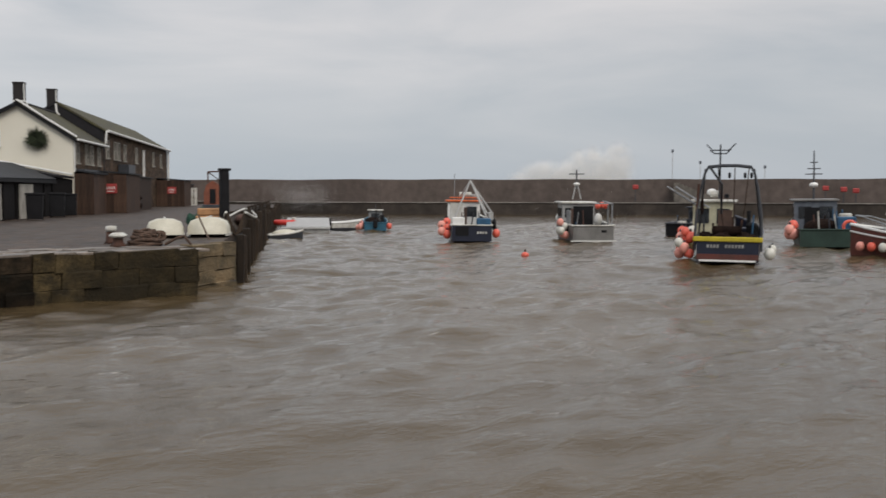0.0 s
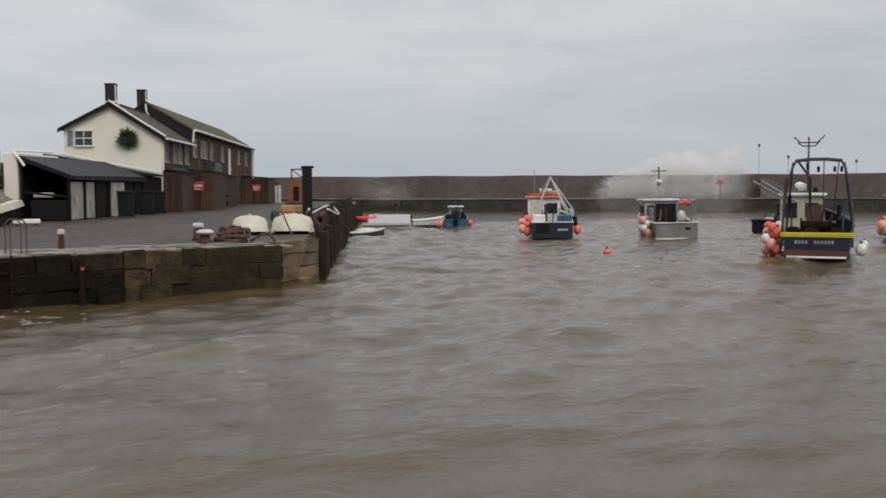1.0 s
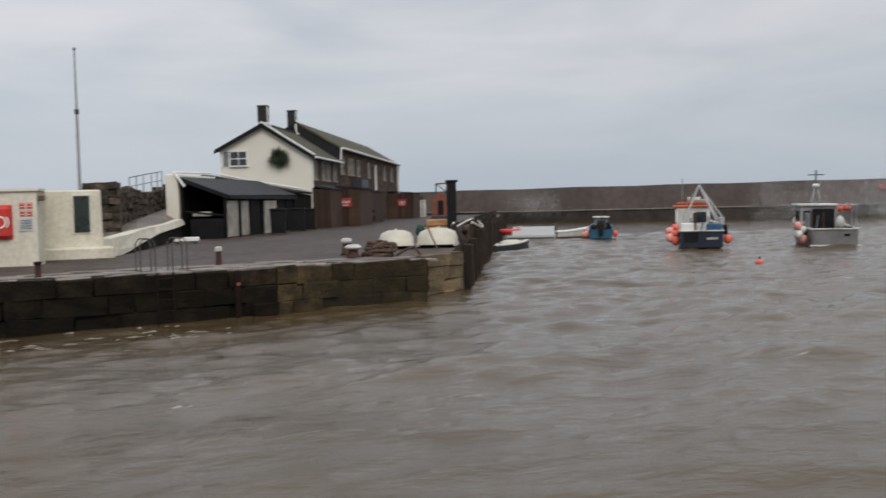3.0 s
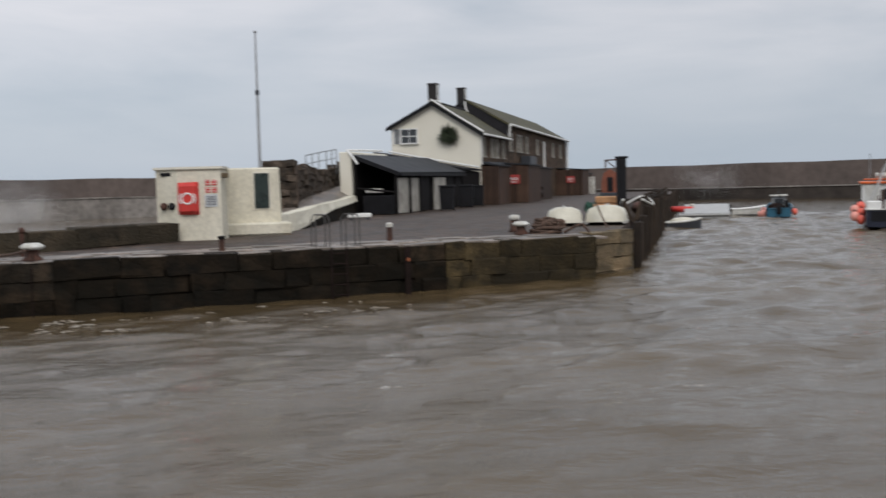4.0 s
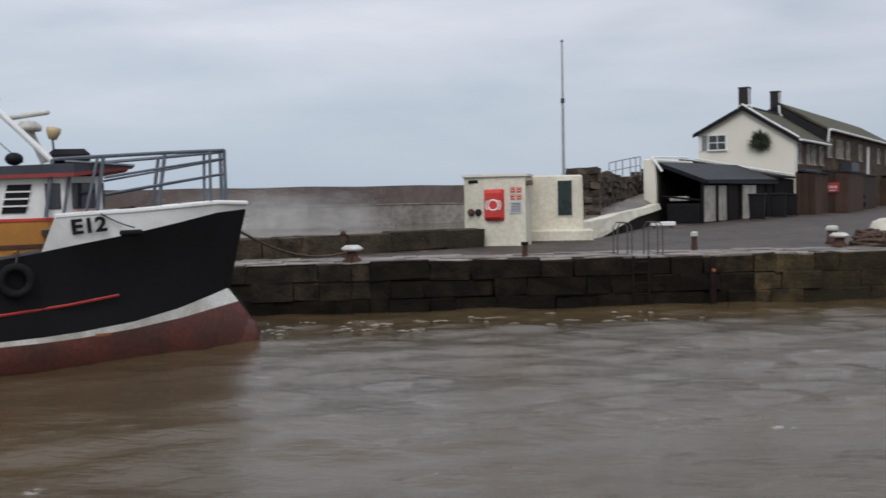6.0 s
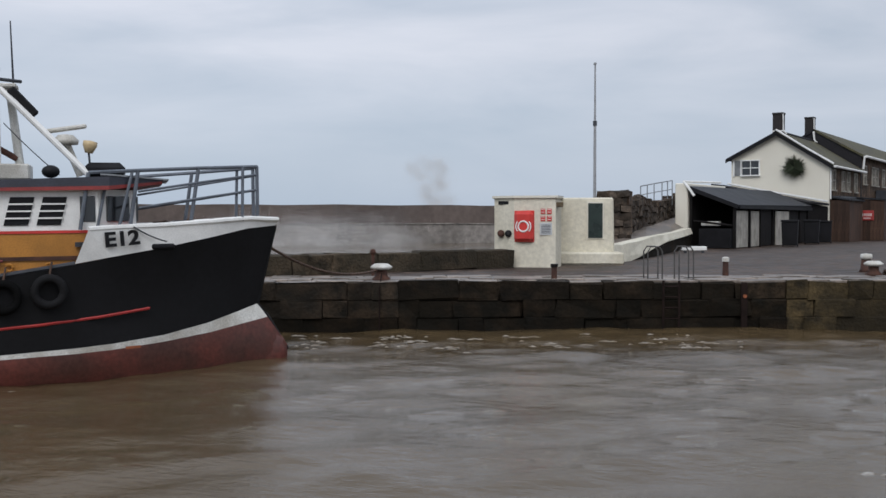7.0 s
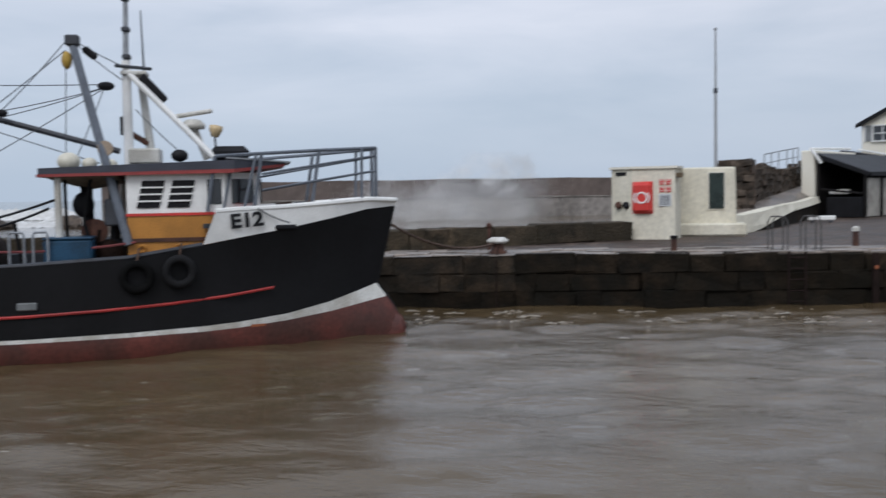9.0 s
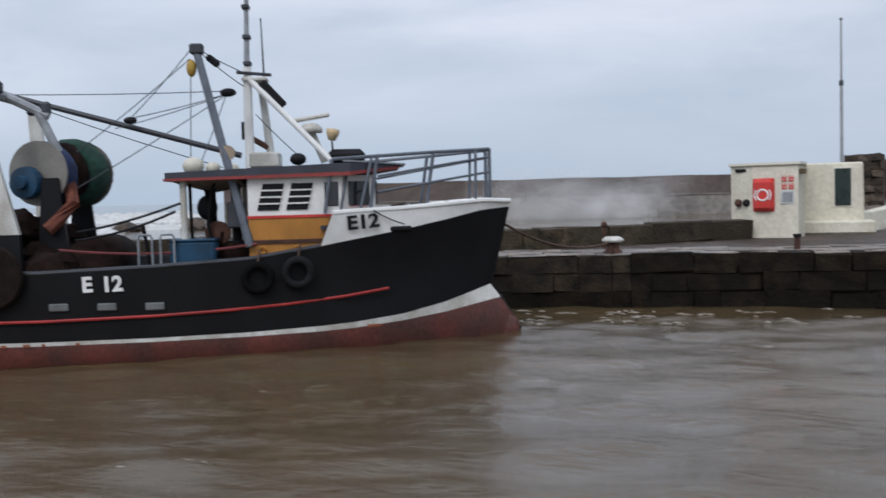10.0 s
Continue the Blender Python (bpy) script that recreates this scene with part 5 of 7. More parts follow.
    # rust under the boot stripe
    for x, w in ((-3.05, 0.28), (-9.3, 0.12), (-9.0, 0.06), (-9.7, 0.1), (-8.4, 0.07)):
        y = 1.63 if x > -4 else 2.185
        part("rust_patch", box((x, -y, 0.44 if x > -4 else 0.36), (w, 0.012, 0.045), Matrix.Translation((x, -y, 0)) @ Matrix.Rotation(radians(22 if x > -4 else 0), 4, "Z") @ Matrix.Translation((-x, y, 0))), RUST_ORANGE, T, "rust stain")
    for x in (-7.0, -7.85, -8.7):
        part("scupper", box((x, -2.20, 1.0 - 0.02 * (x + 7)), (0.34, 0.05, 0.14), bevel=0.02), SCUPPER, T, "grey freeing port cover")

    # wheelhouse
    hw = 1.52
    part("lower_house", prism([(-5.35, -hw), (-3.85, -hw), (-3.0, -hw + 0.15), (-3.0, hw - 0.15), (-3.85, hw), (-5.35, hw)], 1.0, 2.52), OCHRE, T, "ochre painted lower wheelhouse")
    part("house_trim", prism([(-5.37, -hw - 0.02), (-3.85, -hw - 0.02), (-2.98, -hw + 0.13), (-2.98, hw - 0.13), (-3.85, hw + 0.02), (-5.37, hw + 0.02)], 2.523, 2.57), RED, T, "red trim line")
    part("house_band", box((-4.62, -hw - 0.015, 2.08), (1.45, 0.03, 0.07)), RUST, T)
    for x in (-5.1, -4.45):
        part("shackle", tube([(x + 0.06 * math.cos(a), -hw - 0.05, 1.93 + 0.06 * math.sin(a)) for a in [i * math.tau / 10 for i in range(10)]], 0.022, 6, closed=True), OCHRE, T)
    part("upper_house", prism([(-5.35, -hw), (-3.6, -hw), (-2.95, -0.95), (-2.95, 0.95), (-3.6, hw), (-5.35, hw)], 2.573, 3.30), WHITE, T, "white upper wheelhouse")

    def slatted(x0, x1):
        y, z0, z1, k = -hw - 0.02, 2.67, 3.17, 0.06
        f = part("side_window", slab([(x0 - k, y, z0), (x1 - k, y, z0), (x1 + k, y, z1), (x0 + k, y, z1)], 0.02), BLACK, T, "dark wheelhouse window with white slats")
        for i in range(3):
            z = z0 + (z1 - z0) * (i + 1) / 4
            part("slat", box(((x0 + x1) / 2 + k * (2 * (i + 1) / 4 - 1), y - 0.015, z), (x1 - x0 + 0.02, 0.03, 0.028)), WHITE, f)
    slatted(-5.12, -4.72)
    slatted(-4.58, -4.18)
    part("side_window", box((-3.78, -hw + 0.0, 2.95), (0.26, 0.05, 0.46), bevel=0.01), GLASS, T)
    m = Matrix.Translation((-3.28, -1.24, 2.95)) @ Matrix.Rotation(radians(40), 4, "Z")
    part("corner_window", box((0, -0.02, 0), (0.5, 0.06, 0.46), m, 0.01), GLASS, T)
    for y in (-0.6, 0, 0.6):
        part("front_window", box((-2.94, y, 2.95), (0.06, 0.5, 0.46), bevel=0.01), GLASS, T)
    # roof: dark wedge with a red under-edge and a white visor
    roof = [(-6.85, -1.62), (-3.4, -1.68), (-2.45, -0.85), (-2.45, 0.85), (-3.4, 1.68), (-6.85, 1.62)]
    part("roof_trim", prism([(x * 1.004, y * 1.01) for x, y in roof], [3.26, 3.29, 3.42, 3.42, 3.29, 3.26], [3.31, 3.36, 3.47, 3.47, 3.36, 3.31]), RED_DULL, T, "dull red roof edge")
    part("roof", prism(roof, [3.312, 3.362, 3.472, 3.472, 3.362, 3.312], [3.42, 3.53, 3.505, 3.505, 3.53, 3.42]), GREY_ROOF, T, "dark grey wheelhouse roof")
    part("bow_line", tube(sag((-3.0, -1.6, 2.62), (-2.42, -1.5, 2.34), 0.03, 5), 0.014, 5), DARK_GREY, T)
    part("visor", slab([(-3.55, -1.62, 3.585), (-3.3, -1.60, 3.57), (-2.34, -0.84, 3.515), (-2.34, 0.84, 3.515), (-3.3, 1.60, 3.57), (-3.55, 1.62, 3.585)], 0.03), GREY_LIGHT, T, "pale roof visor")
    part("roof_hatch", box((-3.5, 0.0, 3.70), (0.75, 1.2, 0.28), bevel=0.1), BLACK, T, "black tarpaulin over the roof hatch")
    part("roof_box", box((-5.15, 0.2, 3.68), (0.6, 0.7, 0.3), bevel=0.03), WHITE_DIRTY, T, "white locker on the roof")
    part("awning", loft([[(x, y, 3.26 - d * (1 - (y / 1.55) ** 2)) for y in (-1.55, -0.8, 0, 0.8, 1.55)] for x, d in ((-6.75, 0.06), (-6.2, 0.22), (-5.5, 0.1))]), CANVAS, T, "sagging tan canvas under the roof")
    for x, y in ((-6.55, -1.45), (-6.55, 1.45), (-5.75, 1.45)):
        part("roof_post", rod((x, y, 1.0), (x, y, 3.27), 0.065), WHITE_DIRTY, T, "white roof post")
    part("engine_pipe", rod((-6.15, -0.5, 1.0), (-6.2, -0.5, 3.2), 0.11), BLACK, T)
    part("engine_pipe", rod((-5.65, -0.9, 1.0), (-5.65, -0.9, 3.2), 0.09), BLACK, T)
    part("hauler", ball((-6.2, -0.9, 2.75), 0.2, 1, 0.7, 1.2), BLACK, T, "black net hauler", True)
    for x in (-7.35, -6.95):
        part("hand_hoop", tube([(x, -1.75, 1.0), (x, -1.75, 2.22), (x + 0.03, -1.75, 2.28), (x + 0.22, -1.75, 2.28), (x + 0.25, -1.75, 2.22), (x + 0.25, -1.75, 1.0)], 0.022), STEEL, T)
    for x, y, d in ((-6.45, -1.3, 0.0), (-6.3, -0.7, 0.12), (-6.0, -1.2, -0.1), (-5.75, -0.5, 0.1), (-5.9, 0.3, 0.05)):
        part("hanging_hose", tube([(x, y, 3.25), (x + d, y, 2.85), (x + d * 1.6, y + 0.05, 2.4), (x + d * 0.4, y + 0.1, 1.9), (x, y, 1.45)], 0.035, 6), RUBBER, T)
    part("hauler_wheel", spin([(0, -0.06), (0.24, -0.06), (0.16, 0), (0.24, 0.06), (0, 0.06)], 16, m=pose(-6.0, -1.0, 2.25, 90)), RUST, T, "rusty hauler wheel")
    part("control_box", box((-5.62, -1.2, 2.6), (0.3, 0.34, 0.5), bevel=0.03), DARK_GREY, T)
    part("oilskin", ball((-5.75, -1.1, 1.75), 0.3, 1.0, 0.8, 1.2, 10), NET_DARK, T, "dark bundle on deck", True)
    tub = part("fish_tub", box((-6.38, -1.35, 1.78), (0.8, 0.62, 0.72), bevel=0.05, taper=1.08), TUB_BLUE, T, "blue plastic fish tub")
    part("rim", box((-6.38, -1.35, 2.15), (0.86, 0.68, 0.05), bevel=0.02), TUB_BLUE, tub)
    part("winch", box((-5.8, -0.4, 1.6), (0.8, 1.4, 1.0), bevel=0.1), BLACK, T, "black deck winch")

    # bow rail
    def railpts(z0, z1):
        base = [(-3.75, -1.62), (-2.9, -1.42), (-1.8, -1.05), (-0.62, -0.34), (-0.62, 0.34), (-1.8, 1.05), (-2.9, 1.42), (-3.75, 1.62)]
        return [(x, y, z0 + (z1 - z0) * min(1, (x + 3.75) / 3.1)) for x, y in base]
    part("top_rail", tube(railpts(3.60, 3.78), 0.036), GREY_PAINT, T, "grey pipe rail")
    part("mid_rail", tube(railpts(3.13, 3.62)[1:-1], 0.024), GREY_PAINT, T)
    part("low_rail", tube(railpts(2.83, 3.32)[1:-1], 0.024), GREY_PAINT, T)
    for a, b in zip(railpts(2.58, 2.76), railpts(3.60, 3.78)):
        lean = 0.16 if b[0] < -1 else 0.0
        part("stanchion", rod((a[0] - lean, a[1], a[2]), b, 0.036), GREY_PAINT, T)
    for y in (-1, 1):
        part("stanchion", rod((-0.95, y * 0.6, 2.7), (-0.92, y * 0.56, 3.76), 0.03), GREY_PAINT, T)
    for x0, x1 in ((-3.62, -3.42), (-3.25, -3.0)):
        part("brace", rod((x0, -1.55, 2.62), (x1, -1.45, 3.63), 0.028), GREY_PAINT, T)
    part("anchor_gear", tube([(-2.6 + 0.22 * i, 0.3 * math.sin(i * 1.9) - 0.25, 2.62 + 0.07 * math.sin(i * 2.7)) for i in range(9)], 0.09), ROPE, T, "rope heaped on the foredeck")
    part("windlass", box((-2.0, 0, 2.55), (0.6, 0.9, 0.35), bevel=0.08), DARK_GREY, T)

    # masts and rig
    mast = part("mast", rod((-5.45, 0, 3.5), (-5.45, 0, 5.55), 0.095, 0.085), WHITE, T, "white steel mast")
    part("topmast", rod((-5.45, 0, 5.5), (-5.40, 0, 7.4), 0.06, 0.04), GREY_LIGHT, mast)
    for z in (5.62, 6.15, 6.75, 7.0):
        part("fitting", box((-5.43, 0, z), (0.16, 0.22, 0.09), bevel=0.02), DARK_GREY, mast)
    part("cross_tree", rod((-5.62, -0.25, 5.42), (-5.0, 0.25, 5.42), 0.035), DARK_GREY, mast)
    part("top_band", box((-5.3, 0.1, 5.3), (0.5, 0.5, 0.08), bevel=0.02), WHITE_DIRTY, mast)
    m2 = part("second_mast", rod((-5.05, 0.55, 3.5), (-5.22, 0.3, 5.35), 0.085, 0.075), WHITE_DIRTY, T)
    part("whip_aerial", rod((-5.15, 0.4, 5.3), (-5.18, 0.4, 6.6), 0.022, 0.012), DARK_GREY, m2)
    part("fork", rod((-5.45, 0.4, 4.15), (-5.12, 0.45, 3.95), 0.06), RUST, m2)
    part("lamp_bracket", box((-5.6, 0.3, 4.3), (0.06, 0.12, 0.36)), BLACK, m2)
    for y in (-0.55, 0.55):
        part("mast_stay", rod((-5.42, y * 0.15, 5.32), (-3.78, y, 3.6), 0.06), WHITE, T, "white tubular mast stay")
    part("furled_flag", box((-4.95, -0.12, 4.98), (0.2, 0.10, 0.66), Matrix.Translation((-4.95, 0, 4.98)) @ Matrix.Rotation(radians(-42), 4, "Y") @ Matrix.Translation((4.95, 0, -4.98)), 0.03), BLACK, T, "black furled signal")
    rp = part("radar_pedestal", rod((-3.95, -0.1, 3.6), (-4.2, -0.1, 4.25), 0.07), WHITE_DIRTY, T)
    part("radar_dome", spin([(0, 0), (0.22, 0.0), (0.24, 0.08), (0.14, 0.18), (0, 0.2)], 14, m=pose(-4.2, -0.1, 4.2)), WHITE_DIRTY, rp, "", True)
    part("scanner", box((-4.2, -0.1, 4.5), (0.78, 0.1, 0.09), Matrix.Translation((-4.2, 0, 4.5)) @ Matrix.Rotation(radians(-9), 4, "Y") @ Matrix.Translation((4.2, 0, -4.5)), 0.03), WHITE_DIRTY, rp, "off-white radar scanner bar")
    lp = part("deck_lamp", rod((-3.75, -0.45, 3.6), (-3.78, -0.45, 4.05), 0.02), DARK_GREY, T)
    part("lamp_head", spin([(0, 0), (0.07, 0), (0.13, 0.14), (0.13, 0.22), (0, 0.24)], 12, m=pose(-3.78, -0.45, 4.02, 0, 10)), LAMP_CREAM, lp, "cream plastic lamp head", True)
    part("search_light", ball((-4.4, -1.3, 3.63), 0.13, 1.2, 1, 0.9), BLACK, T, "", True)
    for x, y, r in ((-6.4, -1.1, 0.19), (-6.05, -1.0, 0.13), (-5.95, 0.9, 0.16)):
        part("life_raft" if r > 0.15 else "float", ball((x, y, 3.42 + r * 0.7), r, 1.1, 1, 0.9), WHITE_CREAM, T, "cream canister on the roof", True)
    part("derrick", rod((-5.33, -1.56, 2.0), (-6.27, -1.0, 5.72), 0.085, 0.075), GREY_PAINT, T, "grey steel derrick")
    part("derrick_head", box((-6.27, -1.0, 5.78), (0.26, 0.2, 0.2), bevel=0.03), DARK_GREY, T)
    part("gypsy_wheel", spin([(0, -0.05), (0.14, -0.05), (0.14, 0.05), (0, 0.05)], 16, m=pose(-5.72, -1.3, 3.78, 90)), CANVAS, T)
    part("derrick_block", ball((-6.38, -1.0, 5.42), 0.12, 0.8, 0.7, 1.4), BLOCK_YELLOW, T, "yellow pulley block", True)
    part("hanging_block", box((-6.0, -0.8, 5.58), (0.14, 0.1, 0.3), Matrix.Translation((-6.0, 0, 5.58)) @ Matrix.Rotation(radians(-50), 4, "Y") @ Matrix.Translation((6.0, 0, -5.58)), 0.04), BLACK, T)
    part("boom", rod((-5.62, 0, 3.78), (-10.3, 0, 5.12), 0.06, 0.055), DARK_GREY, T, "dark steel boom")
    for p, r in (((-5.8, -0.3, 5.02), 0.11), ((-7.75, -0.2, 4.52), 0.09)):
        part("rigging_block", ball(p, r, 1.5, 0.7, 0.8, 8), BLACK, T)
    wires = [((-6.3, -1.0, 5.8), (-5.5, 0, 5.15)), ((-6.3, -1.0, 5.82), (-5.42, 0, 5.4)), ((-10.5, 0, 5.1), (-5.8, -0.3, 5.05)), ((-6.4, -1.0, 5.75), (-7.75, -0.2, 4.55)), ((-6.4, -1.0, 5.6), (-8.7, -0.6, 3.9)),
             ((-5.8, -0.3, 5.0), (-7.8, -0.2, 4.55)), ((-5.85, -0.3, 4.98), (-8.0, -0.4, 4.35)), ((-5.8, -0.3, 5.0), (-8.6, -1.0, 3.2)), ((-6.4, -1.0, 5.3), (-6.45, -1.1, 3.5)), ((-5.85, -0.3, 4.95), (-6.3, -0.9, 3.6)),
             ((-9.4, 0, 4.75), (-6.0, 0, 3.55)), ((-5.3, 0, 4.6), (-4.3, -0.5, 3.6))]
    for a, b in wires:
        part("wire", tube(sag(a, b, 0.03, 4), 0.010, 5), DARK_GREY, T)
    for a, b, d, m2_ in (((-8.8, -1.7, 2.05), (-5.2, -1.6, 2.05), 0.12, ROPE_RED), ((-8.6, -1.2, 2.35), (-6.6, -1.5, 2.85), 0.05, BLACK), ((-8.6, -1.3, 2.2), (-6.7, -1.5, 2.7), 0.08, BLACK)):
        part("rope", tube(sag(a, b, d, 8), 0.024, 6), m2_, T)
    # aft gallows, net drum and nets
    for y in (-1.55, 1.55):
        part("gallows_leg", slab([(-10.2, y, 2.35), (-9.55, y, 2.35), (-10.0, y, 4.2), (-10.05, y, 5.0), (-10.3, y, 5.0)], 0.14), WHITE_DIRTY, T, "white gallows leg")
    for y in (-1.55, 1.55):
        part("gallows_foot", slab([(-10.3, y, 1.0), (-9.5, y, 1.0), (-9.55, y, 2.35), (-10.2, y, 2.35)], 0.16), BLACK, T, "black gallows foot")
    part("gallows_beam", rod((-10.05, -1.7, 5.0), (-10.05, 1.7, 5.0), 0.11), GREY_LIGHT, T)
    part("gallows_arm", rod((-10.0, -0.6, 5.0), (-9.2, -0.6, 4.6), 0.09), GREY_LIGHT, T)
    part("gallows_strut", rod((-9.4, -0.6, 4.7), (-9.05, -0.6, 3.9), 0.09), GREY_LIGHT, T)
    for x, y, z in ((-10.0, -1.0, 5.12), (-9.25, -0.6, 4.75), (-9.9, 0.6, 4.85)):
        part("sheave", box((x, y, z), (0.2, 0.16, 0.26), bevel=0.05), DARK_GREY, T)
    drum = part("net_drum", spin([(0.0, -0.8), (0.66, -0.8), (0.66, -0.75), (0.3, -0.75), (0.3, 0.76), (0.63, 0.76), (0.63, 0.81), (0, 0.81)], 28, m=pose(-9.2, 0.1, 3.5, 90) @ pose(0, 0, 0, 0, -17, 0)), DRUM_GREY, T, "grey flanged net drum")
    for k, (y, w, r, m3) in enumerate(((-0.5, 0.45, 0.60, NET_BLUE), (-0.1, 0.4, 0.60, NET_DARK), (0.4, 0.62, 0.70, NET_GREEN))):
        bm = spin([(0.28, -w / 2), (r * 0.9, -w / 2), (r, -w / 5), (r * 1.02, w / 5), (r * 0.9, w / 2), (0.28, w / 2)], 24, m=pose(-9.2, 0.1, 3.5, 90) @ pose(0, 0, 0, 0, -17, 0) @ pose(0, 0, -y))
        for v in bm.verts:
            v.co += Vector((noise.noise(v.co * 6), 0.5 * noise.noise(v.co * 5), noise.noise(v.co * 6 + Vector((4, 4, 4))))) * 0.07
        part("wound_net", bm, m3, drum, ("blue", "brown", "green")[k] + " net wound on the drum", True)
    part("drum_motor", spin([(0, 0.0), (0.30, 0.0), (0.32, 0.05), (0.30, 0.22), (0.14, 0.24), (0.12, 0.34), (0, 0.34)], 18, m=pose(-9.58, -0.70, 3.32, 90) @ pose(0, 0, 0, 0, -17, 0)), TUB_BLUE, T, "blue drum motor")
    for y in (-0.9, 1.15):
        part("drum_stand", slab([(-9.5, y, 1.0), (-8.75, y, 1.0), (-9.0, y, 3.4), (-9.3, y, 3.4)], 0.1), BLACK, T)
    part("net_tail", tube([(-8.9, -0.5, 3.3), (-8.75, -0.8, 2.9), (-9.0, -0.9, 2.6), (-9.2, -1.0, 2.4)], 0.13), ROPE_ORANGE, T, "orange net bundle")
    heap(T, "net_lump", [((-9.4 + rng.uniform(-1.1, 1.0), rng.uniform(-1.5, 0.9), 1.3 + rng.uniform(0, 0.5)), rng.uniform(0.35, 0.5)) for _ in range(20)] + [((-9.75 + rng.uniform(-0.7, 0.45), rng.uniform(-1.2, 0.9), 1.9 + rng.uniform(0, 0.75)), rng.uniform(0.3, 0.45)) for _ in range(16)], NET_DARK)
    part("ground_drum", spin([(0, -0.9), (0.5, -0.9), (0.52, 0), (0.5, 0.9), (0, 0.9)], 22, m=pose(-8.35, -0.3, 1.75, 90)), NET_DARK, T, "", True)
    bm = spin([(0, -0.05), (0.56, -0.05), (0.6, 0), (0.56, 0.06), (0, 0.06)], 26, m=pose(-9.85, -2.30, 1.62, 90))
    part("trawl_door", bm, DOOR_RUST, T, "rusty round trawl door over the side")
    # tyres
    for x, y in ((-4.42, -2.04), (-5.15, -2.14)):
        r, cz = 0.235, 1.52 if x > -5 else 1.45
        t = part("tyre_fender", tube([(x + r * math.cos(a), y + 0.03 * math.cos(a), cz + r * math.sin(a)) for a in [i * math.tau / 22 for i in range(22)]], 0.075, 8, closed=True), RUBBER if x > -5 else TYRE_OLD, T, "black tyre fender", True)
        part("lanyard", rod((x, y, cz + r), (x + 0.05, y + 0.06, cz + r + 0.28), 0.018), ROPE, t)
    # painted port numbers
    writing("E12", 0.36, BLACK, T, Matrix.Translation((-3.20, -1.70, 2.40)) @ pose(0, 0, 0, 90, 0, 0) @ Matrix.Rotation(radians(17), 4, "Y") @ pose(0, 0, 0, 0, 0, 4), "bow_number").data.transform(Matrix.Diagonal((1.18, 1, 1, 1)))
    for text, x, name in (("E", -8.18, "side_letter"), ("12", -7.74, "side_number")):
        writing(text, 0.38, WHITE, T, Matrix.Translation((x, -2.222, 1.42)) @ pose(0, 0, 0, 90) @ pose(0, 0, 0, 0, 0, 2), name)
    return T


RED_STRIP = mat("worn_red_paint", (0.42, 0.035, 0.03), 0.5, vary=0.3, scale=2, bump=0.1)
TUB_BLUE = mat("dark_blue_plastic", (0.012, 0.065, 0.13), 0.5, vary=0.4, scale=3, bump=0.15)
HULL_BLACK = mat("black_hull_paint", (0.006, 0.006, 0.007), 0.65, vary=0.35, scale=1.2, fine=10, bump=0.12, streak=0.4, spec=0.22)
SCUPPER = mat("worn_grey_steel", (0.16, 0.17, 0.17), 0.6, vary=0.3, bump=0.2)
RED_DULL = mat("dull_red_paint", (0.30, 0.045, 0.04), 0.55, vary=0.25, scale=3, bump=0.1)
GREY_ROOF = mat("slate_grey_paint", (0.05, 0.055, 0.075), 0.6, vary=0.3, scale=2, bump=0.15)
CANVAS = mat("tan_canvas", (0.38, 0.30, 0.22), 0.85, vary=0.25, scale=4, bump=0.3)
GREY_LIGHT = mat("weathered_grey_steel", (0.34, 0.36, 0.38), 0.55, vary=0.3, scale=4, bump=0.15)
LAMP_CREAM = mat("cream_lamp_plastic", (0.62, 0.47, 0.26), 0.5, vary=0.2, bump=0.05)
BLOCK_YELLOW = mat("worn_yellow_paint", (0.42, 0.27, 0.04), 0.6, vary=0.35, bump=0.2)
DRUM_GREY = mat("grey_drum_paint", (0.22, 0.21, 0.185), 0.6, vary=0.25, scale=2, bump=0.15)
ROPE_RED = mat("faded_red_rope", (0.20, 0.05, 0.05), 0.9, vary=0.3, bump=0.4)
ROPE_ORANGE = mat("orange_net", (0.17, 0.05, 0.028), 0.9, vary=0.4, scale=8, bump=0.8)

trawler = build_trawler()


def build_mooring_line():
    m = thing("mooring_line", "brown mooring line from the trawler bow to the quay bollard", "rope")
    part("line", tube(sag(TRAWLER @ Vector((-0.5, 0.35, 2.4)), (-4.2, 25.7, QZ + 0.3), 0.35, 12), 0.03), ROPE, m)


build_mooring_line()


# ---- boats out in the harbour; own x points to the bow, the stern stands at x = 0 ----
def at_bearing(az, dist, turn=0.0):
    """A place by bearing to the right of north and distance, heading away from the near quay."""
    p = arc(az, dist)
    return pose(p.x, p.y, 0, 0, 0, 90 - az + turn)


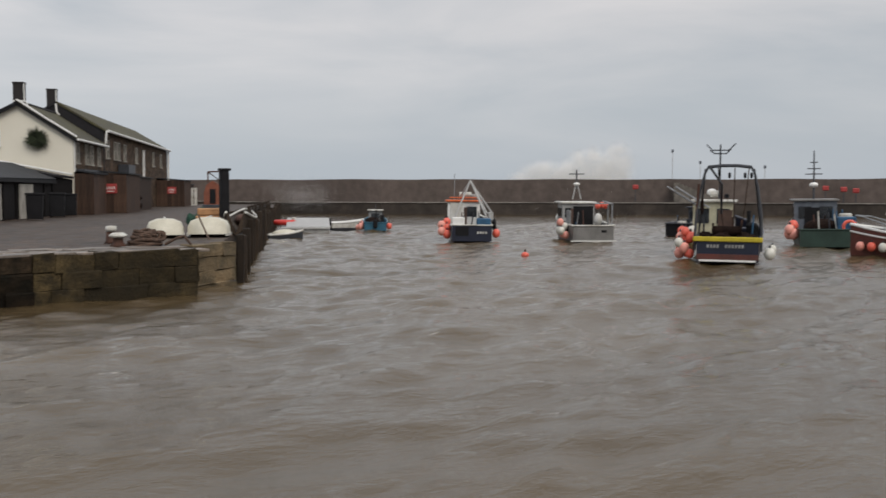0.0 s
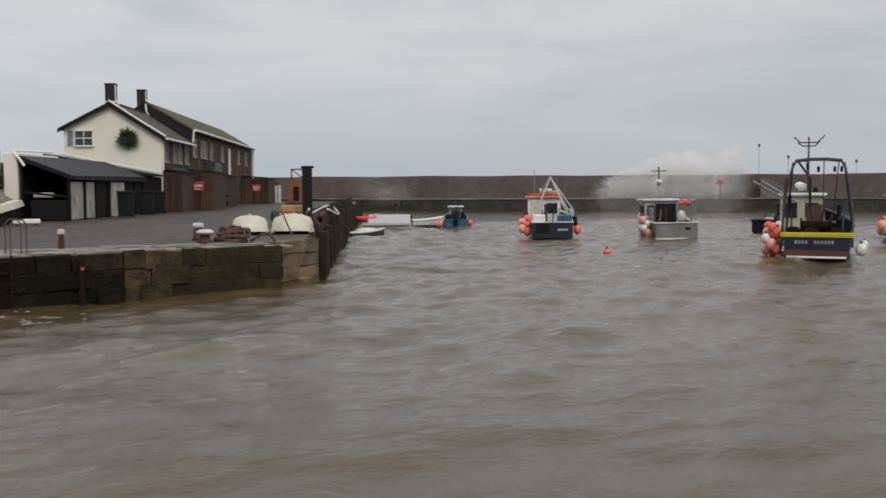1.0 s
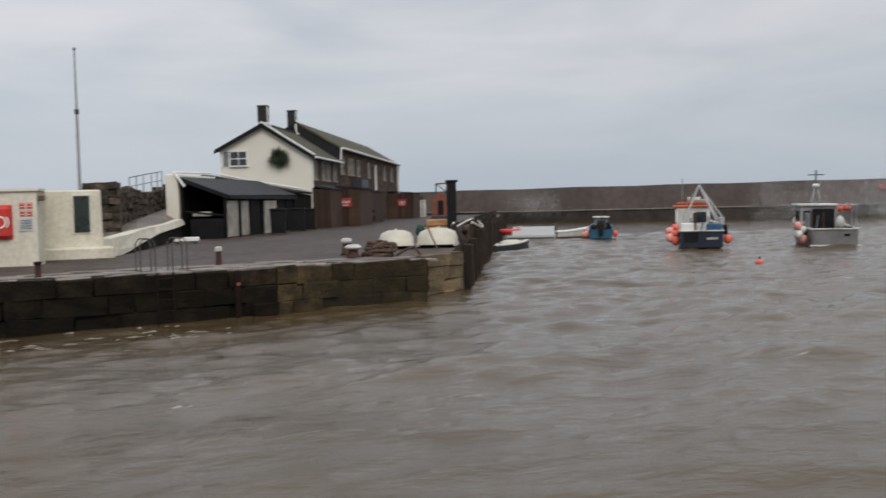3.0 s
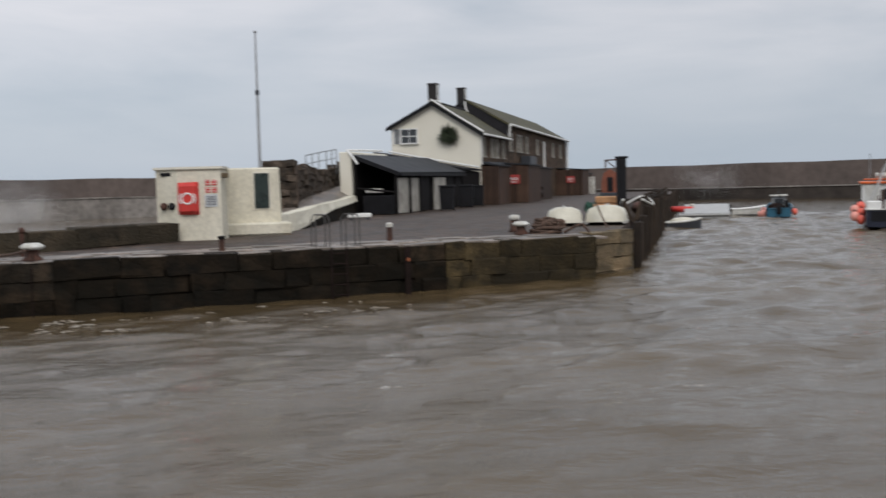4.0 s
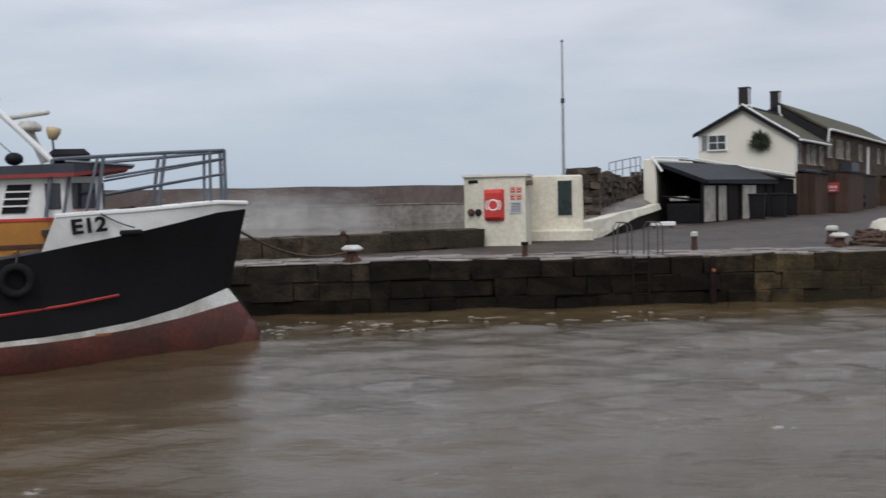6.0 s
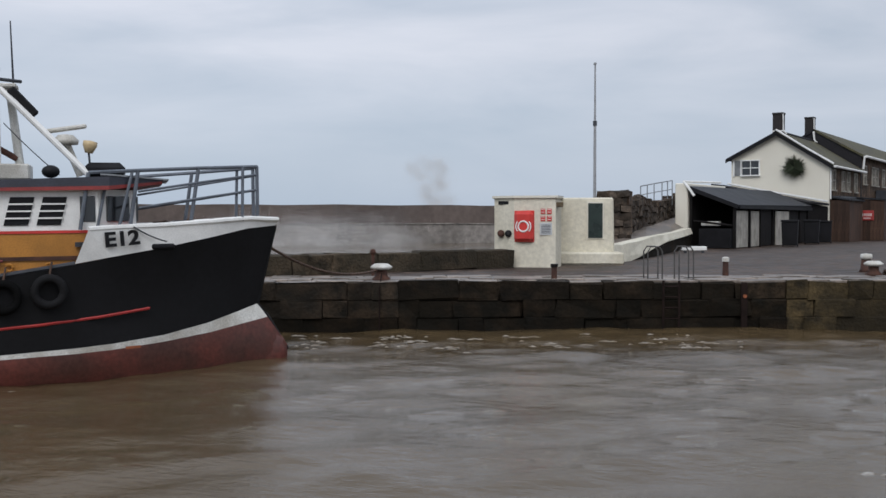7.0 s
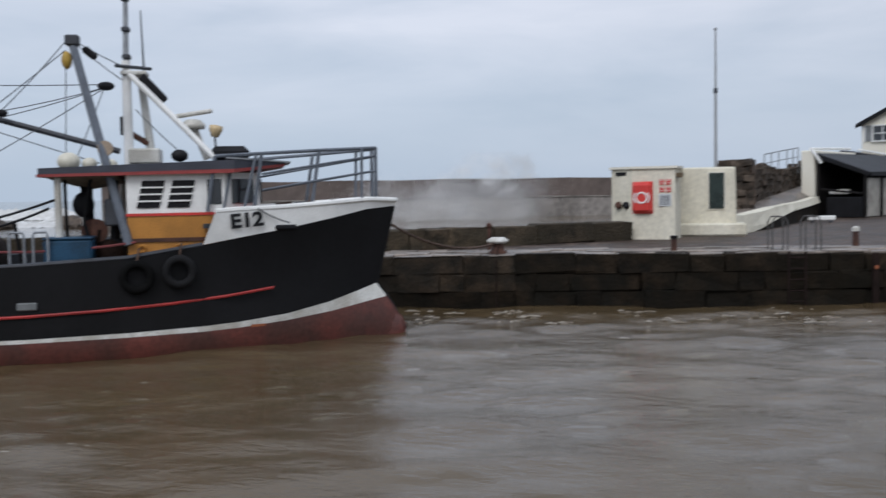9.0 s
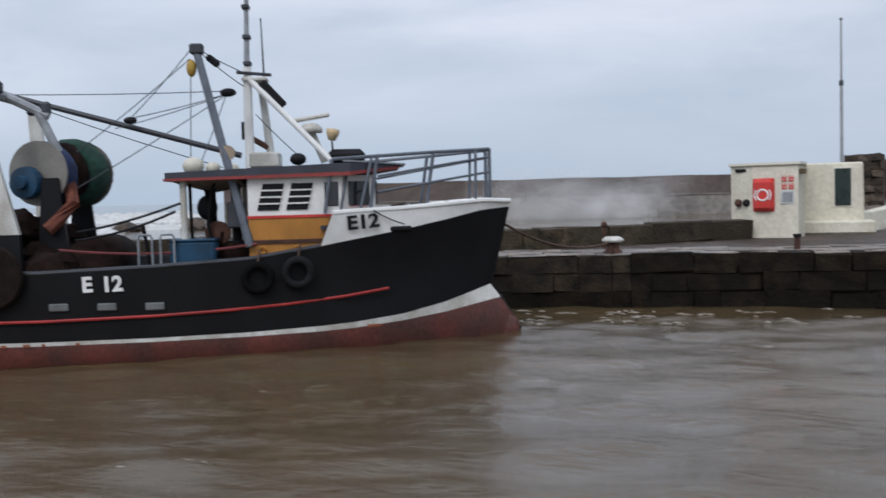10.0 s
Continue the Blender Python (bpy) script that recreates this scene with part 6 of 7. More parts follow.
def hull(parent, L, B, F, skin, cap, stripe=None, bottom=OXIDE):
    """A small workboat hull with square transom, raised bow, sole and capping."""
    rows = []
    n = 11
    for i in range(n):
        t = i / (n - 1)
        w = B / 2 * (0.92 + 0.16 * t if t < 0.5 else max(0.02, (1 - ((t - 0.5) / 0.5) ** 2.3)))
        rows.append((t * L, w, F * (1 + 0.75 * t ** 2.2)))
    for s in (-1, 1):
        part("topside", loft([[(x, s * w * 0.9, 0.08), (x, s * w * 0.98, z * 0.55), (x, s * w, z)] for x, w, z in rows]), skin, parent, "", True)
        part("bottom", loft([[(x, s * w * 0.5, -0.5), (x, s * w * 0.86, -0.05), (x, s * w * 0.9, 0.085)] for x, w, z in rows]), bottom, parent, "", True)
        part("gunwale", tube([(x, s * w, z + 0.02) for x, w, z in rows], 0.06, 6), cap, parent)
        if stripe:
            part("stripe", tube([(x, s * (w * 0.985 + 0.01), z * 0.8) for x, w, z in rows], 0.045, 6), stripe, parent)
    w = rows[0][1]
    part("transom", prism([(0, -w * 0.98), (0.08, -w * 0.98), (0.08, w * 0.98), (0, w * 0.98)], 0.06, F), skin, parent)
    part("transom_cap", box((0.02, 0, F + 0.02), (0.16, w * 2, 0.07), bevel=0.02), cap, parent)
    part("sole", prism([(0.1, -w * 0.92), (L * 0.55, -w * 0.95), (L * 0.85, -w * 0.4), (L * 0.85, w * 0.4), (L * 0.55, w * 0.95), (0.1, w * 0.92)], F * 0.35, F * 0.42), DARK_GREY, parent)
    part("foredeck", prism([(L * 0.62, -B * 0.40), (L * 0.8, -B * 0.28), (L * 0.97, 0), (L * 0.8, B * 0.28), (L * 0.62, B * 0.40)], F * 1.2, F * 1.28), cap, parent)
    return rows


def cabin(parent, x0, x1, w, z0, z1, wall, roof, door=None, y=0.0, panes=2, door_at=0.08):
    c = part("wheelhouse", prism([(x0, y - w / 2), (x1, y - w / 2 * 0.9), (x1, y + w / 2 * 0.9), (x0, y + w / 2)], z0, z1), wall, parent)
    part("roof", box(((x0 + x1) / 2, y, z1 + 0.06), (x1 - x0 + 0.3, w + 0.2, 0.12), bevel=0.03), roof, c)
    zc = z0 + (z1 - z0) * 0.68
    for i in range(panes):
        part("aft_window", box((x0 - 0.01, y + w * ((i + 0.5) / panes - 0.5), zc), (0.04, w / panes * 0.62, (z1 - z0) * 0.34)), GLASS, c)
    for s in (-1, 1):
        part("side_window", box(((x0 + x1) / 2, y + s * (w / 2 * 0.95), zc), ((x1 - x0) * 0.65, 0.06, (z1 - z0) * 0.32)), GLASS, c)
    part("front_window", box((x1 + 0.01, y, zc), (0.04, w * 0.7, (z1 - z0) * 0.34)), GLASS, c)
    if door:
        part("door", box((x0 - 0.02, y + w * door_at, z0 + (z1 - z0) * 0.42), (0.05, w * 0.36, (z1 - z0) * 0.8)), door, c)
    return c


def fenders(parent, spots, material_cycle):
    for i, (x, y, z, r) in enumerate(spots):
        r *= 1.0
        f = part("fender", ball((x, y, z), r, 0.95, 0.95, 1.1, 12), material_cycle[i % len(material_cycle)], parent, "", True)
        part("eye", rod((x, y, z + r), (x, y, z + r * 1.5), r * 0.2, None, 6), DARK_GREY, f)


def bars(parent, x, y0, z, n, w, h, material):
    """Lettering too small or private to copy, as plain bars."""
    for i in range(n):
        part("bar", box((x, y0 - i * w * 1.5, z), (0.015, w, h)), material, parent)


def gear(parent, x0, x1, w, z, n, seed):
    """Deck gear: pots, boxes, pipes and short spars, each a part."""
    r = random.Random(seed)
    for i in range(n):
        x, y, k = r.uniform(x0, x1), r.uniform(-w, w), r.random()
        m = r.choice((BLACK, DARK_GREY, NET_DARK, RUST, CABIN_GREY, BLUE_BIN, WHITE_DIRTY))
        if k < 0.4:
            s = r.uniform(0.2, 0.45)
            part("gear_box", box((x, y, z + s / 2), (s * 1.2, s, s), bevel=0.04), m, parent)
        elif k < 0.75:
            h = r.uniform(0.6, 1.5)
            part("spar", rod((x, y, z), (x + r.uniform(-0.3, 0.3), y + r.uniform(-0.2, 0.2), z + h), 0.035), m, parent)
        else:
            part("pot", ball((x, y, z + 0.22), 0.26, 1.2, 1, 0.8, 9), NET_DARK, parent)


def side_tyres(parent, spots, side):
    for x, y, z in spots:
        part("tyre", tube([(x + 0.25 * math.cos(a), y, z + 0.25 * math.sin(a)) for a in [i * math.tau / 14 for i in range(14)]], 0.09, 7, closed=True), RUBBER, parent)


CREAM_CABIN = mat("pale_yellow_paint", (0.55, 0.52, 0.37), 0.5, vary=0.25, scale=2, bump=0.1)
CABIN_PALE = mat("pale_grey_paint", (0.36, 0.36, 0.35), 0.5, vary=0.3, scale=2, bump=0.1)
DOOR_BROWN = mat("brown_door_paint", (0.09, 0.05, 0.035), 0.6, vary=0.3, bump=0.2)
HULL_GREY = mat("dull_grey_hull_paint", (0.21, 0.205, 0.195), 0.5, vary=0.3, scale=2, bump=0.1, streak=0.5)
boats = []


def build_boats():
    R4, P4, W4, Y4 = BUOY_RED, BUOY_PINK, BUOY_WHITE, BUOY_YELLOW
    # navy trawler with yellow band
    b = thing("stern_trawler", "navy and red trawler with yellow rail band and dark gallows", "fishing boat", at_bearing(51.4, 41.7, -2))
    boats.append((b, 0.03, 1.1, 0.0))
    hull(b, 9.0, 2.66, 1.0, NAVY, NAVY)
    part("yellow_band", box((-0.03, 0, 0.98), (0.1, 2.7, 0.2), bevel=0.03), YELLOW, b, "yellow painted band")
    part("white_line", box((-0.03, 0, 0.12), (0.06, 2.2, 0.08)), WHITE, b)
    part("red_bottom", box((-0.02, 0, 0.27), (0.05, 2.38, 0.22)), OXIDE, b)
    bars(b, -0.012, 0.76, 0.70, 4, 0.085, 0.13, CABIN_PALE)
    bars(b, -0.012, 0.05, 0.70, 6, 0.085, 0.13, CABIN_PALE)
    cabin(b, 3.4, 5.8, 1.7, 0.6, 2.45, CREAM_CABIN, WHITE_DIRTY, DOOR_BROWN, 0.75, 2, -0.3)
    for s in (-1, 1):
        part("gallows_leg", tube([(0.4, s * 1.30, 0.5), (0.5, s * 1.28, 1.9), (0.6, s * 1.12, 3.0), (0.6, s * 0.98, 3.6), (0.6, s * 0.84, 3.88)], 0.046), DARK_GREY, b, "dark gallows leg")
        part("gallows_stay", rod((0.6, s * 0.95, 3.8), (2.6, s * 1.3, 0.9), 0.04), DARK_GREY, b)
    part("gallows_beam", tube([(0.6, -0.86, 3.88), (0.6, -0.3, 3.94), (0.6, 0.3, 3.94), (0.6, 0.86, 3.88)], 0.07), DARK_GREY, b)
    for y in (-0.85, -0.6, 0.0, 0.4):
        part("block", box((0.55, y, 3.55 + 0.1 * (y > 0)), (0.13, 0.11, 0.24), bevel=0.04), BLACK, b)
    part("net_beam", tube([(0.5, 0.75, 3.85), (0.7, 0.3, 3.2), (2.0, 0.35, 2.0)], 0.05), DARK_GREY, b)
    part("mast", rod((4.6, 0.55, 2.6), (4.6, 0.55, 5.0), 0.05, 0.035), DARK_GREY, b)
    part("aerial_cross", tube([(4.6, -0.1, 5.05), (4.6, 0.2, 4.75), (4.6, 0.9, 4.75), (4.6, 1.15, 5.0)], 0.03), DARK_GREY, b)
    part("aerial_cross", tube([(4.6, 0.1, 4.8), (4.6, 0.3, 4.6), (4.6, 0.8, 4.6), (4.6, 1.0, 4.75)], 0.03), DARK_GREY, b)
    part("radar", ball((5.0, 0.9, 2.9), 0.22, 1, 1, 0.7), WHITE, b, "white radar dome", True)
    part("life_raft", rod((4.8, 0.5, 2.82), (4.8, 0.95, 2.82), 0.15), WHITE_DIRTY, b)
    heap(b, "net_lump", [((1.4 + 0.5 * (i % 3), -0.9 + 0.38 * i, 0.85 + 0.1 * (i % 2)), 0.36) for i in range(6)], NET_DARK)
    part("winch", box((2.6, -0.9, 1.1), (0.7, 0.5, 1.0), bevel=0.1), BLACK, b)
    part("exhaust", rod((3.0, -0.75, 0.8), (3.0, -0.75, 2.1), 0.09), BLACK, b)
    fenders(b, [(0.5 + 0.35 * (i // 3), 1.5 + 0.22 * ((i * 7) % 3), 0.35 + 0.22 * (i % 5), 0.19 + 0.03 * (i % 2)) for i in range(15)], (R4, P4, W4, R4, R4, P4, Y4))
    fenders(b, [(0.3, -1.62, 0.42, 0.23), (0.6, -1.72, 0.6, 0.17)], (W4,))
    gear(b, 0.6, 3.2, 1.1, 0.6, 14, 3)
    for y in (0.9, 1.25):
        part("outrigger", rod((3.2, y, 2.2), (2.6, y + 1.4, 3.1), 0.04), GREY_LIGHT, b)
    part("hanging_net", ball((0.6, 1.05, 2.3), 0.14, 0.8, 0.6, 2.6, 9), NET_DARK, b)
    for y in (-0.75, -0.2, 0.45):
        part("warp", tube(sag((0.6, y, 3.85), (2.9, y * 0.6, 1.2), 0.15, 6), 0.022, 5), ROPE, b)
    part("net_drum", spin([(0, -0.6), (0.34, -0.6), (0.34, -0.54), (0.22, -0.54), (0.22, 0.54), (0.34, 0.54), (0.34, 0.6), (0, 0.6)], 18, m=pose(1.9, 0.1, 1.25, 90)), NET_DARK, b, "dark net drum")
    part("cabin_lamp", box((3.5, 0.2, 2.72), (0.2, 0.2, 0.2), bevel=0.04), BLACK, b)
    part("chain_run", rod((0.5, 1.35, 0.4), (0.55, 1.2, 3.2), 0.05), RUST, b)
    # white and orange boat
    b = thing("crab_boat", "white cabin crab boat with orange roof and navy transom", "fishing boat", at_bearing(37.2, 56.5, 3))
    boats.append((b, 0.04, 0.9, 1.3))
    hull(b, 7.5, 2.5, 0.95, NAVY, WHITE_DIRTY)
    part("transom_door", box((-0.02, 0.55, 0.62), (0.06, 0.75, 0.5)), BLACK, b)
    bars(b, -0.012, -0.35, 0.55, 4, 0.1, 0.12, WHITE_DIRTY)
    part("engine_box", box((0.6, -0.7, 1.1), (0.8, 0.8, 0.5), bevel=0.05), BLUE_BIN, b)
    part("white_box", box((0.35, 0.75, 1.05), (0.6, 0.7, 0.7), bevel=0.04), WHITE, b)
    cabin(b, 2.6, 4.8, 1.9, 0.5, 2.25, WHITE, ORANGE, DOOR_BROWN, 0.35, 2)
    part("roof_rail", tube([(2.6, 1.2, 2.5), (2.6, -0.5, 2.5)], 0.04), ORANGE, b)
    part("radar", ball((3.4, 0.3, 2.65), 0.25, 1, 1, 0.6), WHITE, b, "", True)
    for p in ((1.0, -1.1, 0.95), (1.0, -0.7, 1.8), (3.2, 0.7, 2.3)):
        part("a_frame", rod(p, (2.2, 0.0, 3.5), 0.05), GREY_HULL, b, "pale tubular frame leg")
    part("aerial", rod((3.0, 0.9, 2.3), (3.0, 0.9, 3.9), 0.02), STEEL, b)
    for y0, y1 in ((-0.35, -1.25), (-0.15, -0.95)):
        part("frame_strut", rod((2.2, 0.0, 3.45), (1.3, y1, 1.6), 0.045), GREY_HULL, b)
    part("hauler", box((1.5, -1.15, 1.45), (0.4, 0.3, 0.5), bevel=0.06), GREY_HULL, b, "pale pot hauler")
    part("roof_lamp", box((2.9, -0.3, 2.62), (0.3, 0.5, 0.2), bevel=0.04), CABIN_PALE, b)
    part("life_raft", rod((3.0, -0.1, 2.68), (3.0, 0.6, 2.68), 0.16), WHITE_DIRTY, b, "white life raft canister")
    part("side_panel", box((2.55, 0.75, 1.45), (0.06, 0.8, 1.5), bevel=0.02), WHITE_DIRTY, b, "white cabin door hooked open")
    fenders(b, [(0.6 + 0.25 * (i // 2), 1.38 + 0.3 * (i % 2), 0.42 + 0.17 * i, 0.24) for i in range(5)], (R4, P4))
    fenders(b, [(0.6, -1.42, 0.5, 0.24)], (R4,))
    tyre = part("tyre", tube([(1.6 + 0.3 * math.cos(a), 1.38, 1.1 + 0.3 * math.sin(a)) for a in [i * math.tau / 14 for i in range(14)]], 0.1, 7, closed=True), RUBBER, b)
    gear(b, 0.4, 2.4, 0.9, 0.5, 10, 8)
    side_tyres(b, ((1.4, -1.38, 0.95), (2.4, -1.4, 1.0), (1.9, 1.4, 1.1)), 1)
    part("a_frame", rod((1.0, 1.1, 0.95), (2.2, 0.0, 3.5), 0.05), GREY_HULL, b)
    # grey boat
    b = thing("grey_workboat", "grey work boat with small wheelhouse and red floats", "fishing boat", at_bearing(44.1, 57.0, 13))
    boats.append((b, 0.04, 1.0, 2.6))
    hull(b, 7.4, 2.55, 0.95, HULL_GREY, WHITE_DIRTY)
    bars(b, -0.012, -0.6, 0.65, 1, 0.3, 0.14, BLACK)
    part("waterline", box((-0.02, 0, 0.1), (0.06, 2.6, 0.06)), WHITE, b)
    cabin(b, 2.8, 4.8, 1.9, 0.5, 2.15, CABIN_PALE, WHITE_DIRTY, DOOR_BROWN, 0.25, 3)
    part("canopy_frame", tube([(0.6, -1.2, 0.9), (0.6, -1.2, 2.2), (2.8, -1.2, 2.3)], 0.04), STEEL, b)
    part("canopy_frame", tube([(0.6, -0.1, 2.2), (0.6, -1.2, 2.2)], 0.04), STEEL, b)
    for y in (0.0, 0.5):
        part("mast_leg", rod((3.4, y, 2.4), (3.5, 0.25, 3.5), 0.035), GREY_HULL, b)
    part("mast", rod((3.5, 0.25, 3.0), (3.5, 0.25, 4.15), 0.045), DARK_GREY, b)
    part("cross_tree", rod((3.5, -0.2, 3.9), (3.5, 0.7, 3.9), 0.03), DARK_GREY, b)
    part("radar", ball((3.5, 0.25, 3.3), 0.2, 1, 1, 0.5), WHITE, b, "", True)
    fenders(b, [(1.0 + 0.25 * i, -0.45 - 0.3 * i, 2.05 + 0.06 * (i % 2), 0.17) for i in range(3)], (R4,))
    fenders(b, [(0.9 + 0.35 * (i // 2), 1.4 + 0.25 * (i % 2), 0.4 + 0.24 * (i % 4), 0.21) for i in range(7)], (P4, W4, W4, P4))
    gear(b, 0.5, 2.6, 1.0, 0.45, 14, 21)
    # black sheet painted for the shade inside the open wheelhouse
    part("shade_panel", box((2.77, 0.0, 1.35), (0.05, 1.2, 1.3), bevel=0.02), BLACK, b, "black panel standing in for the shaded inside of the wheelhouse")
    part("hauling_post", rod((1.2, -1.1, 0.6), (1.2, -1.1, 2.1), 0.05), CABIN_GREY, b)
    part("white_sack", ball((1.5, -0.6, 1.25), 0.3, 0.9, 0.8, 1.3, 10), WHITE_DIRTY, b, "pale sacks on deck", True)
    part("wheel_guard", box((1.6, 1.1, 1.2), (0.8, 0.12, 1.2), bevel=0.03), CABIN_GREY, b)
    # small blue boat
    b = thing("blue_boat", "small blue open fishing boat with pink fenders", "fishing boat", at_bearing(31.7, 72.6))
    boats.append((b, 0.05, 1.3, 0.6))
    hull(b, 5.5, 1.75, 0.62, BLUE, BLUE)
    cabin(b, 2.2, 3.2, 1.0, 0.3, 1.45, CABIN_GREY, WHITE_DIRTY, None, 0, 1)
    part("net_hauler", box((0.9, -0.5, 0.9), (0.4, 0.3, 0.6), bevel=0.05), BLACK, b)
    part("pots", ball((1.2, 0.2, 0.7), 0.45, 1, 1.2, 0.7), NET_DARK, b)
    part("mast", rod((2.6, 0, 1.5), (2.6, 0, 1.95), 0.03), DARK_GREY, b)
    part("outboard", box((-0.15, 0.0, 0.55), (0.25, 0.3, 0.6), bevel=0.06), BLACK, b)
    fenders(b, [(0.6, 1.05, 0.32, 0.24), (1.1, 1.0, 0.5, 0.22), (0.6, -1.0, 0.38, 0.22), (1.2, 1.25, 0.25, 0.2)], (P4, P4, R4))
    gear(b, 0.3, 2.0, 0.6, 0.3, 8, 5)
    # dark green boat
    b = thing("green_potter", "dark green potting boat with grey wheelhouse and orange ring", "fishing boat", at_bearing(56.7, 55.8, 6))
    boats.append((b, 0.04, 0.8, 4.0))
    hull(b, 9.0, 3.3, 0.95, GREEN_HULL, GREEN_HULL)
    cabin(b, 3.2, 5.6, 2.2, 0.5, 2.4, GREY_PAINT, HULL_GREY, BLACK, 0.45, 2)
    part("aft_shelter", box((1.2, -0.9, 1.15), (0.9, 0.9, 0.9), bevel=0.05), BLUE_BIN, b)
    part("white_tub", box((0.3, 0.4, 0.85), (0.4, 1.0, 0.14), bevel=0.03), WHITE, b)
    part("ring_buoy", tube([(0.2, -0.95 + 0.3 * math.cos(a), 1.1 + 0.3 * math.sin(a)) for a in [i * math.tau / 18 for i in range(18)]], 0.085, 8, closed=True), BUOY_RED, b, "orange ring buoy", True)
    part("mast", rod((3.8, 0.5, 2.5), (3.8, 0.5, 5.2), 0.06, 0.03), DARK_GREY, b)
    part("radar", ball((3.8, 0.5, 3.3), 0.24, 1, 1, 0.6), WHITE, b, "", True)
    for z, w in ((4.2, 0.35), (4.55, 0.2), (3.9, 0.45)):
        part("cross_tree", rod((3.8, 0.5 - w, z), (3.8, 0.5 + w, z), 0.03), DARK_GREY, b)
    part("pot_stack", ball((2.2, 0.2, 1.0), 0.6, 1.2, 1.6, 0.8), NET_DARK, b)
    part("white_locker", box((2.4, -1.0, 1.5), (0.7, 0.6, 0.5), bevel=0.05), WHITE_DIRTY, b)
    fenders(b, [(0.8 + 0.4 * (i // 2), 1.75 + 0.2 * (i % 2), 0.7 + 0.22 * (i % 3), 0.28) for i in range(5)], (P4, P4, R4))
    gear(b, 0.4, 3.0, 1.2, 0.5, 16, 13)
    side_tyres(b, ((0.9, -1.72, 0.6), (2.2, -1.75, 0.7)), 1)
    # white day boat, seen from its side
    b = thing("white_dayboat", "white fibreglass day boat with cuddy and round fenders", "boat", at_bearing(66.4, 47.5, 82))
    boats.append((b, 0.05, 1.2, 5.0))
    hull(b, 7.5, 2.5, 0.85, OXIDE, WHITE, WHITE, OXIDE)
    cabin(b, 3.6, 5.6, 1.7, 0.6, 1.95, WHITE, WHITE, None, 0, 2)
    part("windscreen", slab([(3.2, -0.8, 1.0), (3.2, 0.8, 1.0), (3.7, 0.7, 1.95), (3.7, -0.7, 1.95)], 0.04), GLASS, b)
    part("bow_rail", tube([(5.6, -0.9, 1.5), (6.8, -0.5, 1.85), (7.3, 0, 1.9), (6.8, 0.5, 1.85), (5.6, 0.9, 1.5)], 0.03), STEEL, b)
    fenders(b, [(6.9 - i * 0.55, 0.62 + min(0.75, 0.25 * i), 0.55, 0.2) for i in range(6)], (P4, R4, W4))
    # dark boat behind the trawler
    b = thing("dark_boat", "dark small boat hung with tyres behind the trawler", "boat", at_bearing(48.75, 66.0, -30))
    boats.append((b, 0.05, 1.15, 3.2))
    hull(b, 6.0, 2.0, 0.85, BLACK, DARK_GREY)
    cabin(b, 2.4, 3.8, 1.2, 0.5, 1.8, DARK_GREY, DARK_GREY, None, 0, 2)
    gear(b, 0.4, 2.2, 0.7, 0.6, 9, 17)
    for x in (0.8, 1.8, 2.8):
        part("tyre", tube([(x + 0.28 * math.cos(a), 1.08, 0.6 + 0.28 * math.sin(a)) for a in [i * math.tau / 14 for i in range(14)]], 0.1, 7, closed=True), RUBBER, b)
    # pontoon raft, red inflatable, small dinghy, ribs beyond
    b = thing("pontoon", "pale grey floating pontoon raft moored off the quay", "pontoon", at_bearing(27.75, 73.5, -90))
    boats.append((b, 0.02, 1.0, 0.4))
    part("deck", box((0, -1.6, 0.35), (3.4, 3.2, 0.14), bevel=0.03), GREY_HULL, b)
    part("float", box((0, -1.6, 0.1), (3.3, 3.0, 0.4), bevel=0.08), CABIN_PALE, b)
    part("rib_sheet", slab([(-1.3, -3.1, 0.46), (1.7, -3.1, 0.46), (1.7, -0.2, 1.0), (-1.3, -0.2, 1.0)], 0.05), GREY_HULL, b, "pale sheet lying on the raft")
    b = thing("inflatable", "small red and grey inflatable on the raft", "inflatable", at_bearing(26.7, 72.6, 70) @ pose(0, 0, 0.46))
    boats.append((b, 0.02, 1.0, 0.4))
    part("tube", tube([(0.75 * math.cos(a) * (1.1 if math.cos(a) > 0 else 0.8), 0.5 * math.sin(a), 0.22) for a in [i * math.tau / 16 for i in range(16)]], 0.2, 8, closed=True), RED, b, "", True)
    part("floor", box((0, 0, 0.1), (1.2, 0.8, 0.08)), DARK_GREY, b)
    part("cowl", box((-0.55, 0, 0.35), (0.3, 0.3, 0.5), bevel=0.06), WHITE_DIRTY, b)
    b = thing("tender", "white open tender moored beside the quay", "dinghy", at_bearing(25.6, 59.8, -75))
    boats.append((b, 0.05, 1.2, 2.0))
    hull(b, 2.2, 1.1, 0.30, DARK_GREY, WHITE_DIRTY, bottom=DARK_GREY)
    part("cover", ball((1.1, 0, 0.34), 0.5, 1.6, 0.9, 0.55), WHITE_CREAM, b, "cream cover", True)
    part("outboard", box((-0.12, 0, 0.4), (0.2, 0.22, 0.5), bevel=0.05), BLACK, b)
    b = thing("tender", "white open tender beyond the raft", "dinghy", at_bearing(29.2, 78.0, -80))
    boats.append((b, 0.05, 1.3, 1.0))
    hull(b, 3.0, 1.2, 0.45, WHITE_DIRTY, WHITE, bottom=DARK_GREY)
    part("thwart", box((1.2, 0, 0.42), (0.25, 1.1, 0.06)), TIMBER, b)
    part("outboard", box((-0.12, 0, 0.55), (0.22, 0.24, 0.55), bevel=0.05), BLACK, b)
    b = thing("mooring_buoy", "coral red round mooring buoy on the water", "buoy", at_bearing(40.25, 45.2))
    boats.append((b, 0.07, 1.6, 0.0))
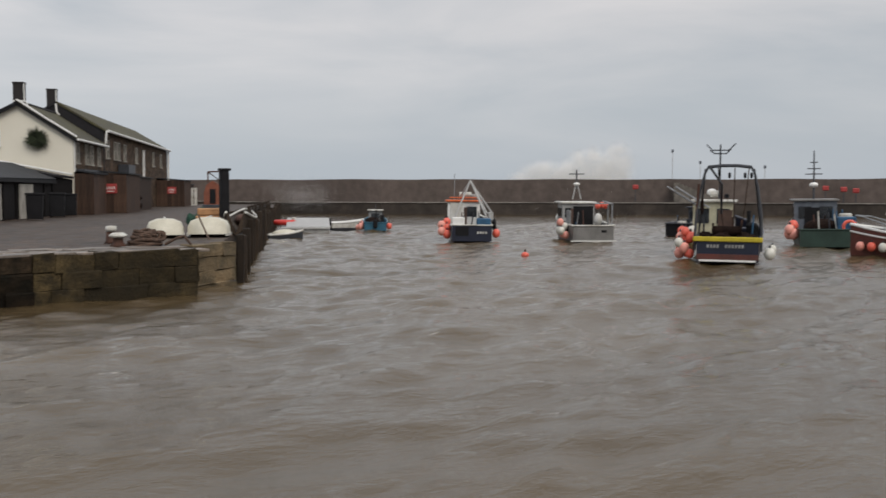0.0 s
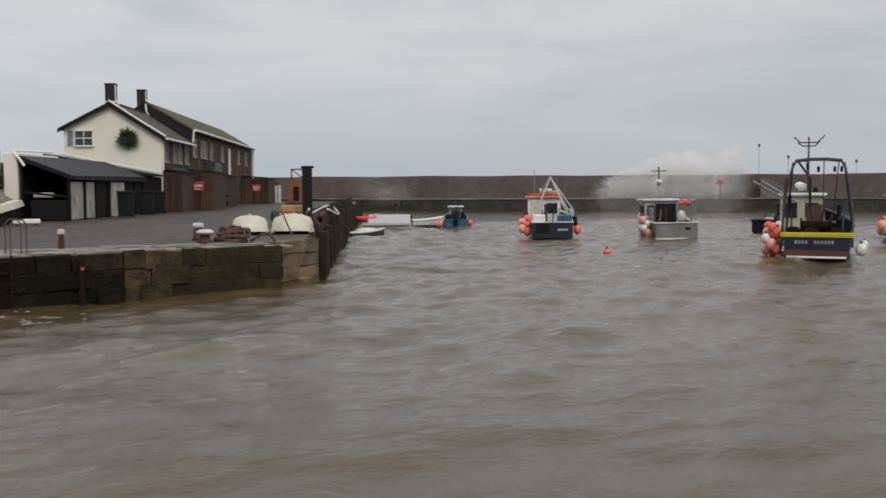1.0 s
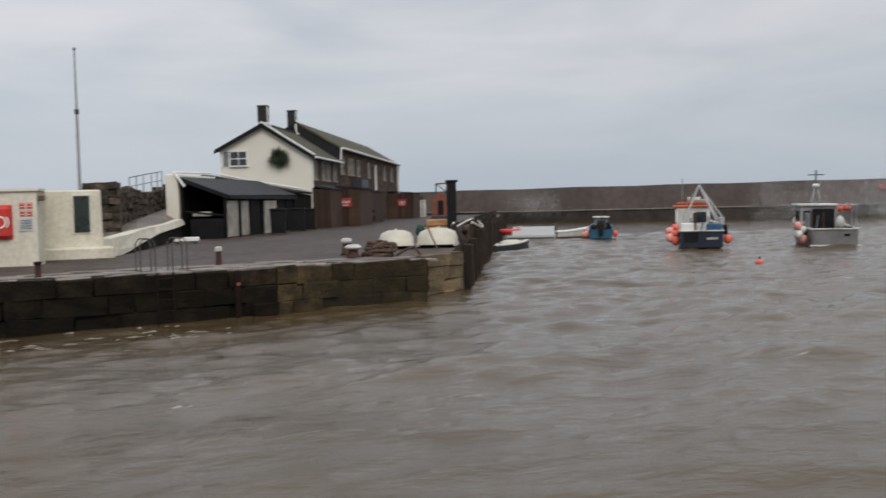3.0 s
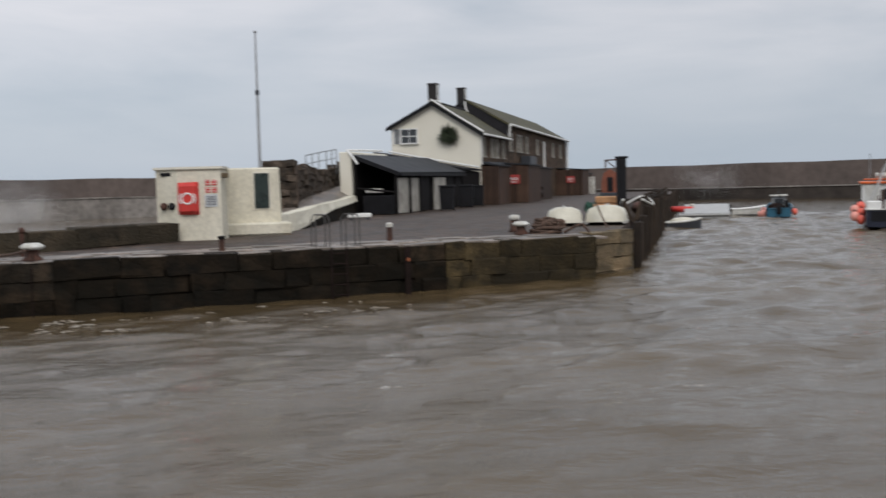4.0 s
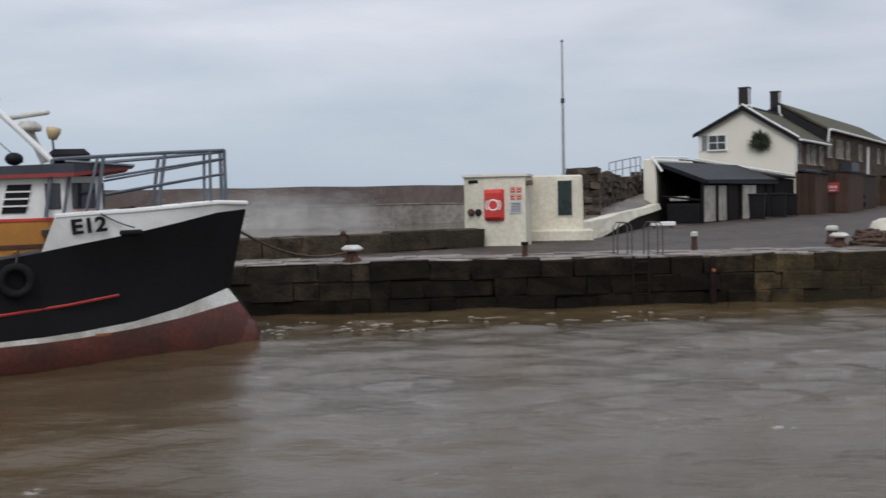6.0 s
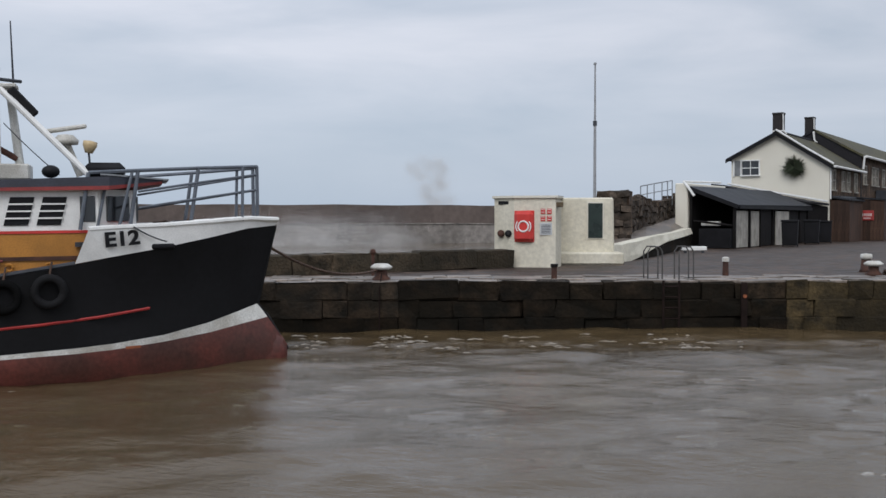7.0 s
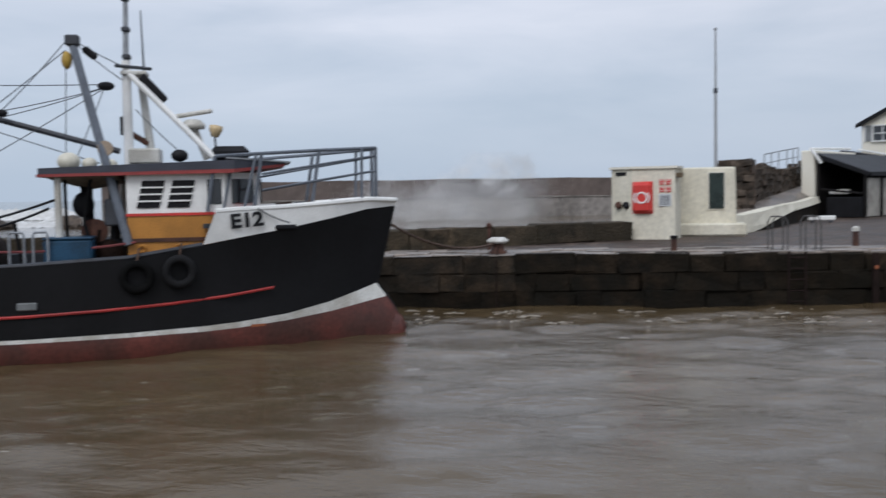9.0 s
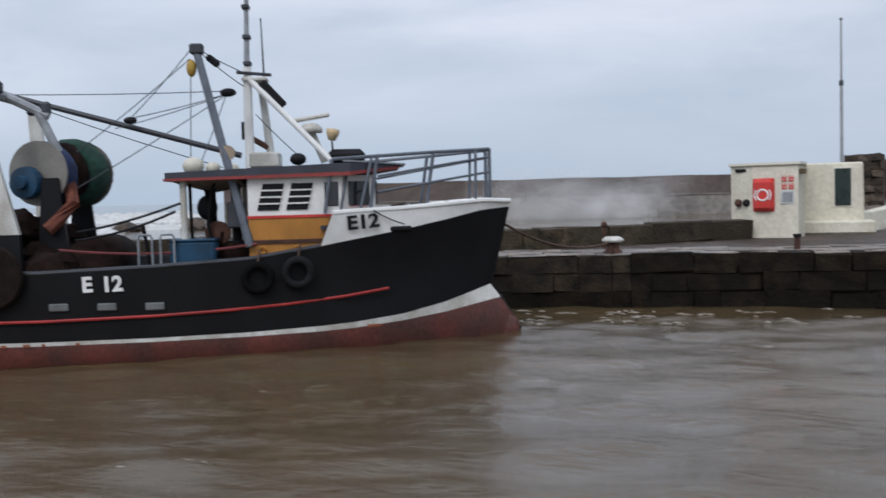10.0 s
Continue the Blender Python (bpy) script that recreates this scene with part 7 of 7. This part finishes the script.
    part("float", ball((0, 0, 0.04), 0.15, 1.2, 1.2, 0.9), BUOY_RED, b, "", True)
    part("eye", rod((0, 0, 0.18), (0, 0, 0.3), 0.04), RUST, b)


def build_breakwater_things():
    """Poles, lifebuoys and gear on the sea wall."""
    for az, d, z, h in ((48.4, 133, 4.5, 3.7), (49.9, 133, 4.5, 2.2), (53.3, 133, 4.5, 1.6)):
        p = arc(az, d)
        l = thing("lamp_post", "thin dark lamp post on the breakwater", "lamp post", pose(p.x, p.y, z))
        part("shaft", rod((0, 0, 0), (0, 0, h), 0.035), GREY_HULL, l)
        part("head", box((0, 0, h), (0.3, 0.3, 0.4), bevel=0.08), GREY_PAINT, l)
    for az, z in ((46.4, 3.55), (57.3, 3.25), (57.9, 3.1), (56.4, 3.4)):
        p = arc(az, 131.0)
        l = thing("wall_lifebuoy", "red lifebuoy cabinet on the breakwater wall", "lifebuoy box", pose(p.x, p.y, 1.5, 0, 0, -az))
        part("cabinet", box((0, 0, z - 1.5), (0.75, 0.3, 0.6), bevel=0.1), RED_SIGN, l)
        part("stand", box((0, 0, (z - 1.9) / 2), (0.12, 0.12, z - 1.9)), DARK_GREY, l)
    # a stone flight of steps on the wall's inner face
    st = thing("wall_steps", "stone steps climbing the inner face of the breakwater", "steps", kind="structure")
    for i in range(14):
        p = arc(51.5 - i * 0.22, 131.2)
        part("step", box((0, 0, (1.5 + i * 0.2) / 2), (0.62, 1.6, 1.5 + i * 0.2), pose(p.x, p.y, 0, 0, 0, -50)), LEDGE_DARK, st)


LEDGE_DARK = mat("dull_step_stone", (0.20, 0.18, 0.155), 0.8, vary=0.4, scale=0.8, bump=0.5)
gear(trawler, -6.7, -5.5, 1.2, 1.02, 18, 4)
gear(trawler, -8.6, -7.0, 1.4, 1.02, 10, 9)
build_boats()
build_breakwater_things()


# ---- spray, foam and breakers ----
SPRAY = spray_mat("white_spray", (0.95, 0.95, 0.94))
SPRAY_BROWN = spray_mat("silty_spray", (0.74, 0.70, 0.65))
drops = np.random.RandomState(11)
moving_spray = []


def spray(label, az, dist, z, spread, count, size, material, rows, shape="burst"):
    """A cloud of separate drops thrown up by a breaking wave; rows: seconds, metres right, nearer, up."""
    p = arc(az, dist)
    sx, sy, sz = spread
    count *= 9
    size *= 0.4
    puffs = max(8, count // 900)
    q = drops.rand(puffs, 3)
    if shape == "burst":
        px = (q[:, 0] - 0.5) * 2 * sx
        lean = 0.55 + 0.45 * q[:, 0]
        pz = q[:, 1] ** 0.9 * sz * lean * (1 - 0.45 * (px / sx) ** 2)
        rad = 0.35 + 0.55 * q[:, 2] * (1 - 0.5 * pz / sz)
    elif shape == "column":
        pz = q[:, 1] * sz
        px = (q[:, 0] - 0.5) * sx * (0.7 + 0.9 * q[:, 1]) - sx * 0.9 * q[:, 1] ** 2
        rad = 0.3 + 0.5 * q[:, 2]
    else:
        px = (q[:, 0] - 0.5) * 2 * sx
        pz = q[:, 1] ** 1.6 * sz
        rad = 0.5 + 1.1 * q[:, 2]
    k = drops.randint(0, puffs, count)
    g = drops.normal(0, 1, (count, 3))
    c = np.stack([px[k] + g[:, 0] * rad[k], g[:, 1] * sy, pz[k] + g[:, 2] * rad[k] * 0.8], 1)
    r = size * (0.5 + drops.rand(count, 1))
    a = drops.normal(0, 1, (count, 3))
    b = drops.normal(0, 1, (count, 3))
    a /= np.linalg.norm(a, axis=1, keepdims=True)
    b /= np.linalg.norm(b, axis=1, keepdims=True)
    v = np.stack([c + a * r, c + b * r, c - (a + b) * r * 0.6], 1).reshape(-1, 3)
    me = bpy.data.meshes.new("sea_spray")
    me.vertices.add(count * 3)
    me.vertices.foreach_set("co", v.astype(np.float32).ravel())
    me.loops.add(count * 3)
    me.loops.foreach_set("vertex_index", np.arange(count * 3, dtype=np.int32))
    me.polygons.add(count)
    me.polygons.foreach_set("loop_start", np.arange(0, count * 3, 3, dtype=np.int32))
    me.update(calc_edges=True)
    me.materials.append(material)
    ob = tagged(new("sea_spray", me), label, "spray", kind="stuff")
    base = pose(p.x, p.y, z, 0, 0, -az)
    ob.matrix_world = base
    moving_spray.append((ob, [(t, base @ pose(r_, -n_, up)) for t, r_, n_, up in rows]))
    return ob


def build_spray():
    big = "white spray from a wave bursting over the breakwater"
    # the burst over the wall at the start, in three masses that fall towards the harbour
    spray(big, 41.0, 138, 3.0, (3.6, 1.0, 4.6), 15000, 0.07, SPRAY, [(0, 0, 0, 0), (0.5, 0.4, 1, -0.5), (1, 1.0, 5, -1.6), (1.6, 1.6, 8, -3.3), (2.2, 2.2, 9, -6.6), (3.2, 2.6, 10, -9), (10, 3, 10, -10)])
    spray(big, 43.4, 138, 3.0, (3.4, 1.0, 7.0), 22000, 0.07, SPRAY, [(0, 0, 0, 0), (0.5, 0.7, 1, -0.6), (1, 1.6, 5, -1.6), (1.6, 2.6, 8, -3.8), (2.2, 3.6, 9, -8.0), (3.2, 4.2, 10, -9.5), (10, 4.6, 10, -10.5)])
    spray(big, 45.2, 138, 3.0, (1.9, 1.0, 8.0), 16000, 0.065, SPRAY, [(0, 0, 0, 0), (0.5, 1.5, 1, -0.5), (1, 3.6, 5, -1.4), (1.6, 5.4, 8, -3.6), (2.2, 7.0, 9, -7.6), (3.2, 8.0, 10, -11), (10, 8.4, 10, -12)])
    spray(big, 43.1, 136, 2.4, (7.0, 1.0, 7.4), 30000, 0.06, SPRAY, [(0, -0.5, 0, -3.0), (0.5, 0, 1, -1.6), (1, 0.8, 4, -1.0), (1.6, 1.8, 6, -3.6), (2.2, 2.8, 7, -8.0), (3.2, 3.4, 8, -9.5), (10, 4, 8, -11)])
    mist = "thin drifting mist of spray along the breakwater"
    spray(mist, 27.4, 131, 1.6, (3.2, 1.2, 3.0), 3200, 0.035, SPRAY, [(0, 0, 0, 0), (5, 1.4, 0.5, 0.3), (10, 2.6, 1, 0)], "mist")
    spray(mist, 43.5, 127, 0.6, (9.0, 1.5, 4.4), 15000, 0.04, SPRAY, [(0, 0, 0, -6.5), (0.8, 0.3, 0, -3.0), (1.4, 0.8, 0.4, 0), (2.4, 1.6, 1.2, 0), (5, 2, 1.5, -3), (10, 2.4, 2, -5)], "mist")
    # mist before the wall on the other side of the kiosk
    spray(mist, -13.5, 108, 0.2, (10.0, 1.6, 3.6), 30000, 0.035, SPRAY, [(0, -2, 0, 0), (5, 0, 0, 0.2), (7, 0.5, 0, -0.9), (8.5, 1.6, 0, -0.9), (10, 2.6, 0, 0)], "mist")
    spray(mist, -15.5, 109, 0.2, (3.2, 0.8, 4.6), 5000, 0.035, SPRAY, [(0, -3, 0, 0.2), (4.5, 0, 0, 0), (7, 1, 0, -2), (10, 2, 0, -5.5)], "mist")
    # the thin brown jet
    spray("thin brown jet of spray above the breakwater", -5.6, 126, 1.5, (3.0, 0.8, 9.8), 14000, 0.042, SPRAY_BROWN, [(0, 0, 0, -12), (6.0, 0, 0, -10), (6.8, 0, 0, -2.2), (7.4, -0.2, 0, 0), (8, -1.4, 0.4, -0.2), (8.5, -2.6, 1, -1.6), (9.2, -4, 2, -5), (10, -5, 2.4, -11)], "column")
    # the later burst
    spray(big, -10.6, 122, 0.5, (4.6, 1.0, 8.6), 20000, 0.045, SPRAY, [(0, 0, 0, -12), (7.8, 0, 0, -9), (8.4, 0, 0, -1.2), (9, 0, 4, 0), (9.5, 0.8, 11, -1.8), (10, 2.2, 13, -4.4)])
    spray(mist, -11.6, 107, 0.2, (9.5, 1.2, 5.0), 24000, 0.04, SPRAY, [(0, 0, 0, -9), (6, 0, 0, -4.5), (8.2, 0, 0, -3.6), (9, 0, 0, -0.4), (10, 2.4, 0, 0)], "mist")


breakers = []


def build_breakers():
    """Foaming crests on the open sea beyond the end of the breakwater."""
    r = random.Random(5)
    for az, d, ln, h in ((-33.0, 128, 9, 0.9), (-36.5, 122, 14, 0.7), (-41, 118, 18, 0.8), (-34.5, 165, 16, 1.5), (-39, 172, 22, 1.3), (-44, 160, 20, 1.4), (-36, 230, 30, 1.5), (-42, 250, 40, 1.4), (-33.2, 205, 14, 1.7), (-46, 215, 30, 1.4)):
        bm = bmesh.new()
        n, m = 40, 7
        rows = []
        for i in range(n + 1):
            t = i / n
            env = math.sin(math.pi * t) ** 0.6
            x = (t - 0.5) * ln
            bend = 1.5 * math.sin(x * 0.25 + az) + 0.5 * math.sin(x * 0.9)
            row = []
            for j in range(m + 1):
                s = j / m * 2 - 1
                hump = math.exp(-(s * 1.7) ** 2)
                q = Vector((x * 0.9, s * 2.2, az))
                z = h * env * hump * (0.75 + 0.7 * noise.noise(q)) + 0.12 * noise.noise(q * 3.1) - 0.06
                row.append((x + 0.3 * noise.noise(q * 2), bend + s * 2.6 * (0.6 + 0.4 * env), z))
            rows.append(row)
        loft(rows, bm)
        p = arc(az, d)
        b = solid("breaking_wave", bm, FOAM, "white foaming crest of a wave breaking at sea", "breaking wave", "", "breaking waves", pose(p.x, p.y, 0, 0, 0, -az + r.uniform(-12, 12)), True)
        breakers.append((b, r.uniform(0.8, 1.6)))
    # wet rocks among the surf
    for az, d, s in ((-36.2, 112, 1.0), (-32.4, 110, 1.3), (-39.5, 115, 0.8)):
        bm = bmesh.new()
        bmesh.ops.create_icosphere(bm, subdivisions=3, radius=1.0)
        for v in bm.verts:
            v.co = Vector((v.co.x * 2.4 * s, v.co.y * 1.4 * s, v.co.z * 0.9 * s)) * (1 + 0.4 * noise.noise(v.co * 1.6 + Vector((az, 0, 0))))
        p = arc(az, d)
        solid("rock", bm, STONE_DARK, "dark wet rock awash in the surf", "rock", "", "rocks in the surf", pose(p.x, p.y, 0.0, 0, 0, az * 7))


def build_foam():
    """Flecks of foam that gather in the backwash below the quay wall."""
    r = random.Random(31)
    along = (EDGE_B - EDGE_A).normalized()
    out = Vector((along.y, -along.x))
    bm = bmesh.new()

    def fleck(c, ln, wd, z):
        turn = r.uniform(-0.35, 0.35) + 0.13
        ph = r.uniform(0, 6)
        rim = []
        for i in range(11):
            a = i * math.tau / 11
            k = 1 + 0.35 * math.sin(2 * a + ph) + 0.2 * math.sin(3 * a + 2 * ph) + r.uniform(-0.08, 0.08)
            x, y = ln * k * math.cos(a), wd * k * math.sin(a)
            rim.append(bm.verts.new((c.x + x * math.cos(turn) - y * math.sin(turn), c.y + x * math.sin(turn) + y * math.cos(turn), z - 0.03)))
        mid = bm.verts.new((c.x, c.y, z))
        for i in range(11):
            bm.faces.new((rim[i], rim[(i + 1) % 11], mid))
    for _ in range(75):
        d = 0.9 + 2.6 * r.random()
        c = EDGE_A + along * (34 + 15 * r.random()) + out * d
        for _ in range(r.choice((1, 1, 2, 3))):
            fleck(c + Vector((r.uniform(-0.35, 0.35), r.uniform(-0.2, 0.2))), r.uniform(0.04, 0.15), r.uniform(0.015, 0.05), 0.07)
    return solid("foam_flecks", bm, FLECK, "broken flecks of pale foam below the quay wall", "foam", kind="stuff", smooth=True)


FLECK = mat("thin_foam", (0.30, 0.27, 0.225), 0.7, vary=0.5, scale=6, fine=30, bump=0.3, tint=(0.12, 0.095, 0.065))
build_spray()
build_breakers()
foam = build_foam()


# ---- stones last ----
build_quay_faces()
build_flagstones()
build_parapet()


# ---- what moves ----
def motions():
    # the water drifts before the wind
    walk(water, [(0, pose(0, 0, 0)), (2.5, pose(1.0, -2.0, 0.012)), (5, pose(2.0, -4.1, -0.01)), (7.5, pose(3.1, -6.1, 0.01)), (10, pose(4.2, -8.2, 0))])
    # the backwash rises, sinks and slides along the wall
    walk(foam, [(t * 0.5, pose(0.16 * math.sin(t * 0.9), -0.05 * t * 0.5, 0.035 * math.sin(t * 1.4))) for t in range(21)])
    # the trawler surges gently at its moorings
    rows = []
    for t, up, pitch in ((0, 0.03, 0.3), (2.5, 0.06, 0.5), (4.5, 0.045, 0.5), (5.5, 0.05, 0.6), (6.5, 0.065, 0.65), (7.5, 0.06, 0.6), (8, 0.055, 0.55), (8.5, 0.03, 0.3), (9, 0.01, 0.12), (9.5, 0.005, 0.04), (10, 0, 0)):
        rows.append((t, TRAWLER @ pose(-6, 0, up, 0, -pitch, 0) @ pose(6, 0, 0)))
    walk(trawler, rows)
    for ob, amp, speed, phase in boats:
        base = ob.matrix_world.copy()
        rows = []
        for i in range(21):
            t = i * 0.5
            a = speed * 2.2 * t + phase
            rows.append((t, base @ pose(0, 0, amp * math.sin(a), 18 * amp * math.sin(a * 0.8 + 1), 12 * amp * math.cos(a), 0)))
        walk(ob, rows)
    for ob, rows in moving_spray:
        if rows[0][0] > 0:
            rows = [(0, rows[0][1])] + rows
        walk(ob, rows)
    for ob, speed in breakers:
        base = ob.matrix_world.copy()
        walk(ob, [(0, base), (5, base @ pose(0, -speed * 2.5, 0.15)), (10, base @ pose(0, -speed * 5, 0))])


motions()
